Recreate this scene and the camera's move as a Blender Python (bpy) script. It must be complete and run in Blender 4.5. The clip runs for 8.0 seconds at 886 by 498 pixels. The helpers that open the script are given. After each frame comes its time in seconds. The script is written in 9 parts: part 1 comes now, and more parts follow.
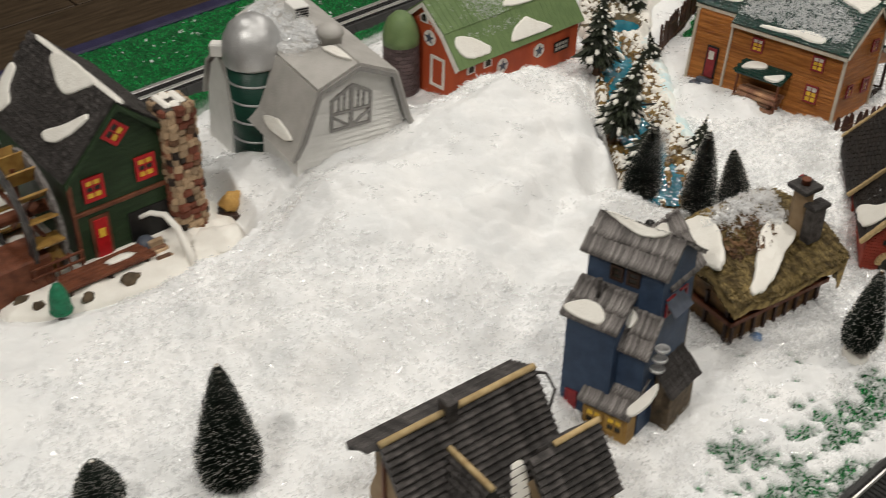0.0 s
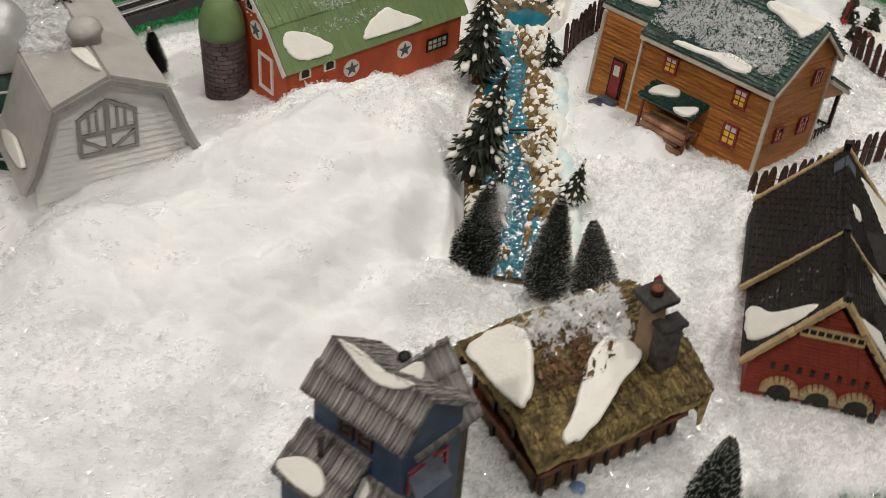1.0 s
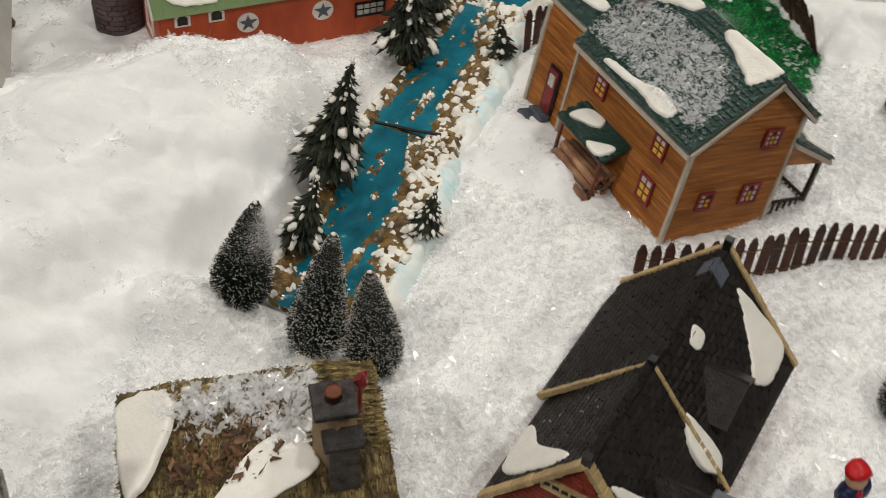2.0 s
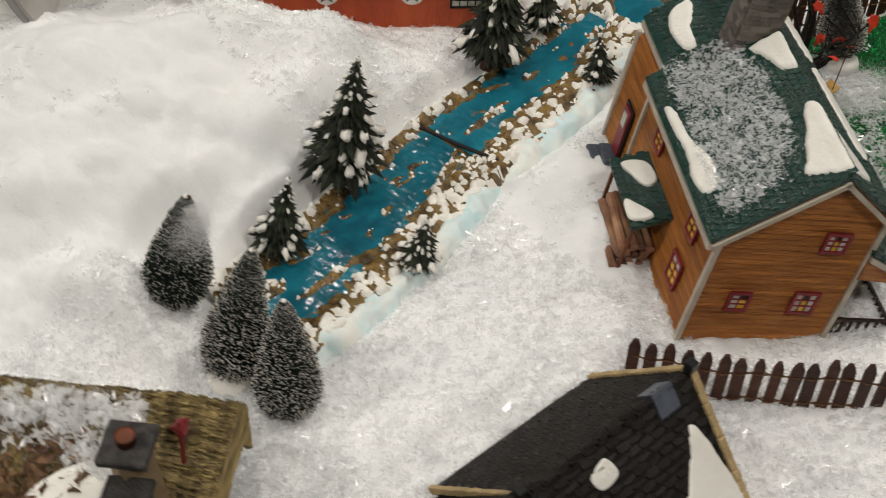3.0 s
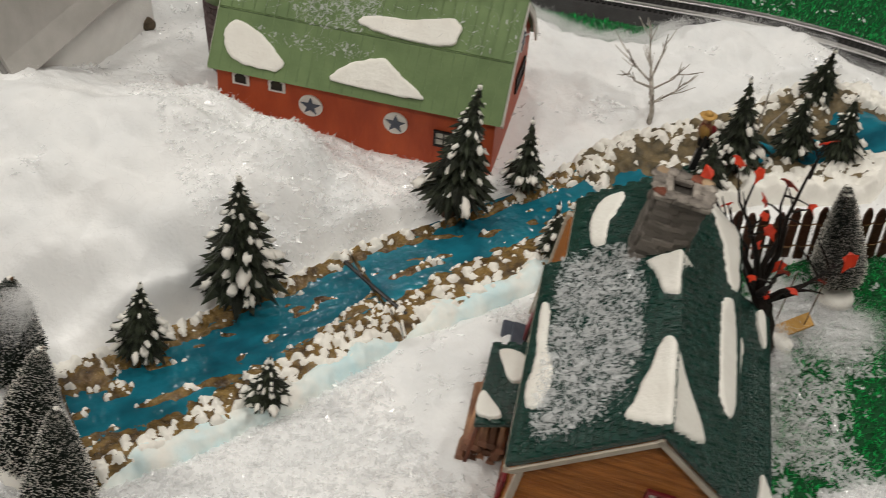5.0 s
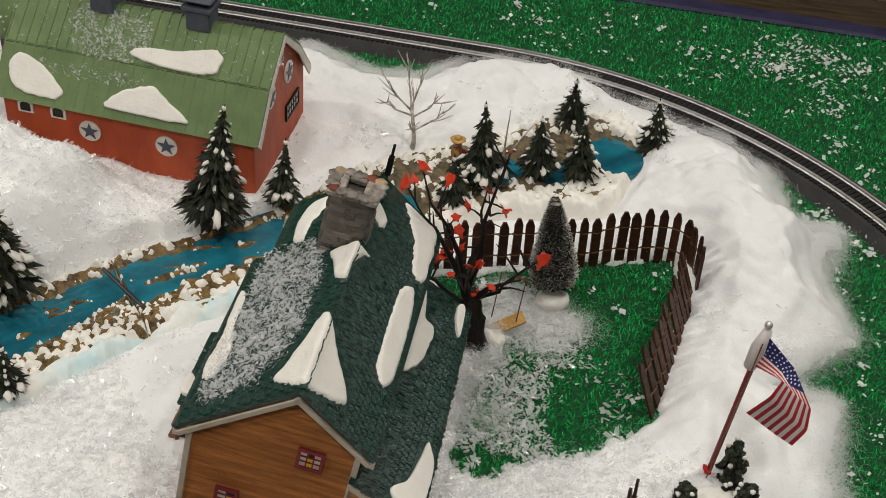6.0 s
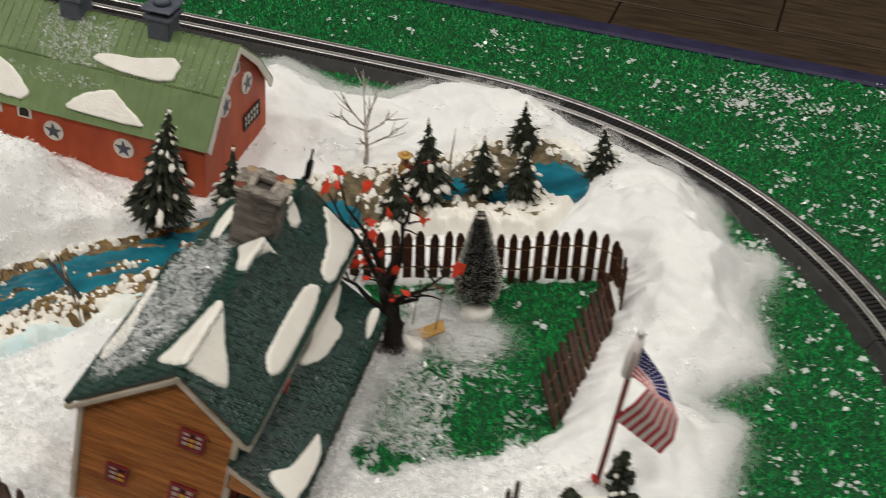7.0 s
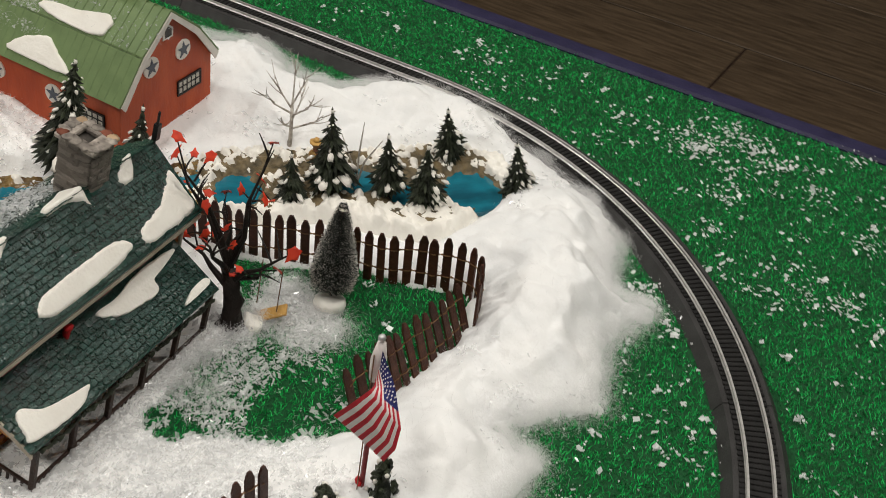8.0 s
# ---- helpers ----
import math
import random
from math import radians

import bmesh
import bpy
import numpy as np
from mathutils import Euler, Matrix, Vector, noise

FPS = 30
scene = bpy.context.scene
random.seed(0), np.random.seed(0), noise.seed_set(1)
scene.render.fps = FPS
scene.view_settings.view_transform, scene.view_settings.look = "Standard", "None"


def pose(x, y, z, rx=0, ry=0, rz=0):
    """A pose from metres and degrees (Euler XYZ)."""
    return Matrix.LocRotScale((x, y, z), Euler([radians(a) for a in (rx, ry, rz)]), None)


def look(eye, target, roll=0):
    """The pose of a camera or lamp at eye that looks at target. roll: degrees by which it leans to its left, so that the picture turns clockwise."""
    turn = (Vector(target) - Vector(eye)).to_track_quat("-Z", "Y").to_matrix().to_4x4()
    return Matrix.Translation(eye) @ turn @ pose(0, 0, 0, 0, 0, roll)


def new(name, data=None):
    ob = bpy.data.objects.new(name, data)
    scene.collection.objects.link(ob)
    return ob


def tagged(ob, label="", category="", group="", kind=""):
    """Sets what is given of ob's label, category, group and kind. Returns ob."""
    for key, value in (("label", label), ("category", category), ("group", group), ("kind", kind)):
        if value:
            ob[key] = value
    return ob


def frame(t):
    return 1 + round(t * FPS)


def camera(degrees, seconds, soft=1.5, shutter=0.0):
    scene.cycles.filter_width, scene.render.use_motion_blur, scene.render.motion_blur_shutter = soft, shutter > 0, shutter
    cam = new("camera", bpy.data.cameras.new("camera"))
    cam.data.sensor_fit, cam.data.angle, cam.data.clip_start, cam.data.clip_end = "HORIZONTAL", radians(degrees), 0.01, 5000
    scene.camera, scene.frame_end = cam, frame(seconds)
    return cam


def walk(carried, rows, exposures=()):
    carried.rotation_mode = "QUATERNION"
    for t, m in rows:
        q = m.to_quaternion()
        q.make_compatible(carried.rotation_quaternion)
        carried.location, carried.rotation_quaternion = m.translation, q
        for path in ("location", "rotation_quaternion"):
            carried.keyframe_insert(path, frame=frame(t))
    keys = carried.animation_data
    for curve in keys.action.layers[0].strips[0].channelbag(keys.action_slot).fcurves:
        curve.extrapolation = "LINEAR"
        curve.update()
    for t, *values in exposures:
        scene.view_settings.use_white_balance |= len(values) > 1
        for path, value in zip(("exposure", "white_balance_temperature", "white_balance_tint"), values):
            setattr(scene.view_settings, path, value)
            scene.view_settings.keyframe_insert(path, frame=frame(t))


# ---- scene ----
cam = camera(39.0, 8.0, soft=0.6, shutter=0.25)
PATH = [
    (0, (0.207, 0.043, 0.697), (0.085, 1.654, -0.482), 0.4),
    (0.2, (0.242, 0.095, 0.684), (0.145, 1.699, -0.507), 0.84),
    (0.5, (0.292, 0.183, 0.666), (0.185, 1.759, -0.56), 1.5),
    (1, (0.385, 0.357, 0.641), (0.193, 1.871, -0.651), 2.6),
    (1.2, (0.446, 0.42, 0.632), (0.158, 1.892, -0.69), 2.65),
    (1.5, (0.546, 0.502, 0.618), (0.171, 1.921, -0.741), 2.7),
    (1.7, (0.599, 0.553, 0.609), (0.157, 1.932, -0.77), 3.1),
    (2.8, (0.707, 0.802, 0.561), (-0.214, 1.822, -0.892), -0.2),
    (3, (0.75, 0.833, 0.552), (-0.225, 1.803, -0.9), -0.2),
    (3.5, (0.812, 0.904, 0.543), (-0.267, 1.755, -0.91), 0.4),
    (4, (0.786, 0.971, 0.525), (-0.387, 1.714, -0.914), 0.2),
    (4.2, (0.783, 0.988, 0.527), (-0.424, 1.691, -0.904), -0.2),
    (5.3, (0.876, 1.078, 0.547), (-0.442, 1.804, -0.771), 2.6),
    (5.5, (0.915, 1.106, 0.549), (-0.407, 1.853, -0.753), 2.8),
    (5.9, (0.963, 1.136, 0.56), (-0.376, 1.908, -0.708), 2.6),
    (6, (0.971, 1.138, 0.561), (-0.38, 1.911, -0.696), 2.4),
    (6.5, (0.984, 1.133, 0.564), (-0.407, 1.886, -0.66), 2.0),
    (7, (1.042, 1.204, 0.562), (-0.391, 1.906, -0.643), 3.0),
    (7.5, (1.139, 1.326, 0.562), (-0.339, 1.926, -0.644), 4.7),
    (8, (1.114, 1.406, 0.562), (-0.423, 1.851, -0.638), 6.5),
]
EXPOSURES = [(0.0, 0.02), (1.0, -0.05), (1.5, -0.12), (3.0, -0.12), (4.0, -0.10), (5.5, -0.18), (6.0, -0.12), (6.5, -0.02), (7.5, 0.05), (8.0, 0.10)]
walk(cam, [(t, look(eye, target, roll)) for t, eye, target, roll in PATH], EXPOSURES)

# ---- light ----
# Faint even fill light from all round, with no source of its own.
world = bpy.data.worlds.new("ambient_fill")
world.use_nodes = True
world.node_tree.nodes["Background"].inputs[0].default_value = (1.0, 0.97, 0.93, 1)
world.node_tree.nodes["Background"].inputs[1].default_value = 0.005
scene.world = world

# Unseen ceiling lights; count, places and watts assumed, set to suit brightness and glints.
CEILING = 2.1
LAMP_GAIN = 1.14
LAMPS = [(-0.75, -0.35, 20.0), (0.75, -0.45, 11.0), (1.75, 0.75, 14.0), (0.95, 2.15, 11.0), (-0.75, 1.9, 8.0), (0.25, 1.05, 4.5), (0.45, 3.5, 14.0)]
for lx, ly, watts in LAMPS:
    lamp = bpy.data.lights.new("assumed_light_disc", "AREA")
    lamp.shape, lamp.size = "DISK", 0.24
    lamp.energy, lamp.color = watts * LAMP_GAIN, (1.0, 0.95, 0.87)
    ob = new("assumed_light_disc", lamp)
    ob.matrix_world = pose(lx, ly, CEILING - 0.05, 0, 0, 46.6)

# ---- materials ----


def mat(name, c1, c2=None, scale=120.0, rough=0.6, bump=0.0, bscale=None, metal=0.0, spec=0.24, vary=0.0,
        stretch=None, coat=0.0, fine=0.0, trans=0.0, detail=5.0, emit=0.0):
    """Two colours mixed by noise at one scale, a second finer noise, relief, and a shift from piece to piece."""
    m = bpy.data.materials.new(name)
    m.use_nodes = True
    nt = m.node_tree
    b = nt.nodes["Principled BSDF"]
    b.inputs["Roughness"].default_value = rough
    b.inputs["Metallic"].default_value = metal
    b.inputs["Specular IOR Level"].default_value = spec
    b.inputs["Coat Weight"].default_value = coat
    b.inputs["Coat Roughness"].default_value = 0.12
    b.inputs["Transmission Weight"].default_value = trans
    if emit:
        b.inputs["Emission Color"].default_value = (*c1, 1)
        b.inputs["Emission Strength"].default_value = emit
    c2 = c2 or tuple(v * 0.72 for v in c1)
    tc = nt.nodes.new("ShaderNodeTexCoord")
    mp = nt.nodes.new("ShaderNodeMapping")
    nt.links.new(tc.outputs["Object"], mp.inputs[0])
    if stretch:
        mp.inputs["Scale"].default_value = stretch
    nz = nt.nodes.new("ShaderNodeTexNoise")
    nz.inputs["Scale"].default_value, nz.inputs["Detail"].default_value = scale, detail
    nt.links.new(mp.outputs[0], nz.inputs["Vector"])
    ramp = nt.nodes.new("ShaderNodeValToRGB")
    ramp.color_ramp.elements[0].position, ramp.color_ramp.elements[1].position = 0.34, 0.66
    ramp.color_ramp.elements[0].color, ramp.color_ramp.elements[1].color = (*c2, 1), (*c1, 1)
    nt.links.new(nz.outputs["Fac"], ramp.inputs[0])
    col = ramp.outputs[0]
    nf = nt.nodes.new("ShaderNodeTexNoise")
    nf.inputs["Scale"].default_value, nf.inputs["Detail"].default_value = (bscale or scale * 6), 4
    nt.links.new(mp.outputs[0], nf.inputs["Vector"])
    if fine:
        mr = nt.nodes.new("ShaderNodeMapRange")
        mr.inputs[3].default_value, mr.inputs[4].default_value = 1 - fine, 1 + fine
        nt.links.new(nf.outputs["Fac"], mr.inputs[0])
        hs = nt.nodes.new("ShaderNodeHueSaturation")
        nt.links.new(mr.outputs[0], hs.inputs["Value"])
        nt.links.new(col, hs.inputs["Color"])
        col = hs.outputs[0]
    if vary:
        oi = nt.nodes.new("ShaderNodeObjectInfo")
        ge = nt.nodes.new("ShaderNodeNewGeometry")
        ad = nt.nodes.new("ShaderNodeMath")
        ad.operation = "ADD"
        nt.links.new(oi.outputs["Random"], ad.inputs[0])
        nt.links.new(ge.outputs["Random Per Island"], ad.inputs[1])
        fr = nt.nodes.new("ShaderNodeMath")
        fr.operation = "FRACT"
        nt.links.new(ad.outputs[0], fr.inputs[0])
        mr = nt.nodes.new("ShaderNodeMapRange")
        mr.inputs[3].default_value, mr.inputs[4].default_value = 1 - vary, 1 + vary
        nt.links.new(fr.outputs[0], mr.inputs[0])
        hs = nt.nodes.new("ShaderNodeHueSaturation")
        nt.links.new(mr.outputs[0], hs.inputs["Value"])
        nt.links.new(col, hs.inputs["Color"])
        col = hs.outputs[0]
    nt.links.new(col, b.inputs["Base Color"])
    rr = nt.nodes.new("ShaderNodeMapRange")
    rr.inputs[3].default_value, rr.inputs[4].default_value = max(rough - 0.12, 0.03), min(rough + 0.12, 1)
    nt.links.new(nf.outputs["Fac"], rr.inputs[0])
    nt.links.new(rr.outputs[0], b.inputs["Roughness"])
    if bump:
        bp = nt.nodes.new("ShaderNodeBump")
        bp.inputs["Strength"].default_value, bp.inputs["Distance"].default_value = bump, 0.001
        nt.links.new(nf.outputs["Fac"], bp.inputs["Height"])
        nt.links.new(bp.outputs[0], b.inputs["Normal"])
    return m


# Random grey mottling lends the white cotton some of its soft grey shading.
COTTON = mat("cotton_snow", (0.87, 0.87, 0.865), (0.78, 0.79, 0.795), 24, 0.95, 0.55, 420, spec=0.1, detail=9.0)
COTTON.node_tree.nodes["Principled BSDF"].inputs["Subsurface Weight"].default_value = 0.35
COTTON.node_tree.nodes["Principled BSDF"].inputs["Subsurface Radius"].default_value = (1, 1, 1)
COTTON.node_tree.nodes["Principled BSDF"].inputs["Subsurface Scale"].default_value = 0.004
FLAKE = mat("plastic_snow_flake", (0.93, 0.935, 0.94), (0.88, 0.89, 0.9), 60, 0.13, spec=0.7, vary=0.04)


def see_through(m, clear, glow):
    """Lets part of the light pass a thin sheet: straight (clear) and scattered."""
    nt = m.node_tree
    b, out = nt.nodes["Principled BSDF"], nt.nodes["Material Output"]
    tl = nt.nodes.new("ShaderNodeBsdfTranslucent")
    tl.inputs[0].default_value = (0.94, 0.94, 0.94, 1)
    tp = nt.nodes.new("ShaderNodeBsdfTransparent")
    m1, m2 = nt.nodes.new("ShaderNodeMixShader"), nt.nodes.new("ShaderNodeMixShader")
    m1.inputs[0].default_value, m2.inputs[0].default_value = glow, clear
    nt.links.new(b.outputs[0], m1.inputs[1])
    nt.links.new(tl.outputs[0], m1.inputs[2])
    nt.links.new(m1.outputs[0], m2.inputs[1])
    nt.links.new(tp.outputs[0], m2.inputs[2])
    nt.links.new(m2.outputs[0], out.inputs[0])


see_through(FLAKE, 0.50, 0.3)
CHUNK = mat("white_plastic_snow_chunk", (0.93, 0.935, 0.94), (0.86, 0.88, 0.9), 60, 0.2, spec=0.6, vary=0.05)
see_through(CHUNK, 0.22, 0.3)
CLEAR_FLAKE = mat("clear_plastic_flake", (0.9, 0.91, 0.92), (0.84, 0.86, 0.88), 60, 0.16, spec=0.6, vary=0.04)
see_through(CLEAR_FLAKE, 0.5, 0.3)
FIBRE = mat("cotton_fibre", (0.9, 0.9, 0.9), (0.85, 0.85, 0.85), 60, 0.8, spec=0.2)
see_through(FIBRE, 0.30, 0.5)
PAINT_SNOW = mat("painted_resin_snow", (0.88, 0.86, 0.80), (0.82, 0.79, 0.73), 60, 0.5, 0.5, 420)
ICE_SNOW = mat("blue_tinted_resin_snow", (0.88, 0.86, 0.80), (0.56, 0.76, 0.80), 34, 0.4, 0.5, 300)
# Mat painted far darker than its blades, so gaps between them look shaded.
GRASS = mat("gap_shade_green_mat", (0.008, 0.09, 0.026), (0.004, 0.047, 0.014), 260, 0.75, 1.0, 900)
BLADE = mat("green_grass_blade", (0.008, 0.41, 0.078), (0.003, 0.185, 0.040), 300, 0.42, spec=0.22, vary=0.6)
FRAME_BLUE = mat("purple_blue_painted_board", (0.030, 0.027, 0.068), (0.019, 0.017, 0.046), 40, 0.45, 0.3, 400, fine=0.25)
PLANK = mat("dark_brown_plank", (0.13, 0.090, 0.055), (0.06, 0.040, 0.023), 9, 0.45, 0.3, 90, stretch=(1, 9, 1), fine=0.5, vary=0.12)
# Grey of the unseen walls and ceiling, lowered to cut bounce light.
WALLPAINT = mat("bounce_tuned_room_grey", (0.28, 0.268, 0.25), (0.255, 0.243, 0.228), 3, 0.8, 0.1, 60)
LIGHT_DIFF = mat("lamp_diffuser", (1.0, 0.97, 0.92), (1, 0.97, 0.92), 3, 0.5, emit=3.0)
ROADBED = mat("dark_grey_plastic_roadbed", (0.042, 0.041, 0.041), (0.030, 0.029, 0.029), 80, 0.5, 0.5, 700, fine=0.15)
TIE = mat("black_plastic_tie", (0.016, 0.015, 0.015), (0.01, 0.01, 0.01), 200, 0.55, 0.4, 900, vary=0.2)
RAIL = mat("nickel_rail", (0.74, 0.73, 0.71), (0.60, 0.59, 0.57), 260, 0.42, metal=0.8)
ORANGE = mat("orange_brown_wood_siding", (0.50, 0.195, 0.045), (0.27, 0.09, 0.02), 90, 0.36, 0.9, 500, stretch=(0.3, 0.3, 4.0), fine=0.4, vary=0.14)
CREAM = mat("cream_painted_trim", (0.58, 0.52, 0.43), (0.45, 0.39, 0.31), 90, 0.5, 0.2)
WHITE_TRIM = mat("white_painted_trim", (0.76, 0.73, 0.68), (0.66, 0.63, 0.58), 90, 0.5, 0.2)
REDTRIM = mat("dark_red_window_trim", (0.27, 0.03, 0.035), (0.18, 0.02, 0.025), 150, 0.4, 0.2)
PANE_Y = mat("yellow_window_pane", (0.85, 0.6, 0.06), (0.72, 0.45, 0.04), 300, 0.3)
PANE_W = mat("pale_window_pane", (0.66, 0.64, 0.57), (0.46, 0.44, 0.38), 300, 0.3)
PANE_K = mat("dark_window_pane", (0.02, 0.018, 0.016), (0.035, 0.03, 0.02), 300, 0.2)
SHINGLE_G = mat("dark_green_shingle", (0.012, 0.050, 0.038), (0.007, 0.031, 0.024), 200, 0.20, 0.7, 700, spec=0.6, vary=0.12)
SHINGLE_K = mat("charcoal_slate_tile", (0.019, 0.0155, 0.014), (0.009, 0.0075, 0.007), 200, 0.42, 0.6, 900, vary=0.4)
SHAKE_G = mat("weathered_grey_shake", (0.36, 0.335, 0.32), (0.10, 0.088, 0.084), 260, 0.6, 0.9, 900, stretch=(2.5, 0.5, 1), fine=0.45, vary=0.4)
SHAKE_D = mat("dark_grey_shake", (0.082, 0.074, 0.071), (0.026, 0.023, 0.022), 190, 0.45, 0.9, 900, fine=0.45, vary=0.4)
ROOF_GREEN = mat("sage_green_metal_roof", (0.155, 0.225, 0.095), (0.12, 0.18, 0.075), 60, 0.45, 0.3, 500, vary=0.06)
BARN_RED = mat("barn_red_paint", (0.47, 0.088, 0.03), (0.36, 0.06, 0.022), 70, 0.5, 0.4, 500, stretch=(1, 1, 0.3), fine=0.12)
BRICK_RED = mat("red_brick_paint", (0.38, 0.062, 0.036), (0.28, 0.042, 0.026), 120, 0.6, 0.6, 700, fine=0.15, vary=0.12)
TAN = mat("tan_coping_brick", (0.56, 0.42, 0.22), (0.42, 0.29, 0.14), 150, 0.6, 0.5, 700, vary=0.15)
GREY_ROOF = mat("light_grey_painted_roof", (0.47, 0.45, 0.425), (0.40, 0.385, 0.36), 60, 0.5, 0.4, 500)
GREY_TRIM = mat("mid_grey_painted_trim", (0.29, 0.28, 0.265), (0.24, 0.23, 0.22), 90, 0.5, 0.3)
WHITE_SIDE = mat("white_painted_siding", (0.78, 0.77, 0.74), (0.7, 0.69, 0.66), 60, 0.5, 0.3, 500)
SILVER = mat("silver_paint", (0.60, 0.60, 0.60), (0.5, 0.5, 0.5), 60, 0.42, 0.3, 500, metal=0.6)
SILO_GREEN = mat("dark_green_silo_paint", (0.014, 0.055, 0.038), (0.009, 0.036, 0.026), 90, 0.35, 0.3, 500)
STONE_M = mat("mauve_field_stone", (0.17, 0.12, 0.12), (0.09, 0.065, 0.065), 200, 0.7, 0.8, 700, vary=0.3)
STONE_G = mat("grey_field_stone", (0.36, 0.32, 0.28), (0.15, 0.13, 0.115), 190, 0.7, 0.8, 700, vary=0.35)
STONE_C = mat("warm_chimney_stone", (0.40, 0.23, 0.13), (0.16, 0.07, 0.045), 60, 0.6, 0.7, 600, vary=0.6)
STONE_T = mat("cream_chimney_stone", (0.55, 0.40, 0.26), (0.40, 0.27, 0.16), 90, 0.6, 0.7, 600, vary=0.25)
STONE_K = mat("near_black_chimney_stone", (0.055, 0.04, 0.032), (0.03, 0.022, 0.018), 90, 0.6, 0.7, 600, vary=0.3)
STONE_R = mat("red_brown_chimney_stone", (0.26, 0.085, 0.05), (0.16, 0.05, 0.03), 90, 0.6, 0.7, 600, vary=0.25)
STONE_B = mat("brown_base_stone", (0.13, 0.095, 0.06), (0.06, 0.045, 0.03), 160, 0.7, 0.8, 700, vary=0.3)
MORTAR = mat("dark_mortar", (0.09, 0.08, 0.07), (0.05, 0.045, 0.04), 160, 0.85, 0.5)
BLUE = mat("slate_blue_paint", (0.045, 0.075, 0.135), (0.028, 0.048, 0.09), 80, 0.5, 0.4, 500, fine=0.15)
MILL_GREEN = mat("dark_green_mill_paint", (0.025, 0.05, 0.02), (0.016, 0.034, 0.013), 80, 0.5, 0.5, 500, stretch=(0.4, 0.4, 3), fine=0.2)
BROWN = mat("red_brown_wood", (0.19, 0.065, 0.033), (0.10, 0.033, 0.017), 100, 0.5, 0.6, 600, fine=0.2)
DARKWOOD = mat("dark_brown_wood", (0.05, 0.028, 0.02), (0.028, 0.015, 0.011), 120, 0.5, 0.6, 700, fine=0.2, vary=0.2)
PICKET = mat("brown_picket_wood", (0.075, 0.026, 0.014), (0.034, 0.012, 0.007), 160, 0.5, 0.5, 800, vary=0.3)
WIRE = mat("rusty_brown_wire", (0.20, 0.11, 0.05), (0.12, 0.06, 0.03), 300, 0.45, metal=0.4)
THATCH = mat("olive_brown_thatch", (0.26, 0.19, 0.075), (0.07, 0.048, 0.020), 160, 0.6, 0.8, 600, stretch=(1, 0.3, 1), fine=0.4, vary=0.6)
DRY_LEAF = mat("dry_brown_leaf", (0.20, 0.11, 0.05), (0.07, 0.035, 0.02), 120, 0.5, vary=0.6)
TIMBER = mat("timber_and_ochre", (0.20, 0.10, 0.03), (0.06, 0.035, 0.015), 90, 0.55, 0.7, 500, fine=0.3)
OCHRE = mat("ochre_painted_front", (0.36, 0.22, 0.06), (0.24, 0.13, 0.035), 120, 0.5, 0.3)
STUCCO = mat("tan_stucco", (0.36, 0.26, 0.16), (0.27, 0.18, 0.10), 80, 0.7, 0.5, 500)
WATER = mat("blue_resin_water", (0.014, 0.18, 0.25), (0.010, 0.085, 0.125), 60, 0.10, 0.5, 420, coat=0.6, stretch=(1, 0.5, 1))
BANK = mat("ochre_brown_bank", (0.25, 0.155, 0.045), (0.06, 0.035, 0.011), 130, 0.24, 1.0, 700, spec=0.55, fine=0.5)
POND_BED = mat("grey_brown_pond_ground", (0.20, 0.15, 0.08), (0.06, 0.05, 0.03), 90, 0.4, 1.0, 420, fine=0.4)
PINE = mat("dark_pine_resin", (0.036, 0.044, 0.026), (0.011, 0.015, 0.009), 260, 0.40, 0.8, 1100, vary=0.6)
BRISTLE = mat("dark_green_bristle", (0.014, 0.023, 0.018), (0.006, 0.010, 0.008), 100, 0.5, vary=0.4)
TRUNK = mat("brown_resin_trunk", (0.085, 0.045, 0.022), (0.04, 0.02, 0.01), 160, 0.6, 0.9, 600)
BLACKTREE = mat("black_brown_bark", (0.015, 0.010, 0.008), (0.007, 0.005, 0.004), 160, 0.5, 0.9, 600)
BIRCH = mat("pale_birch_bark", (0.60, 0.56, 0.50), (0.24, 0.21, 0.18), 220, 0.6, 0.6, 600)
LEAF = mat("red_orange_leaf", (0.62, 0.055, 0.02), (0.48, 0.03, 0.012), 200, 0.45, vary=0.2)
REDP = mat("bright_red_paint", (0.5, 0.012, 0.016), (0.38, 0.01, 0.012), 200, 0.35)
FLAG_R = mat("red_flag_cloth", (0.5, 0.03, 0.045), (0.42, 0.022, 0.035), 400, 0.7, 0.3, 2500)
FLAG_W = mat("white_flag_cloth", (0.75, 0.70, 0.68), (0.68, 0.63, 0.61), 400, 0.7, 0.3, 2500)
FLAG_B = mat("navy_flag_cloth", (0.02, 0.025, 0.13), (0.014, 0.018, 0.1), 400, 0.7, 0.3, 2500)
PUMPKIN = mat("orange_pumpkin_paint", (0.55, 0.13, 0.03), (0.4, 0.08, 0.02), 200, 0.4)
YELLOWWOOD = mat("yellow_swing_wood", (0.6, 0.36, 0.11), (0.45, 0.25, 0.07), 150, 0.5, 0.4, 700, stretch=(0.3, 3, 1))
BLUEGREY = mat("blue_grey_paint", (0.10, 0.115, 0.145), (0.075, 0.085, 0.11), 200, 0.4)
SKIN = mat("figurine_tan_paint", (0.55, 0.33, 0.21), (0.5, 0.29, 0.18), 200, 0.5)
NAVY = mat("figurine_navy_paint", (0.02, 0.03, 0.09), (0.015, 0.02, 0.06), 200, 0.4)
BLACK = mat("black_paint", (0.015, 0.014, 0.014), (0.01, 0.01, 0.01), 200, 0.35)

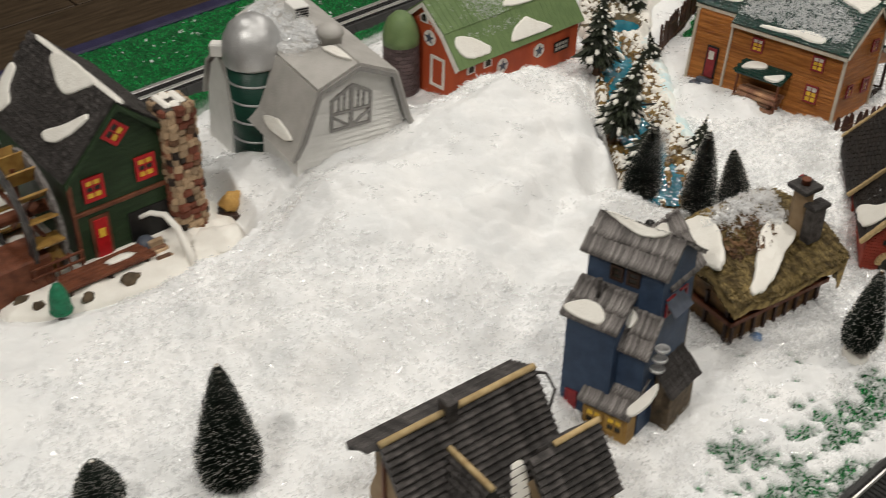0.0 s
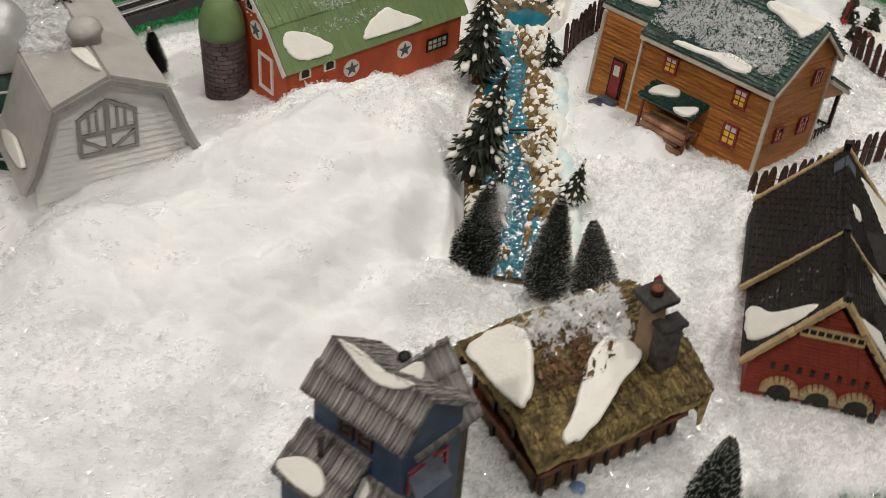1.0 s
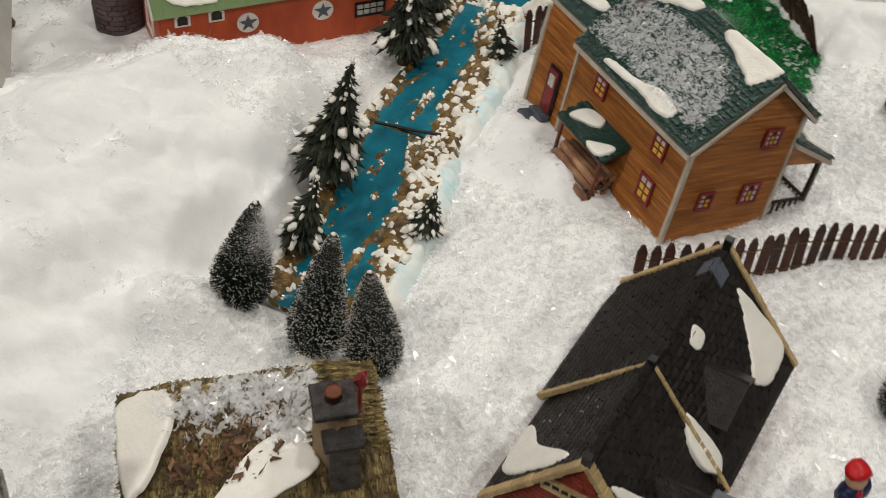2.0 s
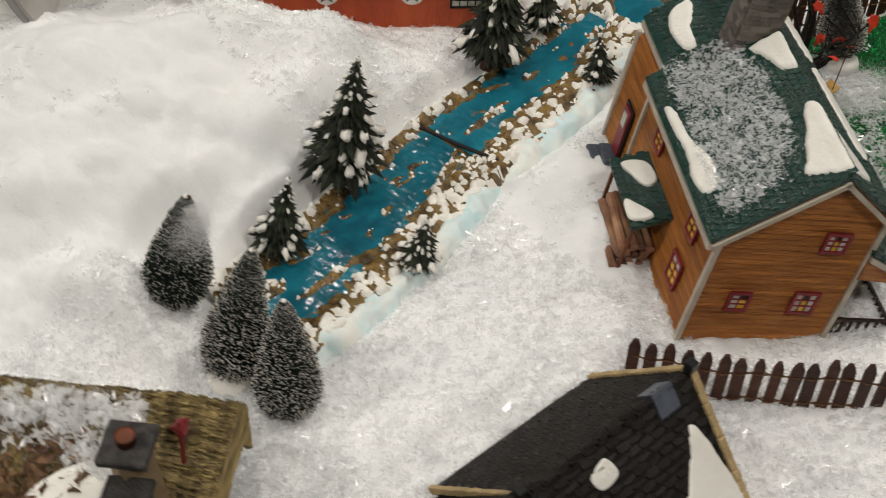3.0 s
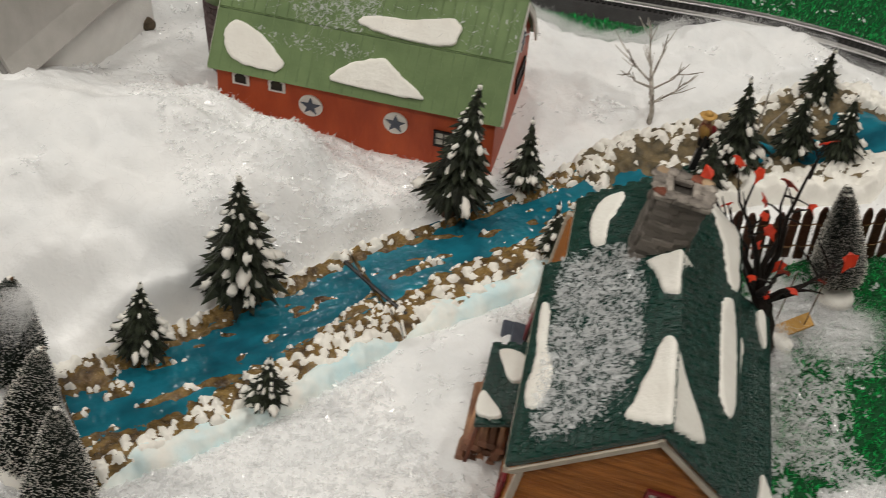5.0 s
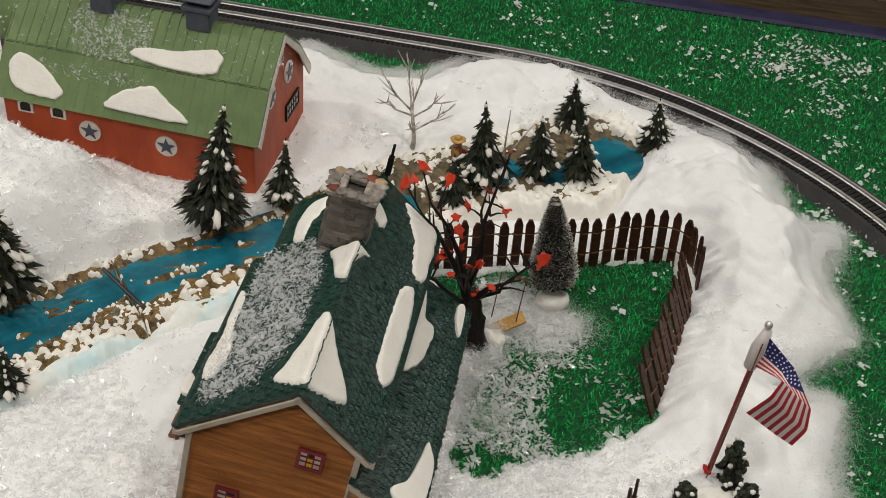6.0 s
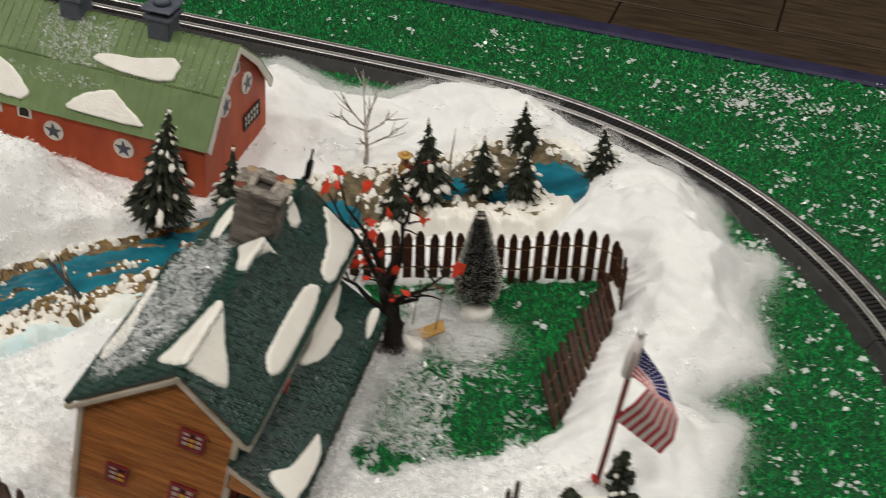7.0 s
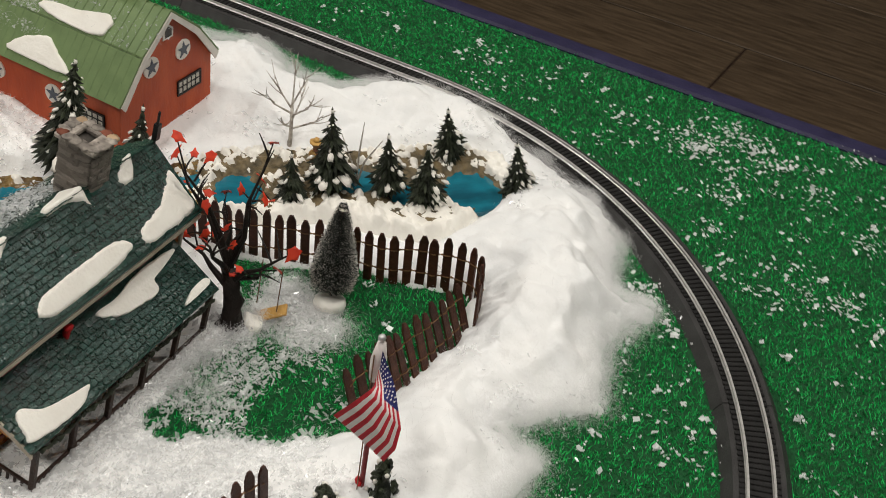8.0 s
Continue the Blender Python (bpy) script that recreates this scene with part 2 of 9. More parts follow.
# ---- mesh helpers ----


def bm_box(bm, x0, x1, y0, y1, z0, z1, m=None, bev=0.0):
    vs = [bm.verts.new((x, y, z)) for z in (z0, z1) for y in (y0, y1) for x in (x0, x1)]
    fs = [bm.faces.new([vs[i] for i in f]) for f in ((0, 2, 3, 1), (4, 5, 7, 6), (0, 1, 5, 4), (2, 6, 7, 3), (0, 4, 6, 2), (1, 3, 7, 5))]
    if bev:
        es = list({e for f in fs for e in f.edges})
        r = bmesh.ops.bevel(bm, geom=es, offset=bev, segments=1, affect="EDGES", profile=0.5)
        vs = list({v for f in r["faces"] for v in f.verts} | {v for v in vs if v.is_valid})
    if m is not None:
        bmesh.ops.transform(bm, matrix=m, verts=vs)
    return vs


def bm_prism(bm, poly, axis, a0, a1, m=None):
    """A polygon of two coordinates drawn out along an axis: 'x' takes (y, z), 'y' takes (x, z), 'z' takes (x, y)."""
    def at(p, a):
        return {"x": (a, p[0], p[1]), "y": (p[0], a, p[1]), "z": (p[0], p[1], a)}[axis]
    lo = [bm.verts.new(at(p, a0)) for p in poly]
    hi = [bm.verts.new(at(p, a1)) for p in poly]
    n = len(poly)
    bm.faces.new(lo)
    bm.faces.new(hi[::-1])
    for i in range(n):
        bm.faces.new((lo[i], hi[i], hi[(i + 1) % n], lo[(i + 1) % n]))
    if m is not None:
        bmesh.ops.transform(bm, matrix=m, verts=lo + hi)
    return lo + hi


def bm_slab(bm, a, b, c, d, thick):
    """A slab whose upper face is the quad a b c d; its thickness goes against the face's normal."""
    a, b, c, d = (Vector(p) for p in (a, b, c, d))
    n = (b - a).cross(d - a).normalized() * thick
    top = [bm.verts.new(p) for p in (a, b, c, d)]
    low = [bm.verts.new(p - n) for p in (a, b, c, d)]
    bm.faces.new(top)
    bm.faces.new(low[::-1])
    for i in range(4):
        j = (i + 1) % 4
        bm.faces.new((top[i], low[i], low[j], top[j]))


def bm_tube(bm, pts, radii, sides=6):
    pts = [Vector(p) for p in pts]
    if not isinstance(radii, (list, tuple)):
        radii = [radii] * len(pts)
    rings = []
    for i, p in enumerate(pts):
        d = (pts[min(i + 1, len(pts) - 1)] - pts[max(i - 1, 0)]).normalized()
        u = d.orthogonal().normalized() if i == 0 else (u - d * u.dot(d)).normalized()
        w = d.cross(u)
        rings.append([bm.verts.new(p + (u * math.cos(k * math.tau / sides) + w * math.sin(k * math.tau / sides)) * radii[i]) for k in range(sides)])
    for r, s in zip(rings, rings[1:]):
        for k in range(sides):
            bm.faces.new((r[k], r[(k + 1) % sides], s[(k + 1) % sides], s[k]))
    bm.faces.new(rings[0][::-1])
    bm.faces.new(rings[-1])


def bm_lathe(bm, prof, sides=24, centre=(0, 0)):
    """A turned form from a profile of (radius, z)."""
    rings = []
    for r, z in prof:
        if r < 1e-6:
            rings.append([bm.verts.new((centre[0], centre[1], z))])
        else:
            rings.append([bm.verts.new((centre[0] + r * math.cos(k * math.tau / sides), centre[1] + r * math.sin(k * math.tau / sides), z)) for k in range(sides)])
    for a, b in zip(rings, rings[1:]):
        for k in range(sides):
            j = (k + 1) % sides
            if len(a) == 1 and len(b) == 1:
                continue
            if len(a) == 1:
                bm.faces.new((a[0], b[j], b[k]))
            elif len(b) == 1:
                bm.faces.new((a[k], a[j], b[0]))
            else:
                bm.faces.new((a[k], a[j], b[j], b[k]))
    if len(rings[0]) > 1:
        bm.faces.new(rings[0][::-1])
    if len(rings[-1]) > 1:
        bm.faces.new(rings[-1])


def bm_blob(bm, c, size, rough=0.18, sub=2, seed=0, m=None):
    """A lumpy rounded form."""
    r = bmesh.ops.create_icosphere(bm, subdivisions=sub, radius=1.0)
    off = Vector((seed * 3.1, seed * 1.7, seed * 0.9))
    for v in r["verts"]:
        k = 1 + rough * noise.noise(v.co * 1.6 + off) * 1.6
        v.co = Vector((v.co.x * size[0] * k, v.co.y * size[1] * k, v.co.z * size[2] * k))
        if m is not None:
            v.co = m @ v.co
        v.co += Vector(c)
    return r["verts"]


def mesh_of(name, bm, material, smooth=False):
    bmesh.ops.recalc_face_normals(bm, faces=bm.faces)
    me = bpy.data.meshes.new(name)
    bm.to_mesh(me)
    bm.free()
    if smooth:
        for p in me.polygons:
            p.use_smooth = True
    me.materials.append(material)
    return me


def thing(name, m, label, category, group="", kind=""):
    ob = new(name)
    ob.empty_display_size = 0.01
    ob.matrix_world = m
    return tagged(ob, label, category, group, kind)


def part(name, bm, material, parent, label="", smooth=False, kind=""):
    ob = new(name, mesh_of(name, bm, material, smooth))
    ob.parent = parent
    return tagged(ob, label, kind=kind)


def piece(name, me, parent, m):
    ob = new(name, me)
    ob.parent = parent
    ob.matrix_local = m
    return ob


def single(name, bm, material, m, label, category, group="", kind="", smooth=False):
    ob = new(name, mesh_of(name, bm, material, smooth))
    ob.matrix_world = m
    return tagged(ob, label, category, group, kind)


def big_mesh(name, verts, faces, material, smooth=False):
    me = bpy.data.meshes.new(name)
    me.from_pydata([tuple(v) for v in verts] if not isinstance(verts, np.ndarray) else verts.tolist(), [], faces if isinstance(faces, list) else faces.tolist())
    me.materials.append(material)
    if smooth:
        me.polygons.foreach_set("use_smooth", np.ones(len(me.polygons), dtype=bool))
    me.update()
    return me


# ---- table frame of reference: a runs along the back edge, b across the table ----
E1 = Vector((0.687, 0.727, 0)).normalized()
N1 = Vector((-E1.y, E1.x, 0))


def ab(a, b, z=0.0):
    return E1 * a + N1 * b + Vector((0, 0, z))


TABLE_M = Matrix(((E1.x, N1.x, 0, 0), (E1.y, N1.y, 0, 0), (0, 0, 1, 0), (0, 0, 0, 1)))
A0, A1, B0, B1 = -0.35, 1.795, -0.02, 1.165
FLOOR_Z = -0.75

# room
floor = thing("floor", TABLE_M @ pose(0, 0, FLOOR_Z), "dark brown wood plank floor under the display table", "floor", kind="structure")
bm = bmesh.new()
bm_box(bm, -3.2, 4.2, -2.6, 4.4, -0.05, -0.004)
part("subfloor", bm, DARKWOOD, floor)
bm = bmesh.new()
bm_box(bm, -0.58, 0.58, -0.1965, 0.1965, -0.004, 0.0, bev=0.002)
plank_mesh = mesh_of("plank", bm, PLANK)
row = 0
y = -2.551
while y < 4.2:
    for k in range(7):
        c = -3.3 + k * 1.165 + (row % 3) * 0.37
        lo_, hi_ = max(c - 0.58, -3.195), min(c + 0.58, 4.195)
        if hi_ - lo_ > 0.05:
            piece("plank", plank_mesh, floor, pose((lo_ + hi_) / 2, y, 0) @ Matrix.Diagonal(((hi_ - lo_) / 1.16, 1, 1, 1)))
    y += 0.3975
    row += 1
# Walls and ceiling are never in view; added to enclose the table and set bounce.
for nm, x0, x1, y0, y1 in (("wall_north", -3.3, 4.3, 4.4, 4.5), ("wall_south", -3.3, 4.3, -2.7, -2.6), ("wall_west", -3.3, -3.2, -2.6, 4.4), ("wall_east", 4.2, 4.3, -2.6, 4.4)):
    bm = bmesh.new()
    bm_box(bm, x0, x1, y0, y1, FLOOR_Z - 0.05, CEILING)
    single(nm, bm, WALLPAINT, TABLE_M, "unseen added room wall, plain grey tuned for bounce light", "wall", kind="structure")
bm = bmesh.new()
bm_box(bm, -3.3, 4.3, -2.7, 4.5, CEILING, CEILING + 0.1)
single("ceiling", bm, WALLPAINT, TABLE_M, "unseen added room ceiling, plain grey tuned for bounce light", "ceiling", kind="structure")
# Added fixtures at the assumed lamp places, all out of view.
for lx, ly, watts in LAMPS:
    t = thing("assumed_ceiling_light", pose(lx, ly, CEILING, 0, 0, 46.6), "assumed round white ceiling light with a thin trim ring, out of view", "ceiling light", "ceiling lights")
    bm = bmesh.new()
    bm_lathe(bm, [(0.135, 0.0), (0.15, -0.012), (0.14, -0.03), (0.125, -0.03), (0.125, -0.004)], 40)
    part("trim_ring", bm, WALLPAINT, t, smooth=True)
    bm = bmesh.new()
    bm_lathe(bm, [(0.0, -0.02), (0.124, -0.02), (0.124, -0.012), (0.0, -0.012)], 40)
    part("diffuser", bm, LIGHT_DIFF, t, "glowing white diffuser")

# display table
table = thing("display_table", TABLE_M, "large display table edged with purple-blue painted boards", "table")
bm = bmesh.new()
bm_box(bm, A0, A1, B0, B1, -0.03, -0.006)
part("tabletop", bm, DARKWOOD, table)
for x0, x1, y0, y1 in ((A0 - 0.02, A1 + 0.022, B1, B1 + 0.022), (A0 - 0.02, A1 + 0.022, B0 - 0.022, B0), (A1, A1 + 0.022, B0, B1), (A0 - 0.022, A0, B0, B1)):
    bm = bmesh.new()
    bm_box(bm, x0, x1, y0, y1, -0.075, 0.004, bev=0.0025)
    part("edge_board", bm, FRAME_BLUE, table, "purple-blue painted edge board")
for x in (A0 + 0.06, A1 - 0.06):
    for y in (B0 + 0.06, B1 - 0.06):
        bm = bmesh.new()
        bm_box(bm, x - 0.03, x + 0.03, y - 0.03, y + 0.03, FLOOR_Z, -0.03, bev=0.003)
        part("leg", bm, DARKWOOD, table)

# ---- heights of the snow ----
MILL = pose(-0.1886, 0.9273, 0.012, 0, 0, 44.7)
MILL_BASE = [(-.088, -.008), (-.078, -.026), (-.057, -.042), (-.031, -.049), (-.010, -.056), (.016, -.060), (.034, -.062), (.056, -.068), (.070, -.068), (.098, -.073), (.130, -.060), (.146, -.036), (.150, .02), (.12, .08), (.03, .16), (-.09, .12)]
MILL_PAD = np.array([tuple((MILL @ Vector((x, y, 0)))[:2]) for x, y in MILL_BASE])
SNOW_EDGE = np.array([(-.50, .55), (-.44, 1.00), (-.27, 1.13), (-.16, 1.215), (-.10, 1.30), (-.05, 1.345), (0.0, 1.39), (.06, 1.46), (.075, 1.51), (.14, 1.54),
                      (.165, 1.57), (.152, 1.605), (.165, 1.66), (.20, 1.70), (.26, 1.712), (.31, 1.735), (.36, 1.752), (.40, 1.752), (.46, 1.722), (.485, 1.748),
                      (.52, 1.702), (.575, 1.676), (.583, 1.606), (.618, 1.624), (.65, 1.592), (.687, 1.566), (.74, 1.50), (.79, 1.40), (.82, 1.25), (.80, 1.10)])
SNOW_EDGE2 = np.array([(.74, 1.00), (.64, .95), (.56, .905), (.47, .885), (.40, .87), (.36, .80), (.335, .72), (.27, .635), (.15, .52), (-.05, .42), (-.3, .4)])
SNOW_EDGE = np.vstack((SNOW_EDGE, SNOW_EDGE2))
YARD = np.array([(.395, 1.462), (.42, 1.55), (.452, 1.622), (.486, 1.612), (.53, 1.565), (.574, 1.515), (.578, 1.46), (.565, 1.40), (.545, 1.392), (.50, 1.43), (.47, 1.455)])
FRONT = np.array([(.33, .70), (.36, .80), (.40, .87), (.47, .885), (.56, .905), (.64, .95), (.74, 1.00), (.80, 1.10), (.84, 1.0), (.72, .86), (.60, .76), (.50, .66), (.40, .60), (.30, .56), (.27, .63)])
SHEET = np.array([(.38, 1.022), (.35, 1.012), (.3125, 1.005), (.268, .982), (.236, .943), (.215, .862), (.163, .778), (.06, .70), (-.02, .74), (-.02, .90), (.03, 1.02), (.12, 1.16), (.22, 1.26), (.275, 1.26), (.285, 1.19), (.282, 1.11), (.285, 1.06), (.33, 1.045)])
UPPER = np.array([(.283, 1.19), (.240, 1.131), (.201, 1.074), (.165, 1.020), (.12, .955), (.05, .905), (-.02, .95), (.0, 1.08), (.10, 1.20), (.20, 1.28), (.272, 1.25)])
MOUNDS = [(-.062, 1.083, .024, .016), (-.025, 1.062, .028, .012), (-.125, 1.145, .030, .010), (.290, 1.045, .020, .012), (.322, 1.034, .018, .013), (.350, 1.025, .015, .009), (.653, 1.503, .013, -.007), (.16, 1.16, .07, .022), (.10, 1.04, .09, .016), (.23, 1.10, .05, .016), (.02, .93, .10, .012), (-.05, .78, .12, .012), (.20, .98, .05, .008),
          (.46, 1.675, .045, .030), (.52, 1.65, .035, .020), (.585, 1.585, .035, .016), (.39, 1.715, .035, .018), (.61, 1.545, .03, .012),
          (.12, 1.50, .035, .014), (.21, 1.63, .05, .017), (.19, 1.54, .04, .012), (.17, 1.215, .032, .020), (.22, 1.262, .028, .020), (.255, 1.285, .02, .010), (-.165, .885, .06, -.008), (.06, 1.00, .03, .020), (.025, .985, .025, .012), (.27, 1.02, .035, .014), (.13, .90, .05, .010), (-.02, .86, .045, .012), (.222, .772, .026, .016), (.205, .93, .06, .012), (.09, .80, .05, .012), (.05, .72, .05, -.006), (-.09, .96, .03, .008), (.02, 1.10, .035, .016), (.105, 1.12, .035, .010), (.44, 1.02, .035, .006), (.503, 1.08, .018, .026), (.508, 1.125, .018, .028), (.522, 1.163, .016, .030), (.50, 1.04, .018, .016), (.450, 1.27, .025, .014), (.50, 1.222, .025, .010), (.553, 1.243, .02, .006), (.40, 1.31, .015, .006), (-.10, 1.06, .04, .012),
          (.62, 1.46, .04, .006), (.50, 1.17, .04, .006), (.70, 1.25, .05, .012), (.72, 1.10, .05, .015), (.45, 1.16, .05, .005)]


def edge_distance(px, py, poly):
    """Signed distance to a closed outline, positive inside."""
    n = len(poly)
    best = np.full(px.shape, 1e9)
    inside = np.zeros(px.shape, bool)
    for i in range(n):
        x0, y0 = poly[i]
        x1, y1 = poly[(i + 1) % n]
        dx, dy = x1 - x0, y1 - y0
        s = np.clip(((px - x0) * dx + (py - y0) * dy) / (dx * dx + dy * dy), 0, 1)
        best = np.minimum(best, np.hypot(px - x0 - s * dx, py - y0 - s * dy))
        if y1 != y0:
            cross = ((y0 > py) != (y1 > py)) & (px < dx * (py - y0) / dy + x0)
            inside ^= cross
    return np.where(inside, best, -best)


WAVES = [(random.uniform(0, math.tau), random.uniform(0, math.tau), random.uniform(0, 3.14)) for _ in range(40)]


def ripple(px, py, freq, k0, k1):
    out = np.zeros(px.shape)
    for i in range(k0, k1):
        p, q, a = WAVES[i]
        f = freq * (0.7 + 0.15 * (i % 5))
        out += np.sin((px * math.cos(a) + py * math.sin(a)) * f + p + 1.3 * np.sin((py * math.cos(a) - px * math.sin(a)) * f * 0.7 + q))
    return out / (k1 - k0)


STREAM = np.array([(.300, 1.075), (.397, 1.075), (.396, 1.13), (.390, 1.187), (.380, 1.228), (.367, 1.27), (.369, 1.305), (.366, 1.346), (.356, 1.40), (.345, 1.448), (.357, 1.48),
                   (.360, 1.533), (.376, 1.565), (.392, 1.605), (.370, 1.641), (.328, 1.684), (.288, 1.686), (.266, 1.636), (.271, 1.594), (.267, 1.537), (.266, 1.494), (.266, 1.44),
                   (.282, 1.38), (.281, 1.29), (.290, 1.234), (.294, 1.18), (.304, 1.118)])


CREST = [(.294, 1.148), (.259, 1.092), (.220, 1.058), (.185, 1.006), (.145, .966), (.08, .92), (0, .87)]
VALLEY = [(.277, 1.083), (.249, 1.022), (.218, .957), (.191, .881), (.138, .810), (.07, .76)]


def line_distance(px, py, line):
    best = np.full(px.shape, 1e9)
    for (x0, y0), (x1, y1) in zip(line, line[1:]):
        dx, dy = x1 - x0, y1 - y0
        s = np.clip(((px - x0) * dx + (py - y0) * dy) / (dx * dx + dy * dy), 0, 1)
        best = np.minimum(best, np.hypot(px - x0 - s * dx, py - y0 - s * dy))
    return best


def snow_cover(px, py):
    d = edge_distance(px, py, SNOW_EDGE)
    y = edge_distance(px, py, YARD)
    d = np.minimum(d, -y)
    b = px * N1.x + py * N1.y
    thin = 0.0150 + 0.017 * ripple(px, py, 62, 3, 9) + 0.016 * ripple(px, py, 190, 9, 16) + 0.011 * ripple(px, py, 430, 20, 28) - 0.014 * np.clip((0.30 - b) / 0.10, 0, 1.3)
    d = np.maximum(d, np.minimum(edge_distance(px, py, FRONT) + 0.02, thin))
    return d + 0.006 * ripple(px, py, 90, 0, 5) + 0.004 * ripple(px, py, 260, 5, 10)


def snow_height(px, py):
    px, py = np.asarray(px, float), np.asarray(py, float)
    d = snow_cover(px, py)
    edge = np.clip(d / 0.03, -1, 1)
    h = np.where(edge > 0, 0.009 * np.sqrt(np.maximum(edge, 0)), -0.006)
    m = np.zeros(px.shape)
    for x, y, s, k in MOUNDS:
        m += k * np.exp(-((px - x) ** 2 + (py - y) ** 2) / (2 * s * s))
    e = edge_distance(px, py, SHEET) + 0.006 * ripple(px, py, 50, 2, 8)
    west = np.clip((0.17 - px) / 0.09, 0, 1)
    k = np.clip((e + 0.05 * west) / (0.030 + 0.10 * west), 0, 1)
    m += 0.015 * k * k * (3 - 2 * k) + 0.004 * (1 - west) * np.exp(-((e - 0.03) / 0.018) ** 2)
    soft = 0.030 + 0.075 * west
    k = np.clip((edge_distance(px, py, UPPER) + 0.007 * ripple(px, py, 44, 4, 9)) / soft + 0.45, 0, 1)
    m += 0.017 * k * k * (3 - 2 * k)
    m += 0.013 * np.exp(-(line_distance(px, py, CREST) / 0.024) ** 2) - 0.022 * np.exp(-(line_distance(px, py, VALLEY) / 0.028) ** 2)
    m = np.maximum(m, -0.004)
    m *= np.clip(d / 0.032, 0, 1) ** 0.8
    puff = 0.0095 * (np.abs(ripple(px, py, 46, 10, 14)) - .40) + 0.0034 * (np.abs(ripple(px, py, 120, 16, 20)) - .35) + 0.0012 * ripple(px, py, 430, 24, 34)
    crumb = 0.0040 * ripple(px, py, 70, 10, 16) + 0.0022 * ripple(px, py, 210, 16, 24) + 0.0011 * ripple(px, py, 520, 24, 32) + 0.0007 * ripple(px, py, 980, 2, 9) + 0.0004 * ripple(px, py, 1350, 30, 38)
    far = np.maximum(np.clip((py - 1.50) / 0.05, 0, 1), .8 * np.clip((e + 0.05 * west) / (0.03 + 0.10 * west), 0, 1))
    lump = puff * far + crumb * (1 - far)
    h = h + m + lump * np.clip(d / 0.03, 0, 1) * (0.5 + np.clip(m / 0.015, 0, 1))
    k = np.clip((edge_distance(px, py, MILL_PAD) + 0.016) / 0.014, 0, 1)
    h = np.where(h > 0, h * (1 - k) + np.minimum(h, 0.0015) * k, h)
    k = np.clip((edge_distance(px, py, STREAM) + 0.012) / 0.012, 0, 1)
    return np.where(h > 0, h * (1 - k) + np.minimum(h, 0.003) * k, h)


def hz(x, y):
    return max(float(snow_height(np.array([x]), np.array([y]))[0]), 0.0)


# ---- grass mat and snow ----
bm = bmesh.new()
bm_box(bm, A0, A1, B0, B1, -0.006, 0.0)
single("ground", bm, GRASS, TABLE_M, "green artificial grass mat covering the table", "grass mat", kind="structure")

STEP = 0.002
gx, gy = np.meshgrid(np.arange(-0.5, 0.84, STEP), np.arange(0.38, 1.78, STEP))
gz = snow_height(gx, gy)
cov = snow_cover(gx, gy)
ny, nx = gx.shape
idx = np.arange(nx * ny).reshape(ny, nx)
keep = (np.maximum.reduce([cov[:-1, :-1], cov[1:, :-1], cov[:-1, 1:], cov[1:, 1:]]) > -0.004)
quads = np.stack([idx[:-1, :-1], idx[:-1, 1:], idx[1:, 1:], idx[1:, :-1]], -1)[keep]
used = np.unique(quads)
remap = -np.ones(nx * ny, int)
remap[used] = np.arange(len(used))
vv = np.stack([gx.ravel(), gy.ravel(), gz.ravel()], -1)[used]
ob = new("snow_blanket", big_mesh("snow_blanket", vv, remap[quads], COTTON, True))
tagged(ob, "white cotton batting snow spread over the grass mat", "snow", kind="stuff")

# ---- railway track ----
GAUGE, R_MID = 0.0165, 0.457
track_line = []
for a in np.arange(-0.2, 1.302, 0.02):
    track_line.append((a, 1.016))
for k in range(0, 91, 2):
    w = math.radians(90 - k)
    track_line.append((1.302 + R_MID * math.cos(w), 0.559 + R_MID * math.sin(w)))
for k in range(2, 91, 2):
    w = math.radians(-k)
    track_line.append((1.302 + R_MID * math.cos(w), 0.559 + 0.423 * math.sin(w)))
for a in np.arange(1.282, -0.2, -0.02):
    track_line.append((a, 0.136))
for k in range(0, 181, 4):
    w = math.radians(-90 - k)
    track_line.append((-0.2 + 0.44 * math.cos(w) * 0.25, 0.576 + 0.44 * math.sin(w)))
TL = [Vector((p[0], p[1], 0)) for p in track_line]
SEG = [0.0]
for p, q in zip(TL, TL[1:]):
    SEG.append(SEG[-1] + (q - p).length)


def along(s):
    i = max(0, min(len(TL) - 2, int(np.searchsorted(SEG, s) - 1)))
    k = (s - SEG[i]) / max(SEG[i + 1] - SEG[i], 1e-9)
    d = (TL[i + 1] - TL[i]).normalized()
    return TL[i].lerp(TL[i + 1], k), d


track = thing("railway_track", TABLE_M, "model railway track on dark grey plastic roadbed with nickel rails", "railway track")


def sweep(prof, s0, s1, step, closed=True):
    bm = bmesh.new()
    rings = []
    n = max(2, int((s1 - s0) / step) + 1)
    for i in range(n):
        p, d = along(s0 + (s1 - s0) * i / (n - 1))
        nrm = Vector((-d.y, d.x, 0))
        rings.append([bm.verts.new(p + nrm * u + Vector((0, 0, w))) for u, w in prof])
    m = len(prof)
    for r, t in zip(rings, rings[1:]):
        for k in range(m):
            bm.faces.new((r[k], r[(k + 1) % m], t[(k + 1) % m], t[k]))
    bm.faces.new(rings[0])
    bm.faces.new(rings[-1][::-1])
    return bm


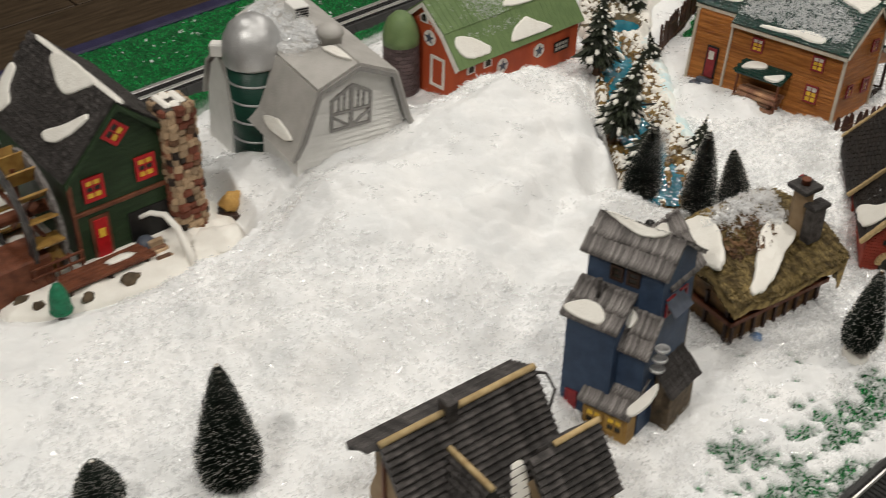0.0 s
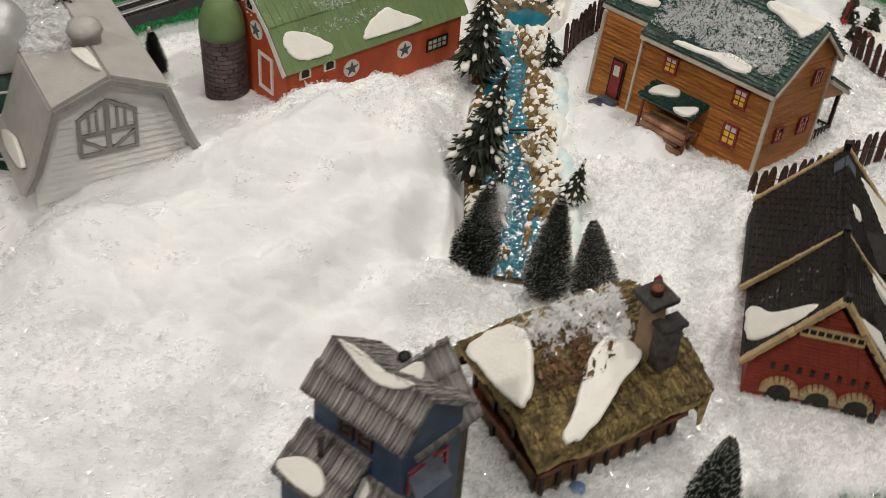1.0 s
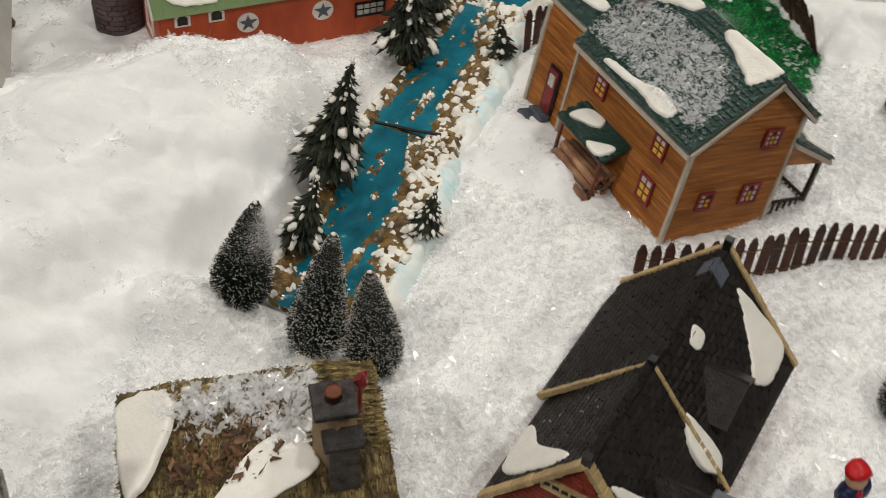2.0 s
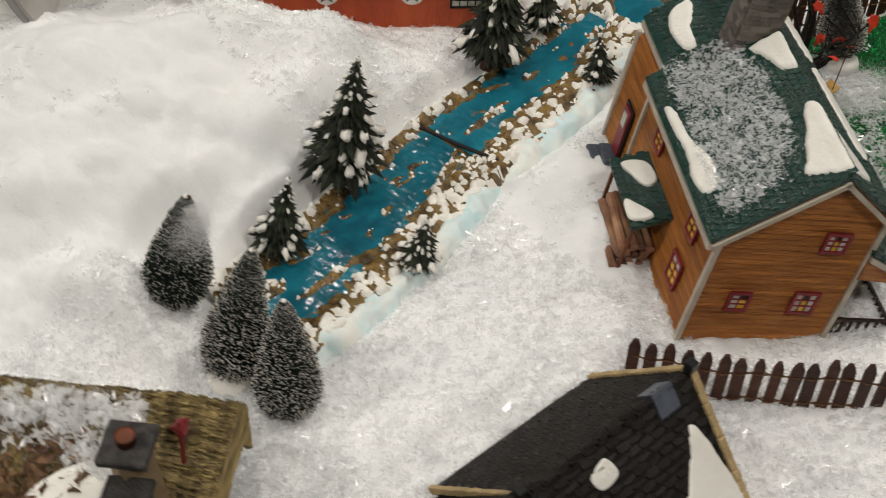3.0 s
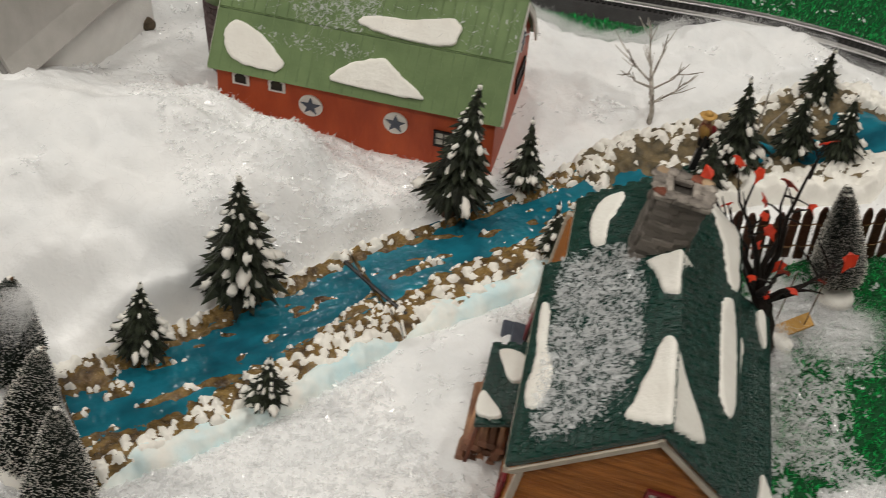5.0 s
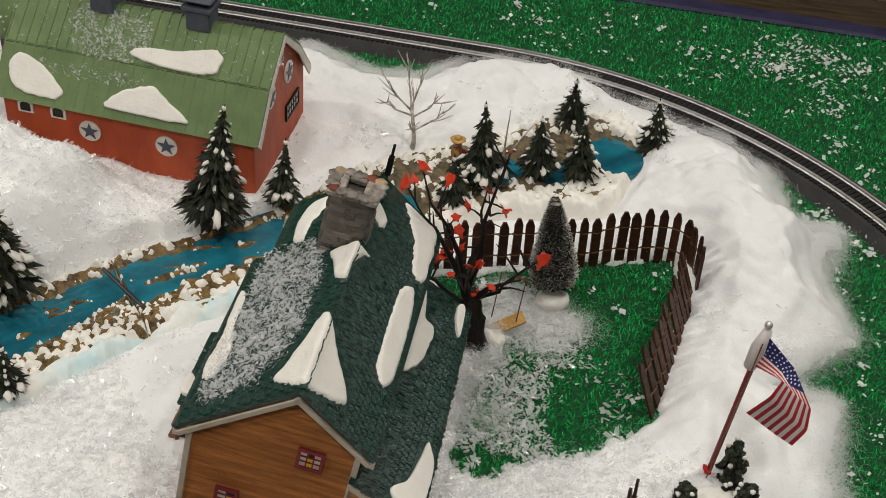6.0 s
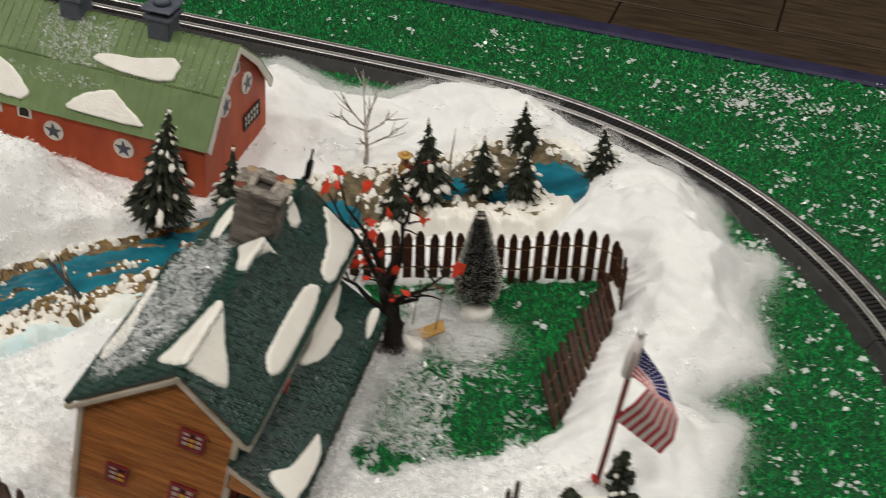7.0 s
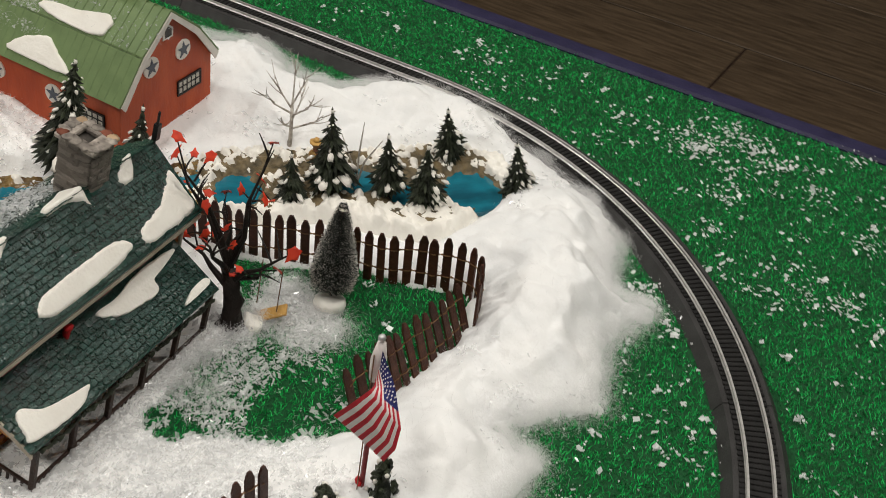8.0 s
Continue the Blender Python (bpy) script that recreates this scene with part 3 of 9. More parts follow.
s = 0.02
JOIN = 0.2445
while s < SEG[-1] - 0.25:
    bed = part("roadbed", sweep([(-0.0225, 0.0), (-0.0165, 0.0085), (0.0165, 0.0085), (0.0225, 0.0)], s, s + JOIN - 0.0008, 0.012), ROADBED, track)
    s += JOIN
for side in (-1, 1):
    u = side * GAUGE / 2
    part("rail", sweep([(u - 0.0011, 0.0096), (u - 0.0011, 0.0102), (u - 0.0005, 0.0108), (u - 0.0009, 0.0120), (u - 0.0008, 0.0128), (u + 0.0008, 0.0128), (u + 0.0009, 0.0120), (u + 0.0005, 0.0108), (u + 0.0011, 0.0102), (u + 0.0011, 0.0096)],
                       0.02, SEG[-1] - 0.05, 0.012), RAIL, track, "shiny nickel rail")
bm = bmesh.new()
bm_box(bm, -0.0014, 0.0014, -0.0128, 0.0128, 0.0083, 0.0097)
tie_mesh = mesh_of("tie", bm, TIE)
rest = bmesh.new()
s, n_tie = 0.03, 0
while s < SEG[-1] - 0.06:
    p, d = along(s)
    m = Matrix.Translation(p) @ Matrix.Rotation(math.atan2(d.y, d.x), 4, "Z")
    if p.x > 1.0 and p.y > 0.45:
        piece("tie", tie_mesh, track, m)
    else:
        bm_box(rest, -0.0014, 0.0014, -0.0128, 0.0128, 0.0083, 0.0097, m)
    s += 0.0047
part("tie_row", rest, TIE, track, "black plastic ties", kind="stuff")

# ---- building helpers ----


def roof_frame(o, u, v):
    """Pose whose x runs along u, y along v (up the slope) and z out of the roof."""
    u, v = Vector(u).normalized(), Vector(v)
    v = (v - u * v.dot(u)).normalized()
    w = u.cross(v)
    return Matrix(((u.x, v.x, w.x, o[0]), (u.y, v.y, w.y, o[1]), (u.z, v.z, w.z, o[2]), (0, 0, 0, 1)))


def tile_mesh(name, w, l, t, material, smooth=False):
    """A tile, thicker at its lower edge, with clipped corners."""
    bm = bmesh.new()
    c = w * 0.12
    lo = [(-w / 2 + c, 0), (w / 2 - c, 0), (w / 2, c), (w / 2, l), (-w / 2, l), (-w / 2, c)]
    base = [bm.verts.new((x, y, 0)) for x, y in lo]
    top = [bm.verts.new((x, y + (t * 0.9 if y < l * 0.5 else 0), t * (1.0 - 0.75 * y / l))) for x, y in lo]
    bm.faces.new(base[::-1])
    bm.faces.new(top)
    for i in range(6):
        bm.faces.new((base[i], base[(i + 1) % 6], top[(i + 1) % 6], top[i]))
    return mesh_of(name, bm, material, smooth)


def tiled(parent, name, fr, width, height, tw, tl, material, singles=0, thick=0.0009, gap=0.06, clip=None, seed=1, from_right=False, wob=1.5):
    """Courses of tiles over a slope of the given width and height; the first ones are pieces, the rest one mesh."""
    rng = random.Random(seed)
    me = tile_mesh(name, tw * (1 - gap), tl * 1.35, thick, material)
    cells = []
    rows = max(1, int(round(height / tl)))
    for r in range(rows):
        off = (tw / 2 if r % 2 else 0.0)
        n = int(width / tw) + 1
        for k in range(n + 1):
            x = k * tw + off
            if x - tw / 2 < -tw * 0.5 or x + tw * 0.3 > width:
                continue
            if clip and not clip(x, r * tl):
                continue
            cells.append((x, r * tl))
    if from_right:
        cells.sort(key=lambda c: -c[0])
    verts, faces = [], []
    base = [v.co.copy() for v in me.vertices]
    fs = [tuple(p.vertices) for p in me.polygons]
    for i, (x, y) in enumerate(cells):
        m = fr @ pose(x + rng.uniform(-.06, .06) * tw, y + rng.uniform(-.05, .05) * tl, rng.uniform(0.0, 0.0003), rng.uniform(-wob, wob), rng.uniform(-wob, wob), rng.uniform(-wob, wob) * 1.4)
        if i < singles:
            piece(name, me, parent, m)
        else:
            k = len(verts)
            verts += [tuple(m @ v) for v in base]
            faces += [tuple(j + k for j in f) for f in fs]
    if verts:
        ob = new(name + "_cover", big_mesh(name + "_cover", verts, faces, material))
        ob.parent = parent
        tagged(ob, kind="stuff")


def smooth_loop(pts, n=6):
    """A closed smooth outline through a few points."""
    out = []
    k = len(pts)
    for i in range(k):
        p0, p1, p2, p3 = (Vector(pts[(i + j - 1) % k]) for j in range(4))
        for s in range(n):
            t = s / n
            out.append(0.5 * ((2 * p1) + (p2 - p0) * t + (2 * p0 - 5 * p1 + 4 * p2 - p3) * t * t + (3 * p1 - p0 - 3 * p2 + p3) * t ** 3))
    return out


def snow_patch(parent, fr, pts, thick=0.0022, material=None, name="snow_patch", lift=0.0009):
    """A pad of painted snow with a rounded rim on a slope."""
    loop = smooth_loop([(x, y, 0) for x, y in pts])
    c = sum(loop, Vector()) / len(loop)
    loop = [c + (p - c) * (1 + 0.07 * noise.noise(p * 190 + fr.translation * 40) + 0.04 * noise.noise(p * 480)) for p in loop]
    bm = bmesh.new()
    rings = []
    for k, z in ((1.0, -0.001), (1.0, thick * 0.7), (0.965, thick * 0.95), (0.82, thick), (0.6, thick * 0.93), (0.35, thick * 1.04)):
        rings.append([bm.verts.new(fr @ (c + (p - c) * k + Vector((0, 0, z + lift)))) for p in loop])
    top = bm.verts.new(fr @ (c + Vector((0, 0, thick * 1.1 + lift))))
    n = len(loop)
    for a, b in zip(rings, rings[1:]):
        for i in range(n):
            bm.faces.new((a[i], a[(i + 1) % n], b[(i + 1) % n], b[i]))
    for i in range(n):
        bm.faces.new((rings[-1][i], rings[-1][(i + 1) % n], top))
    return part(name, bm, material or PAINT_SNOW, parent, "smooth cream-white painted snow", smooth=True)


def window(parent, fr, w, h, cols, rows, frame_mat, bar=0.0011, panes=(0, 0, 1, 2), depth=0.0016, name="window", rail=0.0022):
    """A framed window at fr (x across, y up, z outwards), with bars and single panes; fr is its centre."""
    bm = bmesh.new()
    ring = [[bm.verts.new(fr @ Vector((sx * (w / 2 + e), sy * (h / 2 + e), z))) for sx, sy in ((-1, -1), (1, -1), (1, 1), (-1, 1))] for e, z in ((0, 0), (rail, 0), (rail, depth), (0, depth))]
    for a, b in zip(ring, ring[1:] + ring[:1]):
        for i in range(4):
            bm.faces.new((a[i], a[(i + 1) % 4], b[(i + 1) % 4], b[i]))
    win = part(name, bm, frame_mat, parent, "painted window frame")
    for c in range(1, cols):
        x = -w / 2 + w * c / cols
        bm = bmesh.new()
        bm_box(bm, x - bar / 2, x + bar / 2, -h / 2, h / 2, 0, depth * 0.75, fr)
        part("bar", bm, frame_mat, win)
    for r in range(1, rows):
        y = -h / 2 + h * r / rows
        bm = bmesh.new()
        bm_box(bm, -w / 2, w / 2, y - bar / 2, y + bar / 2, 0, depth * 0.72, fr)
        part("bar", bm, frame_mat, win)
    k = 0
    for c in range(cols):
        for r in range(rows):
            bm = bmesh.new()
            x, y = -w / 2 + w * (c + 0.5) / cols, -h / 2 + h * (r + 0.5) / rows
            bm_box(bm, x - w / cols / 2, x + w / cols / 2, y - h / rows / 2, y + h / rows / 2, -0.0004, depth * 0.35, fr)
            part("pane", bm, (PANE_Y, PANE_W, PANE_K)[panes[(k * 3 + r) % len(panes)]], win)
            k += 1
    return win


def wall_frame(x, y, z, yaw):
    """Centre of something on an upright wall whose outer normal is at yaw degrees."""
    return pose(x, y, z, 90, 0, yaw + 90)


def flake_patch(name, label, fr, pts, n, size, seed, spread=0.002, material=None):
    """Loose flakes strewn over an outline on a slope."""
    rng = random.Random(seed)
    loop = np.array([(p.x, p.y) for p in smooth_loop([(x, y, 0) for x, y in pts])])
    lo, hi = loop.min(0), loop.max(0)
    verts, faces = [], []
    while n > 0:
        x, y = rng.uniform(lo[0], hi[0]), rng.uniform(lo[1], hi[1])
        d = float(edge_distance(np.array([x]), np.array([y]), loop)[0])
        if d < 0 and rng.random() > math.exp(d / 0.004):
            continue
        if noise.noise(Vector((x * 95, y * 95, seed))) + .6 * noise.noise(Vector((x * 260, y * 260, seed))) < rng.uniform(-.55, .25) - min(d, .012) * 18:
            continue
        n -= 1
        add_flake(verts, faces, fr @ Vector((x, y, rng.uniform(0.0008, 0.0008 + spread))), rng, size, fr.to_3x3())
        if n % 3 == 0:
            add_fibre(verts, faces, fr @ Vector((x, y, rng.uniform(0.0006, 0.001 + spread))), rng, rng.uniform(.005, .014), fr.to_3x3())
    ob = new(name, big_mesh(name, verts, faces, material or CLEAR_FLAKE))
    return tagged(ob, label, "snow", kind="stuff")


def add_flake(verts, faces, c, rng, size, turn=None, slim=(.15, .55)):
    a = rng.uniform(0, math.tau)
    s = size * (0.35 + 1.25 * rng.random() ** 2.2)
    t = rng.uniform(*slim)
    tilt = rng.gauss(0, 0.32), rng.gauss(0, 0.32)
    ca, sa = math.cos(a), math.sin(a)
    k = len(verts)
    for u, v in ((-1, -t * rng.uniform(.5, 1)), (rng.uniform(.3, 1), -t), (1, t * rng.uniform(.2, 1)), (-rng.uniform(.2, 1), t)):
        p = Vector(((u * ca - v * sa) * s / 2, (u * sa + v * ca) * s / 2, (u * tilt[0] + v * tilt[1] + rng.uniform(-.22, .22)) * s / 2))
        if turn is not None:
            p = turn @ p
        verts.append(tuple(c + p))
    faces.append((k, k + 1, k + 2))
    faces.append((k, k + 2, k + 3))


def add_fibre(verts, faces, c, rng, ln, turn=None, half=.000045):
    """A thin bent strand of cotton."""
    w = rng.uniform(0, math.tau)
    d = Vector((math.cos(w), math.sin(w), rng.uniform(-.15, .35))) * ln
    b = d.cross(Vector((0, 0, 1))).normalized()
    bend = b * ln * rng.uniform(-.3, .3)
    pts = [-d * .5, bend * .7 - d * .15, bend * .7 + d * .2, d * .5]
    k = len(verts)
    for p in pts:
        for s in (-half, half):
            q = p + b * s
            verts.append(tuple(c + (turn @ q if turn is not None else q)))
    faces += [(k, k + 1, k + 3, k + 2), (k + 2, k + 3, k + 5, k + 4), (k + 4, k + 5, k + 7, k + 6)]


def siding(parent, name, poly_at, z0, z1, pitch, depth, fr, material, singles=True):
    """Lapped boards up a wall; poly_at(z) gives the span of the wall at a height."""
    z = z0
    while z < z1 - pitch * 0.3:
        a, b = poly_at(z)
        c, d = poly_at(min(z + pitch, z1))
        if b - a > 0.002:
            bm = bmesh.new()
            top = min(z + pitch, z1)
            v = [bm.verts.new(fr @ Vector(p)) for p in ((a, z, 0), (b, z, 0), (d, top, 0), (c, top, 0), (a, z, depth), (b, z, depth), (d, top, depth * 0.35), (c, top, depth * 0.35))]
            for f in ((0, 3, 2, 1), (4, 5, 6, 7), (0, 1, 5, 4), (2, 3, 7, 6), (0, 4, 7, 3), (1, 2, 6, 5)):
                bm.faces.new([v[i] for i in f])
            part(name, bm, material, parent)
        z += pitch


def star(bm, fr, r, depth):
    pts = []
    for k in range(10):
        q = r if k % 2 == 0 else r * 0.4
        w = math.pi / 2 + k * math.tau / 10
        pts.append((q * math.cos(w), q * math.sin(w)))
    bm_prism(bm, pts, "z", 0, depth, fr)


def disc(bm, fr, r, depth, n=20):
    bm_prism(bm, [(r * math.cos(k * math.tau / n), r * math.sin(k * math.tau / n)) for k in range(n)], "z", 0, depth, fr)


# ---- orange clapboard farmhouse ----
OH = pose(0.5310, 1.2324, 0.0232, -2.30, 11.23, 51.51)
W, L, hL, hr, hR, xr = 0.0846, 0.1815, 0.0755, 0.1182, 0.0918, 0.0499
oh = thing("farmhouse", OH, "orange wooden farmhouse with dark green shingle roof and porch", "house")
sl = (hr - hL) / xr
sr = (hr - hR) / (W - xr)
bm = bmesh.new()
bm_prism(bm, [(0.0015, -0.012), (W - 0.0015, -0.012), (W - 0.0015, hR - 0.001), (xr, hr - 0.003), (0.0015, hL - 0.001)], "y", 0.0015, L - 0.0015)
part("wall_core", bm, ORANGE, oh)


def gable_span(z):
    lo = 0.0 if z <= hL else (z - hL) / sl
    hi = W if z <= hR else W - (z - hR) / sr
    return lo, max(hi, lo)


front = pose(0, 0, 0, 90, 0, 0)
siding(oh, "board", gable_span, -0.008, hr - 0.004, 0.0037, 0.0019, front @ pose(0, 0, -0.0014), ORANGE)
left_fr = pose(0, L, 0, 90, 0, -90)
siding(oh, "board", lambda z: (0, L), -0.008, hL - 0.001, 0.0037, 0.0019, left_fr @ pose(0, 0, -0.0014), ORANGE)
right_fr = pose(W, 0, 0, 90, 0, 90)
siding(oh, "board", lambda z: (0, L), -0.008, hR - 0.001, 0.0037, 0.0019, right_fr @ pose(0, 0, -0.0014), ORANGE)
for x, y, h in ((-0.0004, -0.0004, hL), (W + 0.0004, -0.0004, hR), (-0.0004, L, hL), (W + 0.0004, L, hR)):
    bm = bmesh.new()
    bm_box(bm, x - 0.0016, x + 0.0016, y - 0.0016, y + 0.0016, -0.012, h - 0.001, bev=0.0003)
    part("corner_board", bm, CREAM, oh, "cream corner board")
bm = bmesh.new()
bm_box(bm, -0.0022, 0.0002, 0.1340, 0.1365, -0.010, hL - 0.001, bev=0.0003)
part("corner_board", bm, CREAM, oh, "cream trim board")
bm = bmesh.new()
bm_box(bm, 0.003, W - 0.003, 0.003, L - 0.003, -0.02, -0.008)
part("foundation", bm, STONE_B, oh, "dark stone foundation")
# roof slabs
O = 0.0045
eL, eR = Vector((-0.0071, -O, 0.0709)), Vector((W + 0.0079, -O, 0.0873))
rt = Vector((xr, -O, hr))
LB = L + 0.006
# the rear part of the west slope ends higher up
Y_STEP = 0.1343
eS = eL.lerp(rt, 0.17)
bm = bmesh.new()
bm_slab(bm, eL, rt, (xr, Y_STEP, hr), (eL.x, Y_STEP, eL.z), -0.0026)
bm_slab(bm, (eS.x, Y_STEP, eS.z), (xr, Y_STEP, hr), (xr, LB, hr), (eS.x, LB, eS.z), -0.0026)
bm_slab(bm, rt, eR, (eR.x, LB, eR.z), (xr, LB, hr), -0.0026)
part("roof", bm, SHINGLE_G, oh, "dark green roof deck")
for p, q in ((eL, rt), (rt, eR)):
    for yy in (-O - 0.0012, LB - 0.0004):
        if yy > 0 and p is eL:
            p = eS
        bm = bmesh.new()
        n = Vector((p.z - q.z, 0, q.x - p.x)).normalized()
        a, b = p - n * 0.001, q - n * 0.001
        bm_prism(bm, [(a.x, a.z), (b.x, b.z), (b.x - n.x * 0.0026, b.z - n.z * 0.0026), (a.x - n.x * 0.0026, a.z - n.z * 0.0026)], "y", yy, yy + 0.0016)
        part("bargeboard", bm, CREAM, oh, "cream bargeboard")
for e, y0, y1 in ((eL, -O, Y_STEP), (eS, Y_STEP, LB), (eR, -O, LB)):
    bm = bmesh.new()
    bm_box(bm, e.x - 0.0012, e.x + 0.0012, y0, y1, e.z - 0.004, e.z - 0.0005)
    part("fascia", bm, CREAM, oh, "cream eave board")
frL = roof_frame((eL.x, LB, eL.z + 0.0026), (0, -1, 0), rt - eL)
frR = roof_frame((eR.x, -O, eR.z + 0.0026), (0, 1, 0), rt - eR)
tiled(oh, "shingle", frL, LB + O, (rt - eL).length, 0.0046, 0.0040, SHINGLE_G, 250, thick=0.0012, wob=5, seed=2, from_right=True, clip=lambda x, y: x > LB - Y_STEP or y > 0.0126)
tiled(oh, "shingle", frR, LB + O, (rt - eR).length, 0.0046, 0.0040, SHINGLE_G, 250, thick=0.0013, wob=4, seed=3)
bm = bmesh.new()
bm_tube(bm, [(xr, -O, hr + 0.0022), (xr, LB, hr + 0.0022)], 0.0012, 6)
part("ridge_cap", bm, SHINGLE_G, oh)
# porch on the far long side
pw, ph, pl = 0.040, 0.0541, 0.172
pa, pb = Vector((W, 0.002, ph + 0.014)), Vector((W + pw, 0.002, ph - 0.0048))
bm = bmesh.new()
bm_slab(bm, (pa.x, -0.004, pa.z), (pb.x, -0.004, pb.z), (pb.x, pl, pb.z), (pa.x, pl, pa.z), -0.0022)
part("porch_roof", bm, SHINGLE_G, oh, "dark green porch roof")
frP = roof_frame((pb.x, -0.004, pb.z + 0.0022), (0, 1, 0), pa - pb)
tiled(oh, "shingle", frP, pl + 0.004, (pa - pb).length, 0.0046, 0.0040, SHINGLE_G, 200, thick=0.0013, wob=5, seed=4)
bm = bmesh.new()
bm_prism(bm, [(W, ph - 0.005), (W + pw - 0.002, ph - 0.0075), (W, ph + 0.011)], "y", -0.002, 0.0004)
part("porch_gable", bm, ORANGE, oh)
bm = bmesh.new()
bm_prism(bm, [(pa.x, pa.z), (pb.x, pb.z), (pb.x, pb.z - 0.0035), (pa.x, pa.z - 0.0035)], "y", -0.0052, -0.0040)
part("bargeboard", bm, CREAM, oh, "cream porch bargeboard")
bm = bmesh.new()
bm_box(bm, W, W + pw, -0.002, pl, -0.016, 0.0, bev=0.0006)
part("porch_floor", bm, BROWN, oh, "red-brown porch floor")
for k in range(6):
    y = 0.001 + k * (pl - 0.006) / 5
    bm = bmesh.new()
    bm_box(bm, W + pw - 0.0045, W + pw - 0.0012, y, y + 0.0033, 0.0, ph - 0.005, bev=0.0003)
    part("post", bm, DARKWOOD, oh, "dark porch post")
    if k < 5:
        y1 = 0.001 + (k + 1) * (pl - 0.006) / 5
        bm = bmesh.new()
        for z in (0.003, 0.0135):
            bm_box(bm, W + pw - 0.0038, W + pw - 0.0020, y + 0.0033, y1, z, z + 0.0016)
        for j in range(1, 7):
            yy = y + 0.0033 + (y1 - y - 0.0033) * j / 7
            bm_box(bm, W + pw - 0.0036, W + pw - 0.0022, yy - 0.0007, yy + 0.0007, 0.0046, 0.0135)
        part("railing", bm, DARKWOOD, oh, "dark porch railing")
bm = bmesh.new()
for z in (0.003, 0.0135):
    bm_box(bm, W, W + pw - 0.004, 0.0012, 0.0028, z, z + 0.0016)
for j in range(1, 7):
    x = W + (pw - 0.004) * j / 7
    bm_box(bm, x - 0.0007, x + 0.0007, 0.0014, 0.0026, 0.0046, 0.0135)
part("railing", bm, DARKWOOD, oh, "dark porch end railing")
bm = bmesh.new()
for k in range(2):
    bm_box(bm, W + pw + k * 0.006, W + pw + 0.006 + k * 0.006, 0.055, 0.085, -0.018, -0.004 - k * 0.005, bev=0.0005)
part("step", bm, STONE_G, oh, "grey porch steps")
# garland and red bow on the porch edge
bm = bmesh.new()
for k in range(34):
    y = 0.004 + k * pl / 35
    bm_blob(bm, (W + pw + 0.0004, y, ph - 0.008 - 0.0025 * abs(math.sin(k * math.pi / 7))), (0.0018, 0.003, 0.0018), 0.5, 1, k)
part("garland", bm, PINE, oh, "dark green garland along the porch eave", kind="stuff")
bm = bmesh.new()
bm_blob(bm, (W + 0.0065, 0.061, 0.0705), (0.0022, 0.002, 0.0042), 0.4, 2, 3)
bm_blob(bm, (W + 0.0068, 0.062, 0.0745), (0.0022, 0.0034, 0.0022), 0.4, 2, 4)
bmw = bmesh.new()
for k in range(12):
    w = k * math.tau / 12
    bm_blob(bmw, (W + 0.0030, 0.061 + 0.0045 * math.cos(w), 0.0745 + 0.0045 * math.sin(w)), (0.0016, 0.0019, 0.0019), 0.5, 1, k)
part("wreath", bmw, PINE, oh, "dark green wreath on the upper wall")
part("bow", bm, REDP, oh, "bright red bow", smooth=True)
# windows
g = -90
for x, z, w, h, c, r in ((0.0621, 0.0740, 0.0105, 0.0105, 3, 3), (0.0240, 0.0285, 0.009, 0.0105, 2, 3), (0.0619, 0.0296, 0.0115, 0.013, 3, 3)):
    window(oh, wall_frame(x, -0.0012, z, g), w, h, c, r, REDTRIM, panes=(1, 0, 1, 0, 1, 2), bar=0.0007, rail=0.0018)
for y, z, w, h in ((0.1012, 0.0542, 0.0105, 0.012), (0.0282, 0.0542, 0.0105, 0.013), (0.0282, 0.0206, 0.0115, 0.016)):
    window(oh, wall_frame(-0.0012, y, z, 180), w, h, 2, 3, REDTRIM, panes=(0, 0, 1), bar=0.0008, rail=0.0018)
for y in (0.02, 0.06, 0.10, 0.14):
    window(oh, wall_frame(W + 0.0012, y, 0.0785, 0), 0.011, 0.011, 2, 2, REDTRIM, panes=(0, 1, 0))
    window(oh, wall_frame(W + 0.0012, y, 0.026, 0), 0.011, 0.018, 2, 2, REDTRIM, panes=(0, 1, 0))
dfr = wall_frame(-0.0012, 0.153, 0.020, 180)
bm = bmesh.new()
bm_box(bm, -0.0075, 0.0075, -0.018, 0.018, 0, 0.0012, dfr)
door = part("door", bm, BLACK, oh, "red door in a dark frame")
bm = bmesh.new()
bm_box(bm, -0.0055, 0.0055, -0.0175, 0.016, 0.0008, 0.0022, dfr, bev=0.0002)
part("leaf", bm, REDTRIM, door)
bm = bmesh.new()
bm_box(bm, -0.0032, 0.0032, 0.003, 0.0125, 0.002, 0.0028, dfr)
part("pane", bm, PANE_W, door)
bm = bmesh.new()
bm_box(bm, -0.016, -0.002, 0.143, 0.168, -0.02, -0.004, bev=0.001)
bm_box(bm, -0.010, -0.002, 0.145, 0.163, -0.004, 0.001, bev=0.0006)
part("step", bm, BLUEGREY, oh, "grey stone door step")
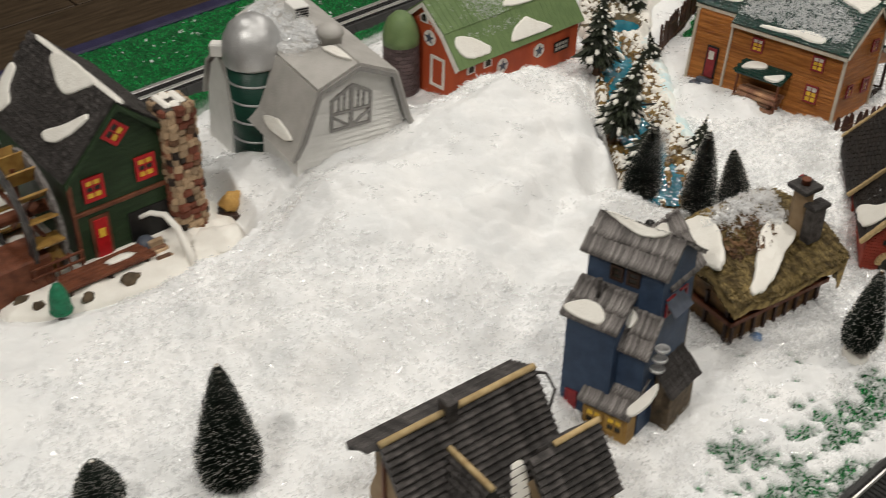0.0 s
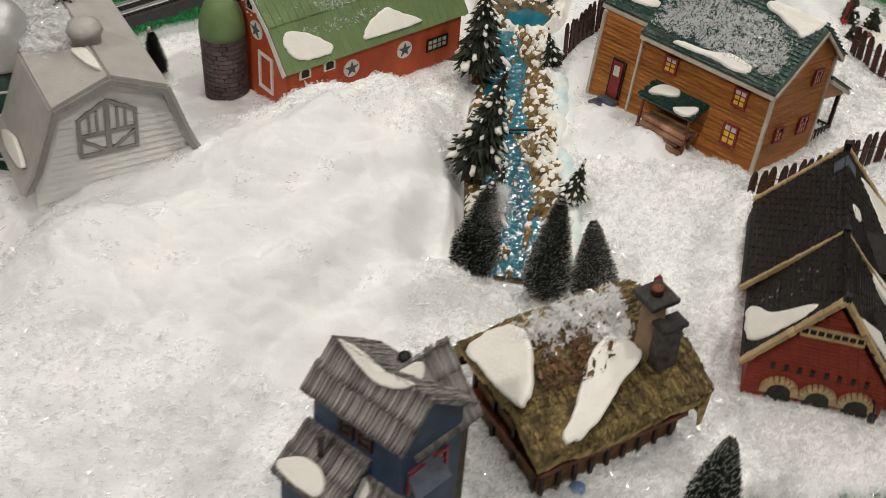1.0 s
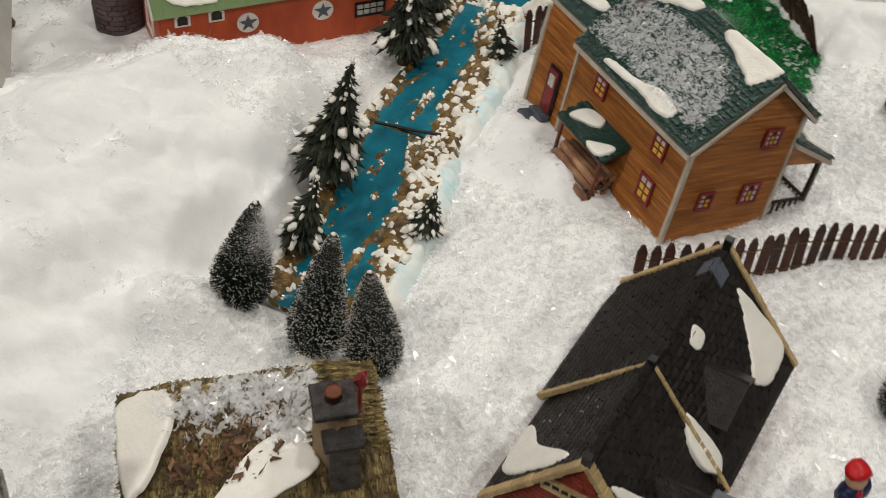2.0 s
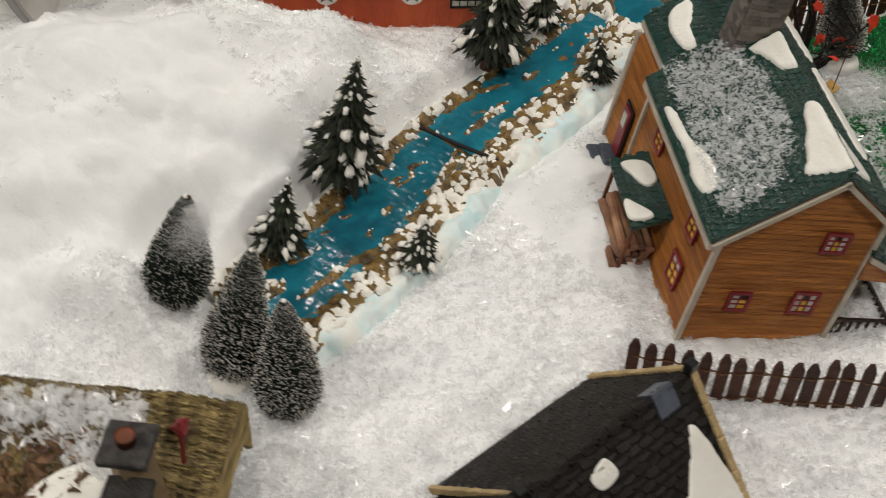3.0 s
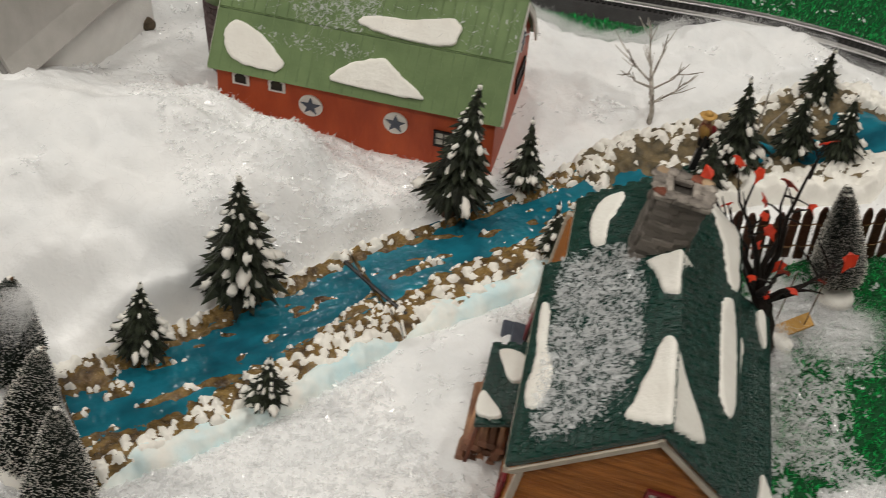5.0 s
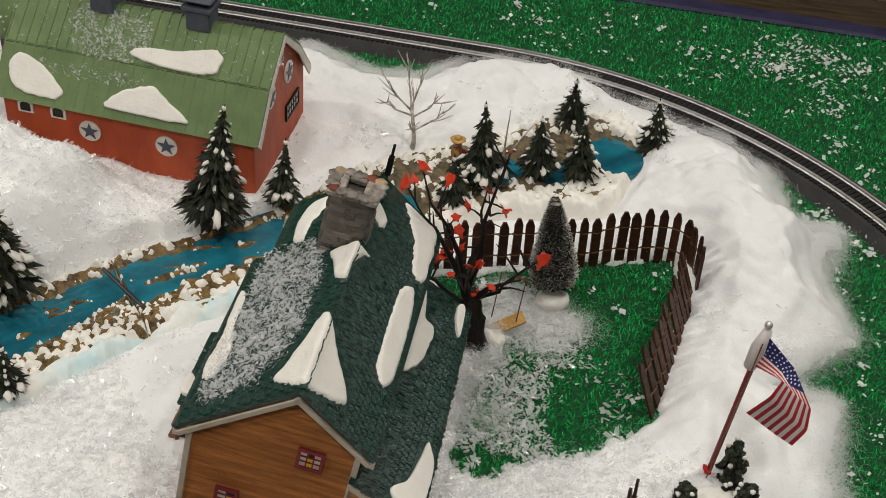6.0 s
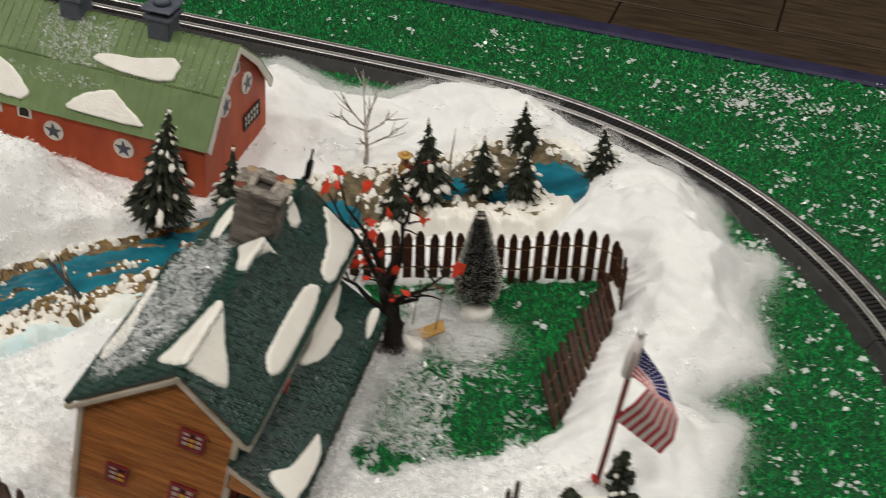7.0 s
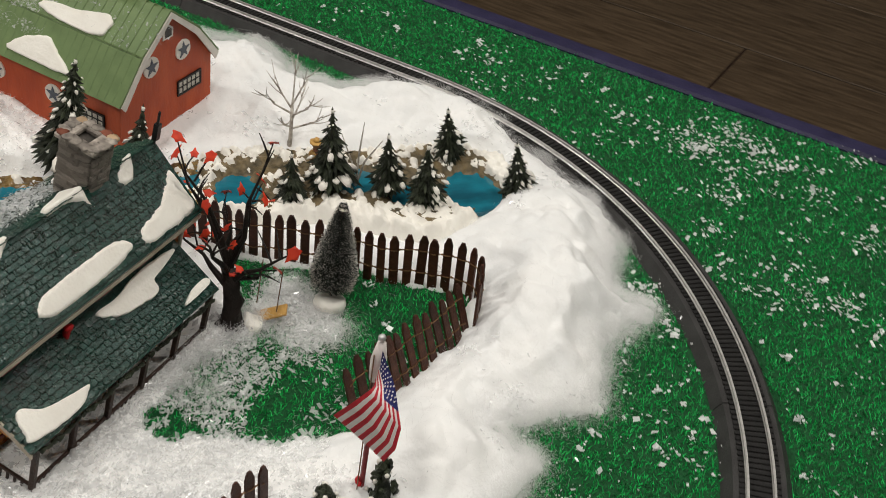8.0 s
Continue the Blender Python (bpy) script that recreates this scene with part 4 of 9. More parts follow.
# lean-to over the stacked logs
sh = Vector((0, 0.112, 0.0355)), Vector((-0.022, 0.112, 0.0255)), Vector((-0.022, 0.0545, 0.0255)), Vector((0, 0.0545, 0.0355))
bm = bmesh.new()
bm_slab(bm, *sh, 0.002)
part("shed_roof", bm, SHINGLE_G, oh, "dark green lean-to roof")
frS = roof_frame((-0.022, 0.112, 0.0260), (0, -1, 0), (0.022, 0, 0.010))
tiled(oh, "shingle", frS, 0.0575, 0.0242, 0.0046, 0.004, SHINGLE_G, 60, seed=5)
snow_patch(oh, frS, [(0.005, 0.006), (0.010, 0.020), (0.027, 0.0225), (0.029, 0.015), (0.016, 0.009)])
snow_patch(oh, frS, [(0.036, 0.001), (0.052, 0.001), (0.054, 0.014), (0.042, 0.007)])
for y in (0.057, 0.107):
    bm = bmesh.new()
    bm_box(bm, -0.0205, -0.0185, y, y + 0.002, -0.015, 0.0245)
    part("post", bm, BROWN, oh)
rng = random.Random(5)
bm = bmesh.new()
bm_tube(bm, [(0, -0.023, 0), (0, 0.023, 0)], 0.0026, 7)
log_mesh = mesh_of("log", bm, STONE_C)
for r in range(5):
    for k in range(4):
        piece("log", log_mesh, oh, pose(-0.004 - k * 0.0052 - (r % 2) * 0.0022, 0.083 + rng.uniform(-.003, .003), -0.012 + r * 0.0050, 0, rng.uniform(0, 90), rng.uniform(-3, 3)))
# chimney of field stone
CX, CY, CW, CD, CZ0, CZ1 = 0.041, 0.1295, 0.0245, 0.020, 0.094, 0.147
bm = bmesh.new()
bm_box(bm, CX - CW / 2 + 0.002, CX + CW / 2 - 0.002, CY - CD / 2 + 0.002, CY + CD / 2 - 0.002, CZ0, CZ1 - 0.001)
chim = part("chimney", bm, MORTAR, oh, "grey field-stone chimney")
bm = bmesh.new()
bm_box(bm, -0.5, 0.5, -0.5, 0.5, -0.5, 0.5, bev=0.12)
stone_g = mesh_of("stone", bm, STONE_G)
rng = random.Random(9)


def stone_course(parent, me, x0, x1, y0, y1, z0, z1, n_z, t, rng, wmin=0.005, wmax=0.011, rough=0.05):
    dz = (z1 - z0) / n_z
    for k in range(n_z):
        z = z0 + dz * (k + 0.5)
        for (sx, sy, ex, ey) in ((x0, y0, x1, y0), (x1, y0, x1, y1), (x1, y1, x0, y1), (x0, y1, x0, y0)):
            ln = math.hypot(ex - sx, ey - sy)
            s = 0.0
            while s < ln - 0.001:
                w = min(rng.uniform(wmin, wmax), ln - s)
                if ln - s - w < wmin * 0.5:
                    w = ln - s
                m = (s + w / 2) / ln
                piece("stone", rng.choice(me) if isinstance(me, list) else me, parent, Matrix.Translation((sx + (ex - sx) * m, sy + (ey - sy) * m, z + rng.uniform(-.1, .1) * dz))
                      @ Matrix.Rotation(math.atan2(ey - sy, ex - sx), 4, "Z") @ Matrix.Rotation(rng.uniform(-rough, rough) * 1.6, 4, "Y") @ Matrix.Rotation(rng.uniform(-rough, rough), 4, "Z")
                      @ Matrix.Diagonal((w * rng.uniform(.92, .98 + rough), t * rng.uniform(0.85 - rough, 1.15 + rough), dz * rng.uniform(.92, .98 + 2 * rough), 1)))
                s += w


stone_course(chim, stone_g, CX - CW / 2 + 0.001, CX + CW / 2 - 0.001, CY - CD / 2 + 0.001, CY + CD / 2 - 0.001, CZ0, CZ1, 16, 0.0042, rng, 0.0045, 0.0125, 0.10)
bm = bmesh.new()
for x0, x1, y0, y1 in ((CX - 0.0145, CX - 0.005, CY - 0.0125, CY + 0.0125), (CX + 0.005, CX + 0.0145, CY - 0.0125, CY + 0.0125), (CX - 0.005, CX + 0.005, CY - 0.0125, CY - 0.0045), (CX - 0.005, CX + 0.005, CY + 0.0045, CY + 0.0125)):
    bm_box(bm, x0, x1, y0, y1, CZ1, CZ1 + 0.0035, bev=0.0008)
part("cap", bm, STONE_G, chim, "grey stone chimney cap")
rng = random.Random(19)
for k in range(16):
    w = k * math.tau / 16
    bm = bmesh.new()
    bm_blob(bm, (CX + 0.0125 * max(-1, min(1, 1.25 * math.cos(w))), CY + 0.0095 * max(-1, min(1, 1.25 * math.sin(w))), CZ1 + 0.0034), (0.0040, 0.0038, 0.0007), 0.35, 2, 60 + k)
    part("top_stone", bm, (STONE_G, STONE_T, STONE_G, STONE_R)[rng.randrange(4)], chim, smooth=True)
bm = bmesh.new()
bm_tube(bm, [(xr + 0.002, L + 0.004, hr), (xr + 0.0022, L + 0.0045, hr + 0.027)], 0.0009, 6)
bm_box(bm, xr + 0.0005, xr + 0.004, L + 0.0025, L + 0.0065, hr + 0.006, hr + 0.018)
part("finial", bm, BLACK, oh, "black metal finial")

# ---- red gambrel barn ----
RB = pose(0.1318, 1.2386, 0.0193, -0.3, 2.2, 48.3)
bL, bW, he, hb, hp, bb = 0.1943, 0.1107, 0.0468, 0.0737, 0.1005, 0.0222
rb = thing("red_barn", RB, "red wooden barn with a sage green gambrel roof", "barn")
bm = bmesh.new()
bm_prism(bm, [(0, -0.02), (bW, -0.02), (bW, he), (bW - bb, hb - 0.002), (bW / 2, hp - 0.003), (bb, hb - 0.002), (0, he)], "x", 0, bL)
part("wall", bm, BARN_RED, rb)
bo = 0.004
prof = [(-bo, he - 0.005), (bb, hb), (bW / 2, hp), (bW - bb, hb), (bW + bo, he - 0.005)]
seams = 26
for k in range(4):
    p, q = prof[k], prof[k + 1]
    bm = bmesh.new()
    bm_slab(bm, (-bo, p[0], p[1]), (bL + bo, p[0], p[1]), (bL + bo, q[0], q[1]), (-bo, q[0], q[1]), -0.0022)
    slope = part("roof_slope", bm, ROOF_GREEN, rb, "sage green roof slope with standing seams")
    fr = roof_frame((-bo, p[0], p[1] + 0.002), (1, 0, 0), (0, q[0] - p[0], q[1] - p[1]))
    ln = math.hypot(q[0] - p[0], q[1] - p[1])
    bm = bmesh.new()
    bm_box(bm, -0.0005, 0.0005, 0, ln, -0.0005, 0.0011)
    seam_mesh = mesh_of("seam", bm, ROOF_GREEN)
    for j in range(seams + 1):
        piece("seam", seam_mesh, slope, fr @ pose((bL + 2 * bo) * j / seams, 0, 0))
bm = bmesh.new()
bm_box(bm, -bo, bL + bo, bb - 0.001, bb + 0.001, hb + 0.0012, hb + 0.0028)
part("roof_break", bm, ROOF_GREEN, rb)
for xx in (-bo - 0.0014, bL + bo):
    bm = bmesh.new()
    out = [(y, z + 0.001) for y, z in prof]
    inn = [(y * 0.93 + bW * 0.035, z - 0.004) for y, z in prof][::-1]
    n = len(prof)
    for k in range(n - 1):
        bm_prism(bm, [out[k], out[k + 1], inn[n - 2 - k], inn[n - 1 - k]], "x", xx, xx + 0.0014)
    part("bargeboard", bm, WHITE_TRIM, rb, "cream gable trim")


def star_disc(parent, fr, r=0.0085):
    bm = bmesh.new()
    disc(bm, fr, r, 0.0012)
    d = part("star_plaque", bm, WHITE_TRIM, parent, "white round plaque with a dark star")
    bm = bmesh.new()
    star(bm, fr @ pose(0, 0, 0.001), r * 0.85, 0.0008)
    part("star", bm, BLUEGREY, d, "dark blue-grey star")


def arched(parent, fr, w=0.008, h=0.008):
    bm = bmesh.new()
    o = [(-w / 2, -h / 2), (w / 2, -h / 2), (w / 2, h * 0.2), (0, h * 0.62), (-w / 2, h * 0.2)]
    bm_prism(bm, [(x * 1.5, y * 1.42) for x, y in o], "z", 0, 0.0012, fr)
    f = part("window", bm, WHITE_TRIM, parent, "small white framed peaked window")
    bm = bmesh.new()
    bm_prism(bm, o, "z", 0.001, 0.0016, fr)
    part("pane", bm, PANE_K, f)


for x in (0.0671, 0.1269):
    star_disc(rb, wall_frame(x, 0, 0.0251, -90))
for x in (0.0174, 0.0432):
    arched(rb, wall_frame(x, 0, 0.0366, -90))
window(rb, wall_frame(0.166, 0, 0.020, -90), 0.022, 0.010, 4, 2, BLACK, panes=(1, 1, 1, 0), bar=0.0007, rail=0.0014)
for y in (0.668, 0.32):
    star_disc(rb, wall_frame(bL, bW * y, 0.06, 0), 0.0088)
arched(rb, wall_frame(bL, bW * 0.5, 0.083, 0))
window(rb, wall_frame(bL, bW * 0.74, 0.026, 0), 0.027, 0.011, 5, 2, BLACK, panes=(1, 1, 1, 0), bar=0.0007, rail=0.0014)
star_disc(rb, wall_frame(0, bW * 0.42, 0.062, 180), 0.0088)
arched(rb, wall_frame(0, bW * 0.5, 0.083, 180))
bm = bmesh.new()
dfr = wall_frame(0, bW * 0.3, 0.026, 180)
for x0, x1, y0, y1 in ((-0.011, -0.008, -0.018, 0.018), (0.008, 0.011, -0.018, 0.018), (-0.008, 0.008, 0.015, 0.018), (-0.008, 0.008, -0.018, -0.015)):
    bm_box(bm, x0, x1, y0, y1, 0, 0.0014, dfr)
part("door_frame", bm, WHITE_TRIM, rb, "white door frame")
for k, x in enumerate((0.062, 0.136)):
    bm = bmesh.new()
    bm_box(bm, x - 0.009, x + 0.009, bW / 2 - 0.009, bW / 2 + 0.009, hp - 0.004, hp + 0.012, bev=0.0006)
    cup = part("cupola", bm, BLUEGREY, rb, "small grey roof cupola")
    bm = bmesh.new()
    for (a, z0, z1) in ((0.0115, hp + 0.012, hp + 0.016), (0.0125, hp + 0.02, hp + 0.0225)):
        bm_box(bm, x - a, x + a, bW / 2 - a, bW / 2 + a, z0, z1, bev=0.001)
    bm_box(bm, x - 0.007, x + 0.007, bW / 2 - 0.007, bW / 2 + 0.007, hp + 0.016, hp + 0.02)
    part("cupola_roof", bm, BLUEGREY, cup)
    bm = bmesh.new()
    bm_lathe(bm, [(0.007, hp + 0.0225), (0.0062, hp + 0.026), (0.003, hp + 0.028), (0, hp + 0.0285)], 16, (x, bW / 2))
    part("dome", bm, BLUEGREY, cup, smooth=True)
frB0 = roof_frame((-bo, prof[0][0], prof[0][1] + 0.002), (1, 0, 0), (0, prof[1][0] - prof[0][0], prof[1][1] - prof[0][1]))
frB1 = roof_frame((-bo, prof[1][0], prof[1][1] + 0.002), (1, 0, 0), (0, prof[2][0] - prof[1][0], prof[2][1] - prof[1][1]))
# stone silo against the barn
so = thing("stone_silo", pose(0.066, 1.275, 0.0), "round mauve stone silo with a green dome", "silo")
bm = bmesh.new()
bm_lathe(bm, [(0.0185, 0), (0.0185, 0.074)], 20)
body = part("body", bm, MORTAR, so, smooth=True)
bm = bmesh.new()
bm_box(bm, -0.5, 0.5, -0.5, 0.5, -0.5, 0.5, bev=0.15)
stone_m = mesh_of("stone", bm, STONE_M)
rng = random.Random(12)
for k in range(16):
    for j in range(14):
        w = (j + (k % 2) * 0.5 + rng.uniform(-.1, .1)) * math.tau / 14
        piece("stone", stone_m, body, Matrix.Translation((0.0187 * math.cos(w), 0.0187 * math.sin(w), 0.0023 + k * 0.0046)) @ Matrix.Rotation(w + math.pi / 2, 4, "Z") @ Matrix.Diagonal((0.0082, 0.0026, 0.0043, 1)))
bm = bmesh.new()
bm_lathe(bm, [(0.0205, 0.073), (0.0205, 0.080), (0.019, 0.090), (0.0145, 0.101), (0.007, 0.108), (0, 0.110)], 20)
part("dome", bm, ROOF_GREEN, so, "sage green dome", smooth=True)

# ---- white barn with grey gambrel roof, and its steel silo ----
GB = pose(-0.0164, 1.0311, 0.0122, 2.3, 3.2, 38.7)
gW, gl, ghe, ghb, ghp, gb_ = 0.1379, 0.165, 0.0598, 0.1245, 0.1421, 0.0272
gb = thing("white_barn", GB, "white clapboard barn with a light grey gambrel roof", "barn")
gi = 0.010
gp = [(0.0, ghe - 0.004), (gi * 0.9, ghe + 0.012), (gb_, ghb), (gW / 2, ghp), (gW - gb_, ghb), (gW - gi * 0.9, ghe + 0.012), (gW, ghe - 0.004)]
bm = bmesh.new()
bm_prism(bm, [(gi, -0.03), (gW - gi, -0.03), (gW - gi, ghe + 0.006), (gW - gb_ - 0.002, ghb - 0.003), (gW / 2, ghp - 0.003), (gb_ + 0.002, ghb - 0.003), (gi, ghe + 0.006)], "y", 0.006, gl - 0.004)
part("wall", bm, WHITE_SIDE, gb)


def gb_span(z):
    if z <= ghe + 0.006:
        return gi, gW - gi
    if z <= ghb - 0.003:
        k = (z - ghe - 0.006) / (ghb - ghe - 0.009)
        return gi + (gb_ + 0.002 - gi) * k, gW - gi - (gb_ + 0.002 - gi) * k
    k = (z - ghb + 0.003) / (ghp - ghb)
    return gb_ + 0.002 + (gW / 2 - gb_ - 0.002) * k, gW - gb_ - 0.002 - (gW / 2 - gb_ - 0.002) * k


siding(gb, "board", gb_span, -0.02, ghp - 0.004, 0.0058, 0.0024, pose(0, 0.006, 0, 90, 0, 0), WHITE_SIDE)
for k in range(6):
    p, q = gp[k], gp[k + 1]
    bm = bmesh.new()
    bm_slab(bm, (p[0], -0.004, p[1]), (q[0], -0.004, q[1]), (q[0], gl, q[1]), (p[0], gl, p[1]), -0.003)
    part("roof_slope", bm, GREY_ROOF, gb, "light grey roof slope")
    bm = bmesh.new()
    c = Vector((gW / 2, 0, ghe + 0.03))
    pi_, qi = ((p[0] - c.x) * 0.915 + c.x, (p[1] - c.z) * 0.915 + c.z), ((q[0] - c.x) * 0.915 + c.x, (q[1] - c.z) * 0.915 + c.z)
    bm_prism(bm, [p, q, qi, pi_], "y", -0.0062, -0.003)
    part("gable_trim", bm, GREY_TRIM, gb, "mid grey gable trim")
wx, wz, ww, wh = 0.0444, 0.0724, 0.0453, 0.0484
wf = pose(wx, 0.0046, wz, 90, 0, 0)
bm = bmesh.new()
t_ = 0.0028
outl = [(0, 0), (ww, 0), (ww, wh * 0.72), (ww / 2, wh), (0, wh * 0.72)]
inl = [(t_, t_), (ww - t_, t_), (ww - t_, wh * 0.72 - t_ * 0.6), (ww / 2, wh - t_ * 1.2), (t_, wh * 0.72 - t_ * 0.6)]
rings = [[bm.verts.new(wf @ Vector((x, y, z))) for x, y in ring] for ring, z in ((outl, 0), (outl, 0.0022), (inl, 0.0022), (inl, 0))]
for u, v in zip(rings, rings[1:] + rings[:1]):
    for k in range(5):
        bm.faces.new((u[k], u[(k + 1) % 5], v[(k + 1) % 5], v[k]))
bmesh.ops.recalc_face_normals(bm, faces=bm.faces)
loft = part("loft_door", bm, GREY_TRIM, gb, "grey cross-braced loft door")
bm = bmesh.new()
bm_box(bm, t_, ww - t_, wh * 0.36, wh * 0.36 + t_, 0, 0.0020, wf)
part("rail", bm, GREY_TRIM, loft)
bm = bmesh.new()
bm_box(bm, ww / 2 - t_ * 0.7, ww / 2 + t_ * 0.7, t_, wh * 0.95, 0, 0.0024, wf)
part("mullion", bm, GREY_TRIM, loft)
for x in (ww * 0.2, ww * 0.33, ww * 0.67, ww * 0.8):
    bm = bmesh.new()
    bm_box(bm, x - 0.001, x + 0.001, wh * 0.4, wh * 0.8, 0, 0.0016, wf)
    part("slat", bm, GREY_TRIM, loft)
for a, b in (((0.001, wh * 0.34), (ww * 0.48, 0.002)), ((ww - 0.001, wh * 0.34), (ww * 0.52, 0.002))):
    a, b = Vector(a), Vector(b)
    d = (b - a).normalized()
    nn = Vector((-d.y, d.x)) * t_ * 0.45
    bm = bmesh.new()
    bm_prism(bm, [tuple(a - nn), tuple(b - nn), tuple(b + nn), tuple(a + nn)], "z", 0, 0.002, wf)
    part("brace", bm, GREY_TRIM, loft)
bm = bmesh.new()
bm_lathe(bm, [(0.0115, ghp - 0.003), (0.0115, ghp + 0.008), (0.0135, ghp + 0.009), (0.012, ghp + 0.014), (0.006, ghp + 0.0175), (0, ghp + 0.018)], 18, (gW / 2, 0.05))
part("vent", bm, GREY_ROOF, gb, "round grey roof vent", smooth=True)
bm = bmesh.new()
bm_box(bm, gW / 2 - 0.009, gW / 2 + 0.009, 0.105, 0.125, ghp - 0.004, ghp + 0.012, bev=0.0008)
vent2 = part("vent_box", bm, WHITE_SIDE, gb, "white slatted roof vent")
bm = bmesh.new()
for k in range(4):
    bm_box(bm, gW / 2 - 0.007, gW / 2 + 0.007, 0.1042, 0.1052, ghp + 0.0005 + k * 0.0028, ghp + 0.0018 + k * 0.0028)
part("slat", bm, BLACK, vent2)
# side wing behind the silo
bm = bmesh.new()
wp = [(0.10, ghe - 0.01), (0.11, ghe + 0.03), (0.132, ghe + 0.052), (0.154, ghe + 0.03), (0.164, ghe - 0.01)]
bm_prism(bm, [(0.106, -0.03), (0.158, -0.03), (0.158, ghe), (0.15, ghe + 0.03), (0.132, ghe + 0.048), (0.114, ghe + 0.03), (0.106, ghe)], "x", -0.009, 0.02)
wing = part("wing_wall", bm, WHITE_SIDE, gb)
for k in range(4):
    bm = bmesh.new()
    p, q = wp[k], wp[k + 1]
    bm_slab(bm, (-0.012, p[0], p[1]), (0.025, p[0], p[1]), (0.025, q[0], q[1]), (-0.012, q[0], q[1]), -0.003)
    part("roof_slope", bm, GREY_ROOF, gb, "light grey wing roof slope")
# red lattice windows and a stone footing at the far corner
window(gb, wall_frame(gW - gi - 0.012, 0.0045, 0.012, -90), 0.008, 0.014, 2, 3, REDTRIM, panes=(1, 1))
window(gb, wall_frame(gW - gi + 0.0012, 0.022, 0.012, 0), 0.008, 0.014, 2, 3, REDTRIM, panes=(1, 1))
window(gb, wall_frame(gi - 0.0012, 0.014, 0.016, 180), 0.007, 0.016, 2, 3, REDTRIM, panes=(1, 1))
for k in range(5):
    bm = bmesh.new()
    bm_blob(bm, (gW - gi + 0.003, 0.012 + k * 0.011, -0.006), (0.006, 0.006, 0.008), 0.3, 2, 40 + k)
    part("footing_stone", bm, STONE_B, gb, "brown footing stone", smooth=True)
frG = roof_frame((0, gl, ghe - 0.001), (0, -1, 0), (gb_ - gi * 0.9, 0, ghb - ghe - 0.012))
frG2 = roof_frame((gb_, gl, ghb + 0.003), (0, -1, 0), (gW / 2 - gb_, 0, ghp - ghb))

SILO = pose(-0.0615, 1.122, 0.0)
sg = thing("steel_silo", SILO, "dark green silo with silver hoops and a silver dome", "silo")
bm = bmesh.new()
bm_lathe(bm, [(0.0275, 0.0), (0.0275, 0.126)], 32)
part("body", bm, SILO_GREEN, sg, smooth=True)
for z in (0.025, 0.046, 0.067, 0.088, 0.108):
    bm = bmesh.new()
    bm_lathe(bm, [(0.0274, z - 0.0012), (0.0284, z - 0.0008), (0.0284, z + 0.0008), (0.0274, z + 0.0012)], 32)
    part("hoop", bm, SILVER, sg, "silver hoop", smooth=True)
bm = bmesh.new()
bm_lathe(bm, [(0.0295, 0.125), (0.0305, 0.128), (0.0303, 0.139), (0.028, 0.151), (0.0215, 0.163), (0.012, 0.170), (0, 0.172)], 32)
part("dome", bm, SILVER, sg, "smooth silver dome", smooth=True)
# White box stands where a snow cap lies beside the dome.
bm = bmesh.new()
bm_box(bm, -0.042, -0.028, -0.006, 0.006, 0.128, 0.142, bev=0.0015)
part("snow_cap_box", bm, WHITE_SIDE, sg, "white box standing in for a snow cap beside the dome")
bm = bmesh.new()
bm_box(bm, 0.002, 0.014, -0.0275, -0.0245, 0.0, 0.022, bev=0.0008)
part("door", bm, WHITE_SIDE, sg, "small white silo door")

# ---- red brick hall with stepped gables ----
RH = pose(0.5138, 0.9841, 0.0183, 0.66, 1.36, -5.34)
rW, rhe, rhp, ry2, rl = 0.1015, 0.0212, 0.0876, 0.0748, 0.1777
rh = thing("brick_hall", RH, "red brick hall with charcoal slate roof and tan gable copings", "house")
cx = rW / 2
bm = bmesh.new()
bm_prism(bm, [(0.004, -0.022), (rW - 0.004, -0.022), (rW - 0.004, rhe - 0.002), (cx, rhp - 0.005), (0.004, rhe - 0.002)], "y", 0.003, ry2)
bm_prism(bm, [(0.0, -0.022), (rW, -0.022), (rW, rhe + 0.002), (cx, rhp - 0.008), (0.0, rhe + 0.002)], "y", ry2, rl - 0.003)
part("wall", bm, BRICK_RED, rh)
for (y0, y1, dx, dz, sd) in ((0.001, ry2, 0.0, 0.0, 21), (ry2, rl, 0.005, -0.003, 23)):
    for side in (-1, 1):
        e = Vector((cx + side * (cx + dx), y0, rhe - 0.002))
        r_ = Vector((cx, y0, rhp + dz))
        bm = bmesh.new()
        if side < 0:
            bm_slab(bm, e, r_, (r_.x, y1, r_.z), (e.x, y1, e.z), -0.003)
            fr = roof_frame((e.x, y1, e.z + 0.0028), (0, -1, 0), r_ - e)
        else:
            bm_slab(bm, r_, e, (e.x, y1, e.z), (r_.x, y1, r_.z), -0.003)
            fr = roof_frame((e.x, y0, e.z + 0.0028), (0, 1, 0), r_ - e)
        part("roof", bm, SHINGLE_K, rh, "charcoal roof deck")
        tiled(rh, "slate", fr, y1 - y0, (r_ - e).length, 0.0078, 0.0046, SHINGLE_K, 260 if side > 0 else 120, 0.0018, gap=0.1, seed=sd + side, wob=3.5)
bm = bmesh.new()
bm_box(bm, -0.5, 0.5, -0.5, 0.5, -0.5, 0.5, bev=0.1)
cope_mesh = mesh_of("coping_brick", bm, TAN)
rng = random.Random(31)
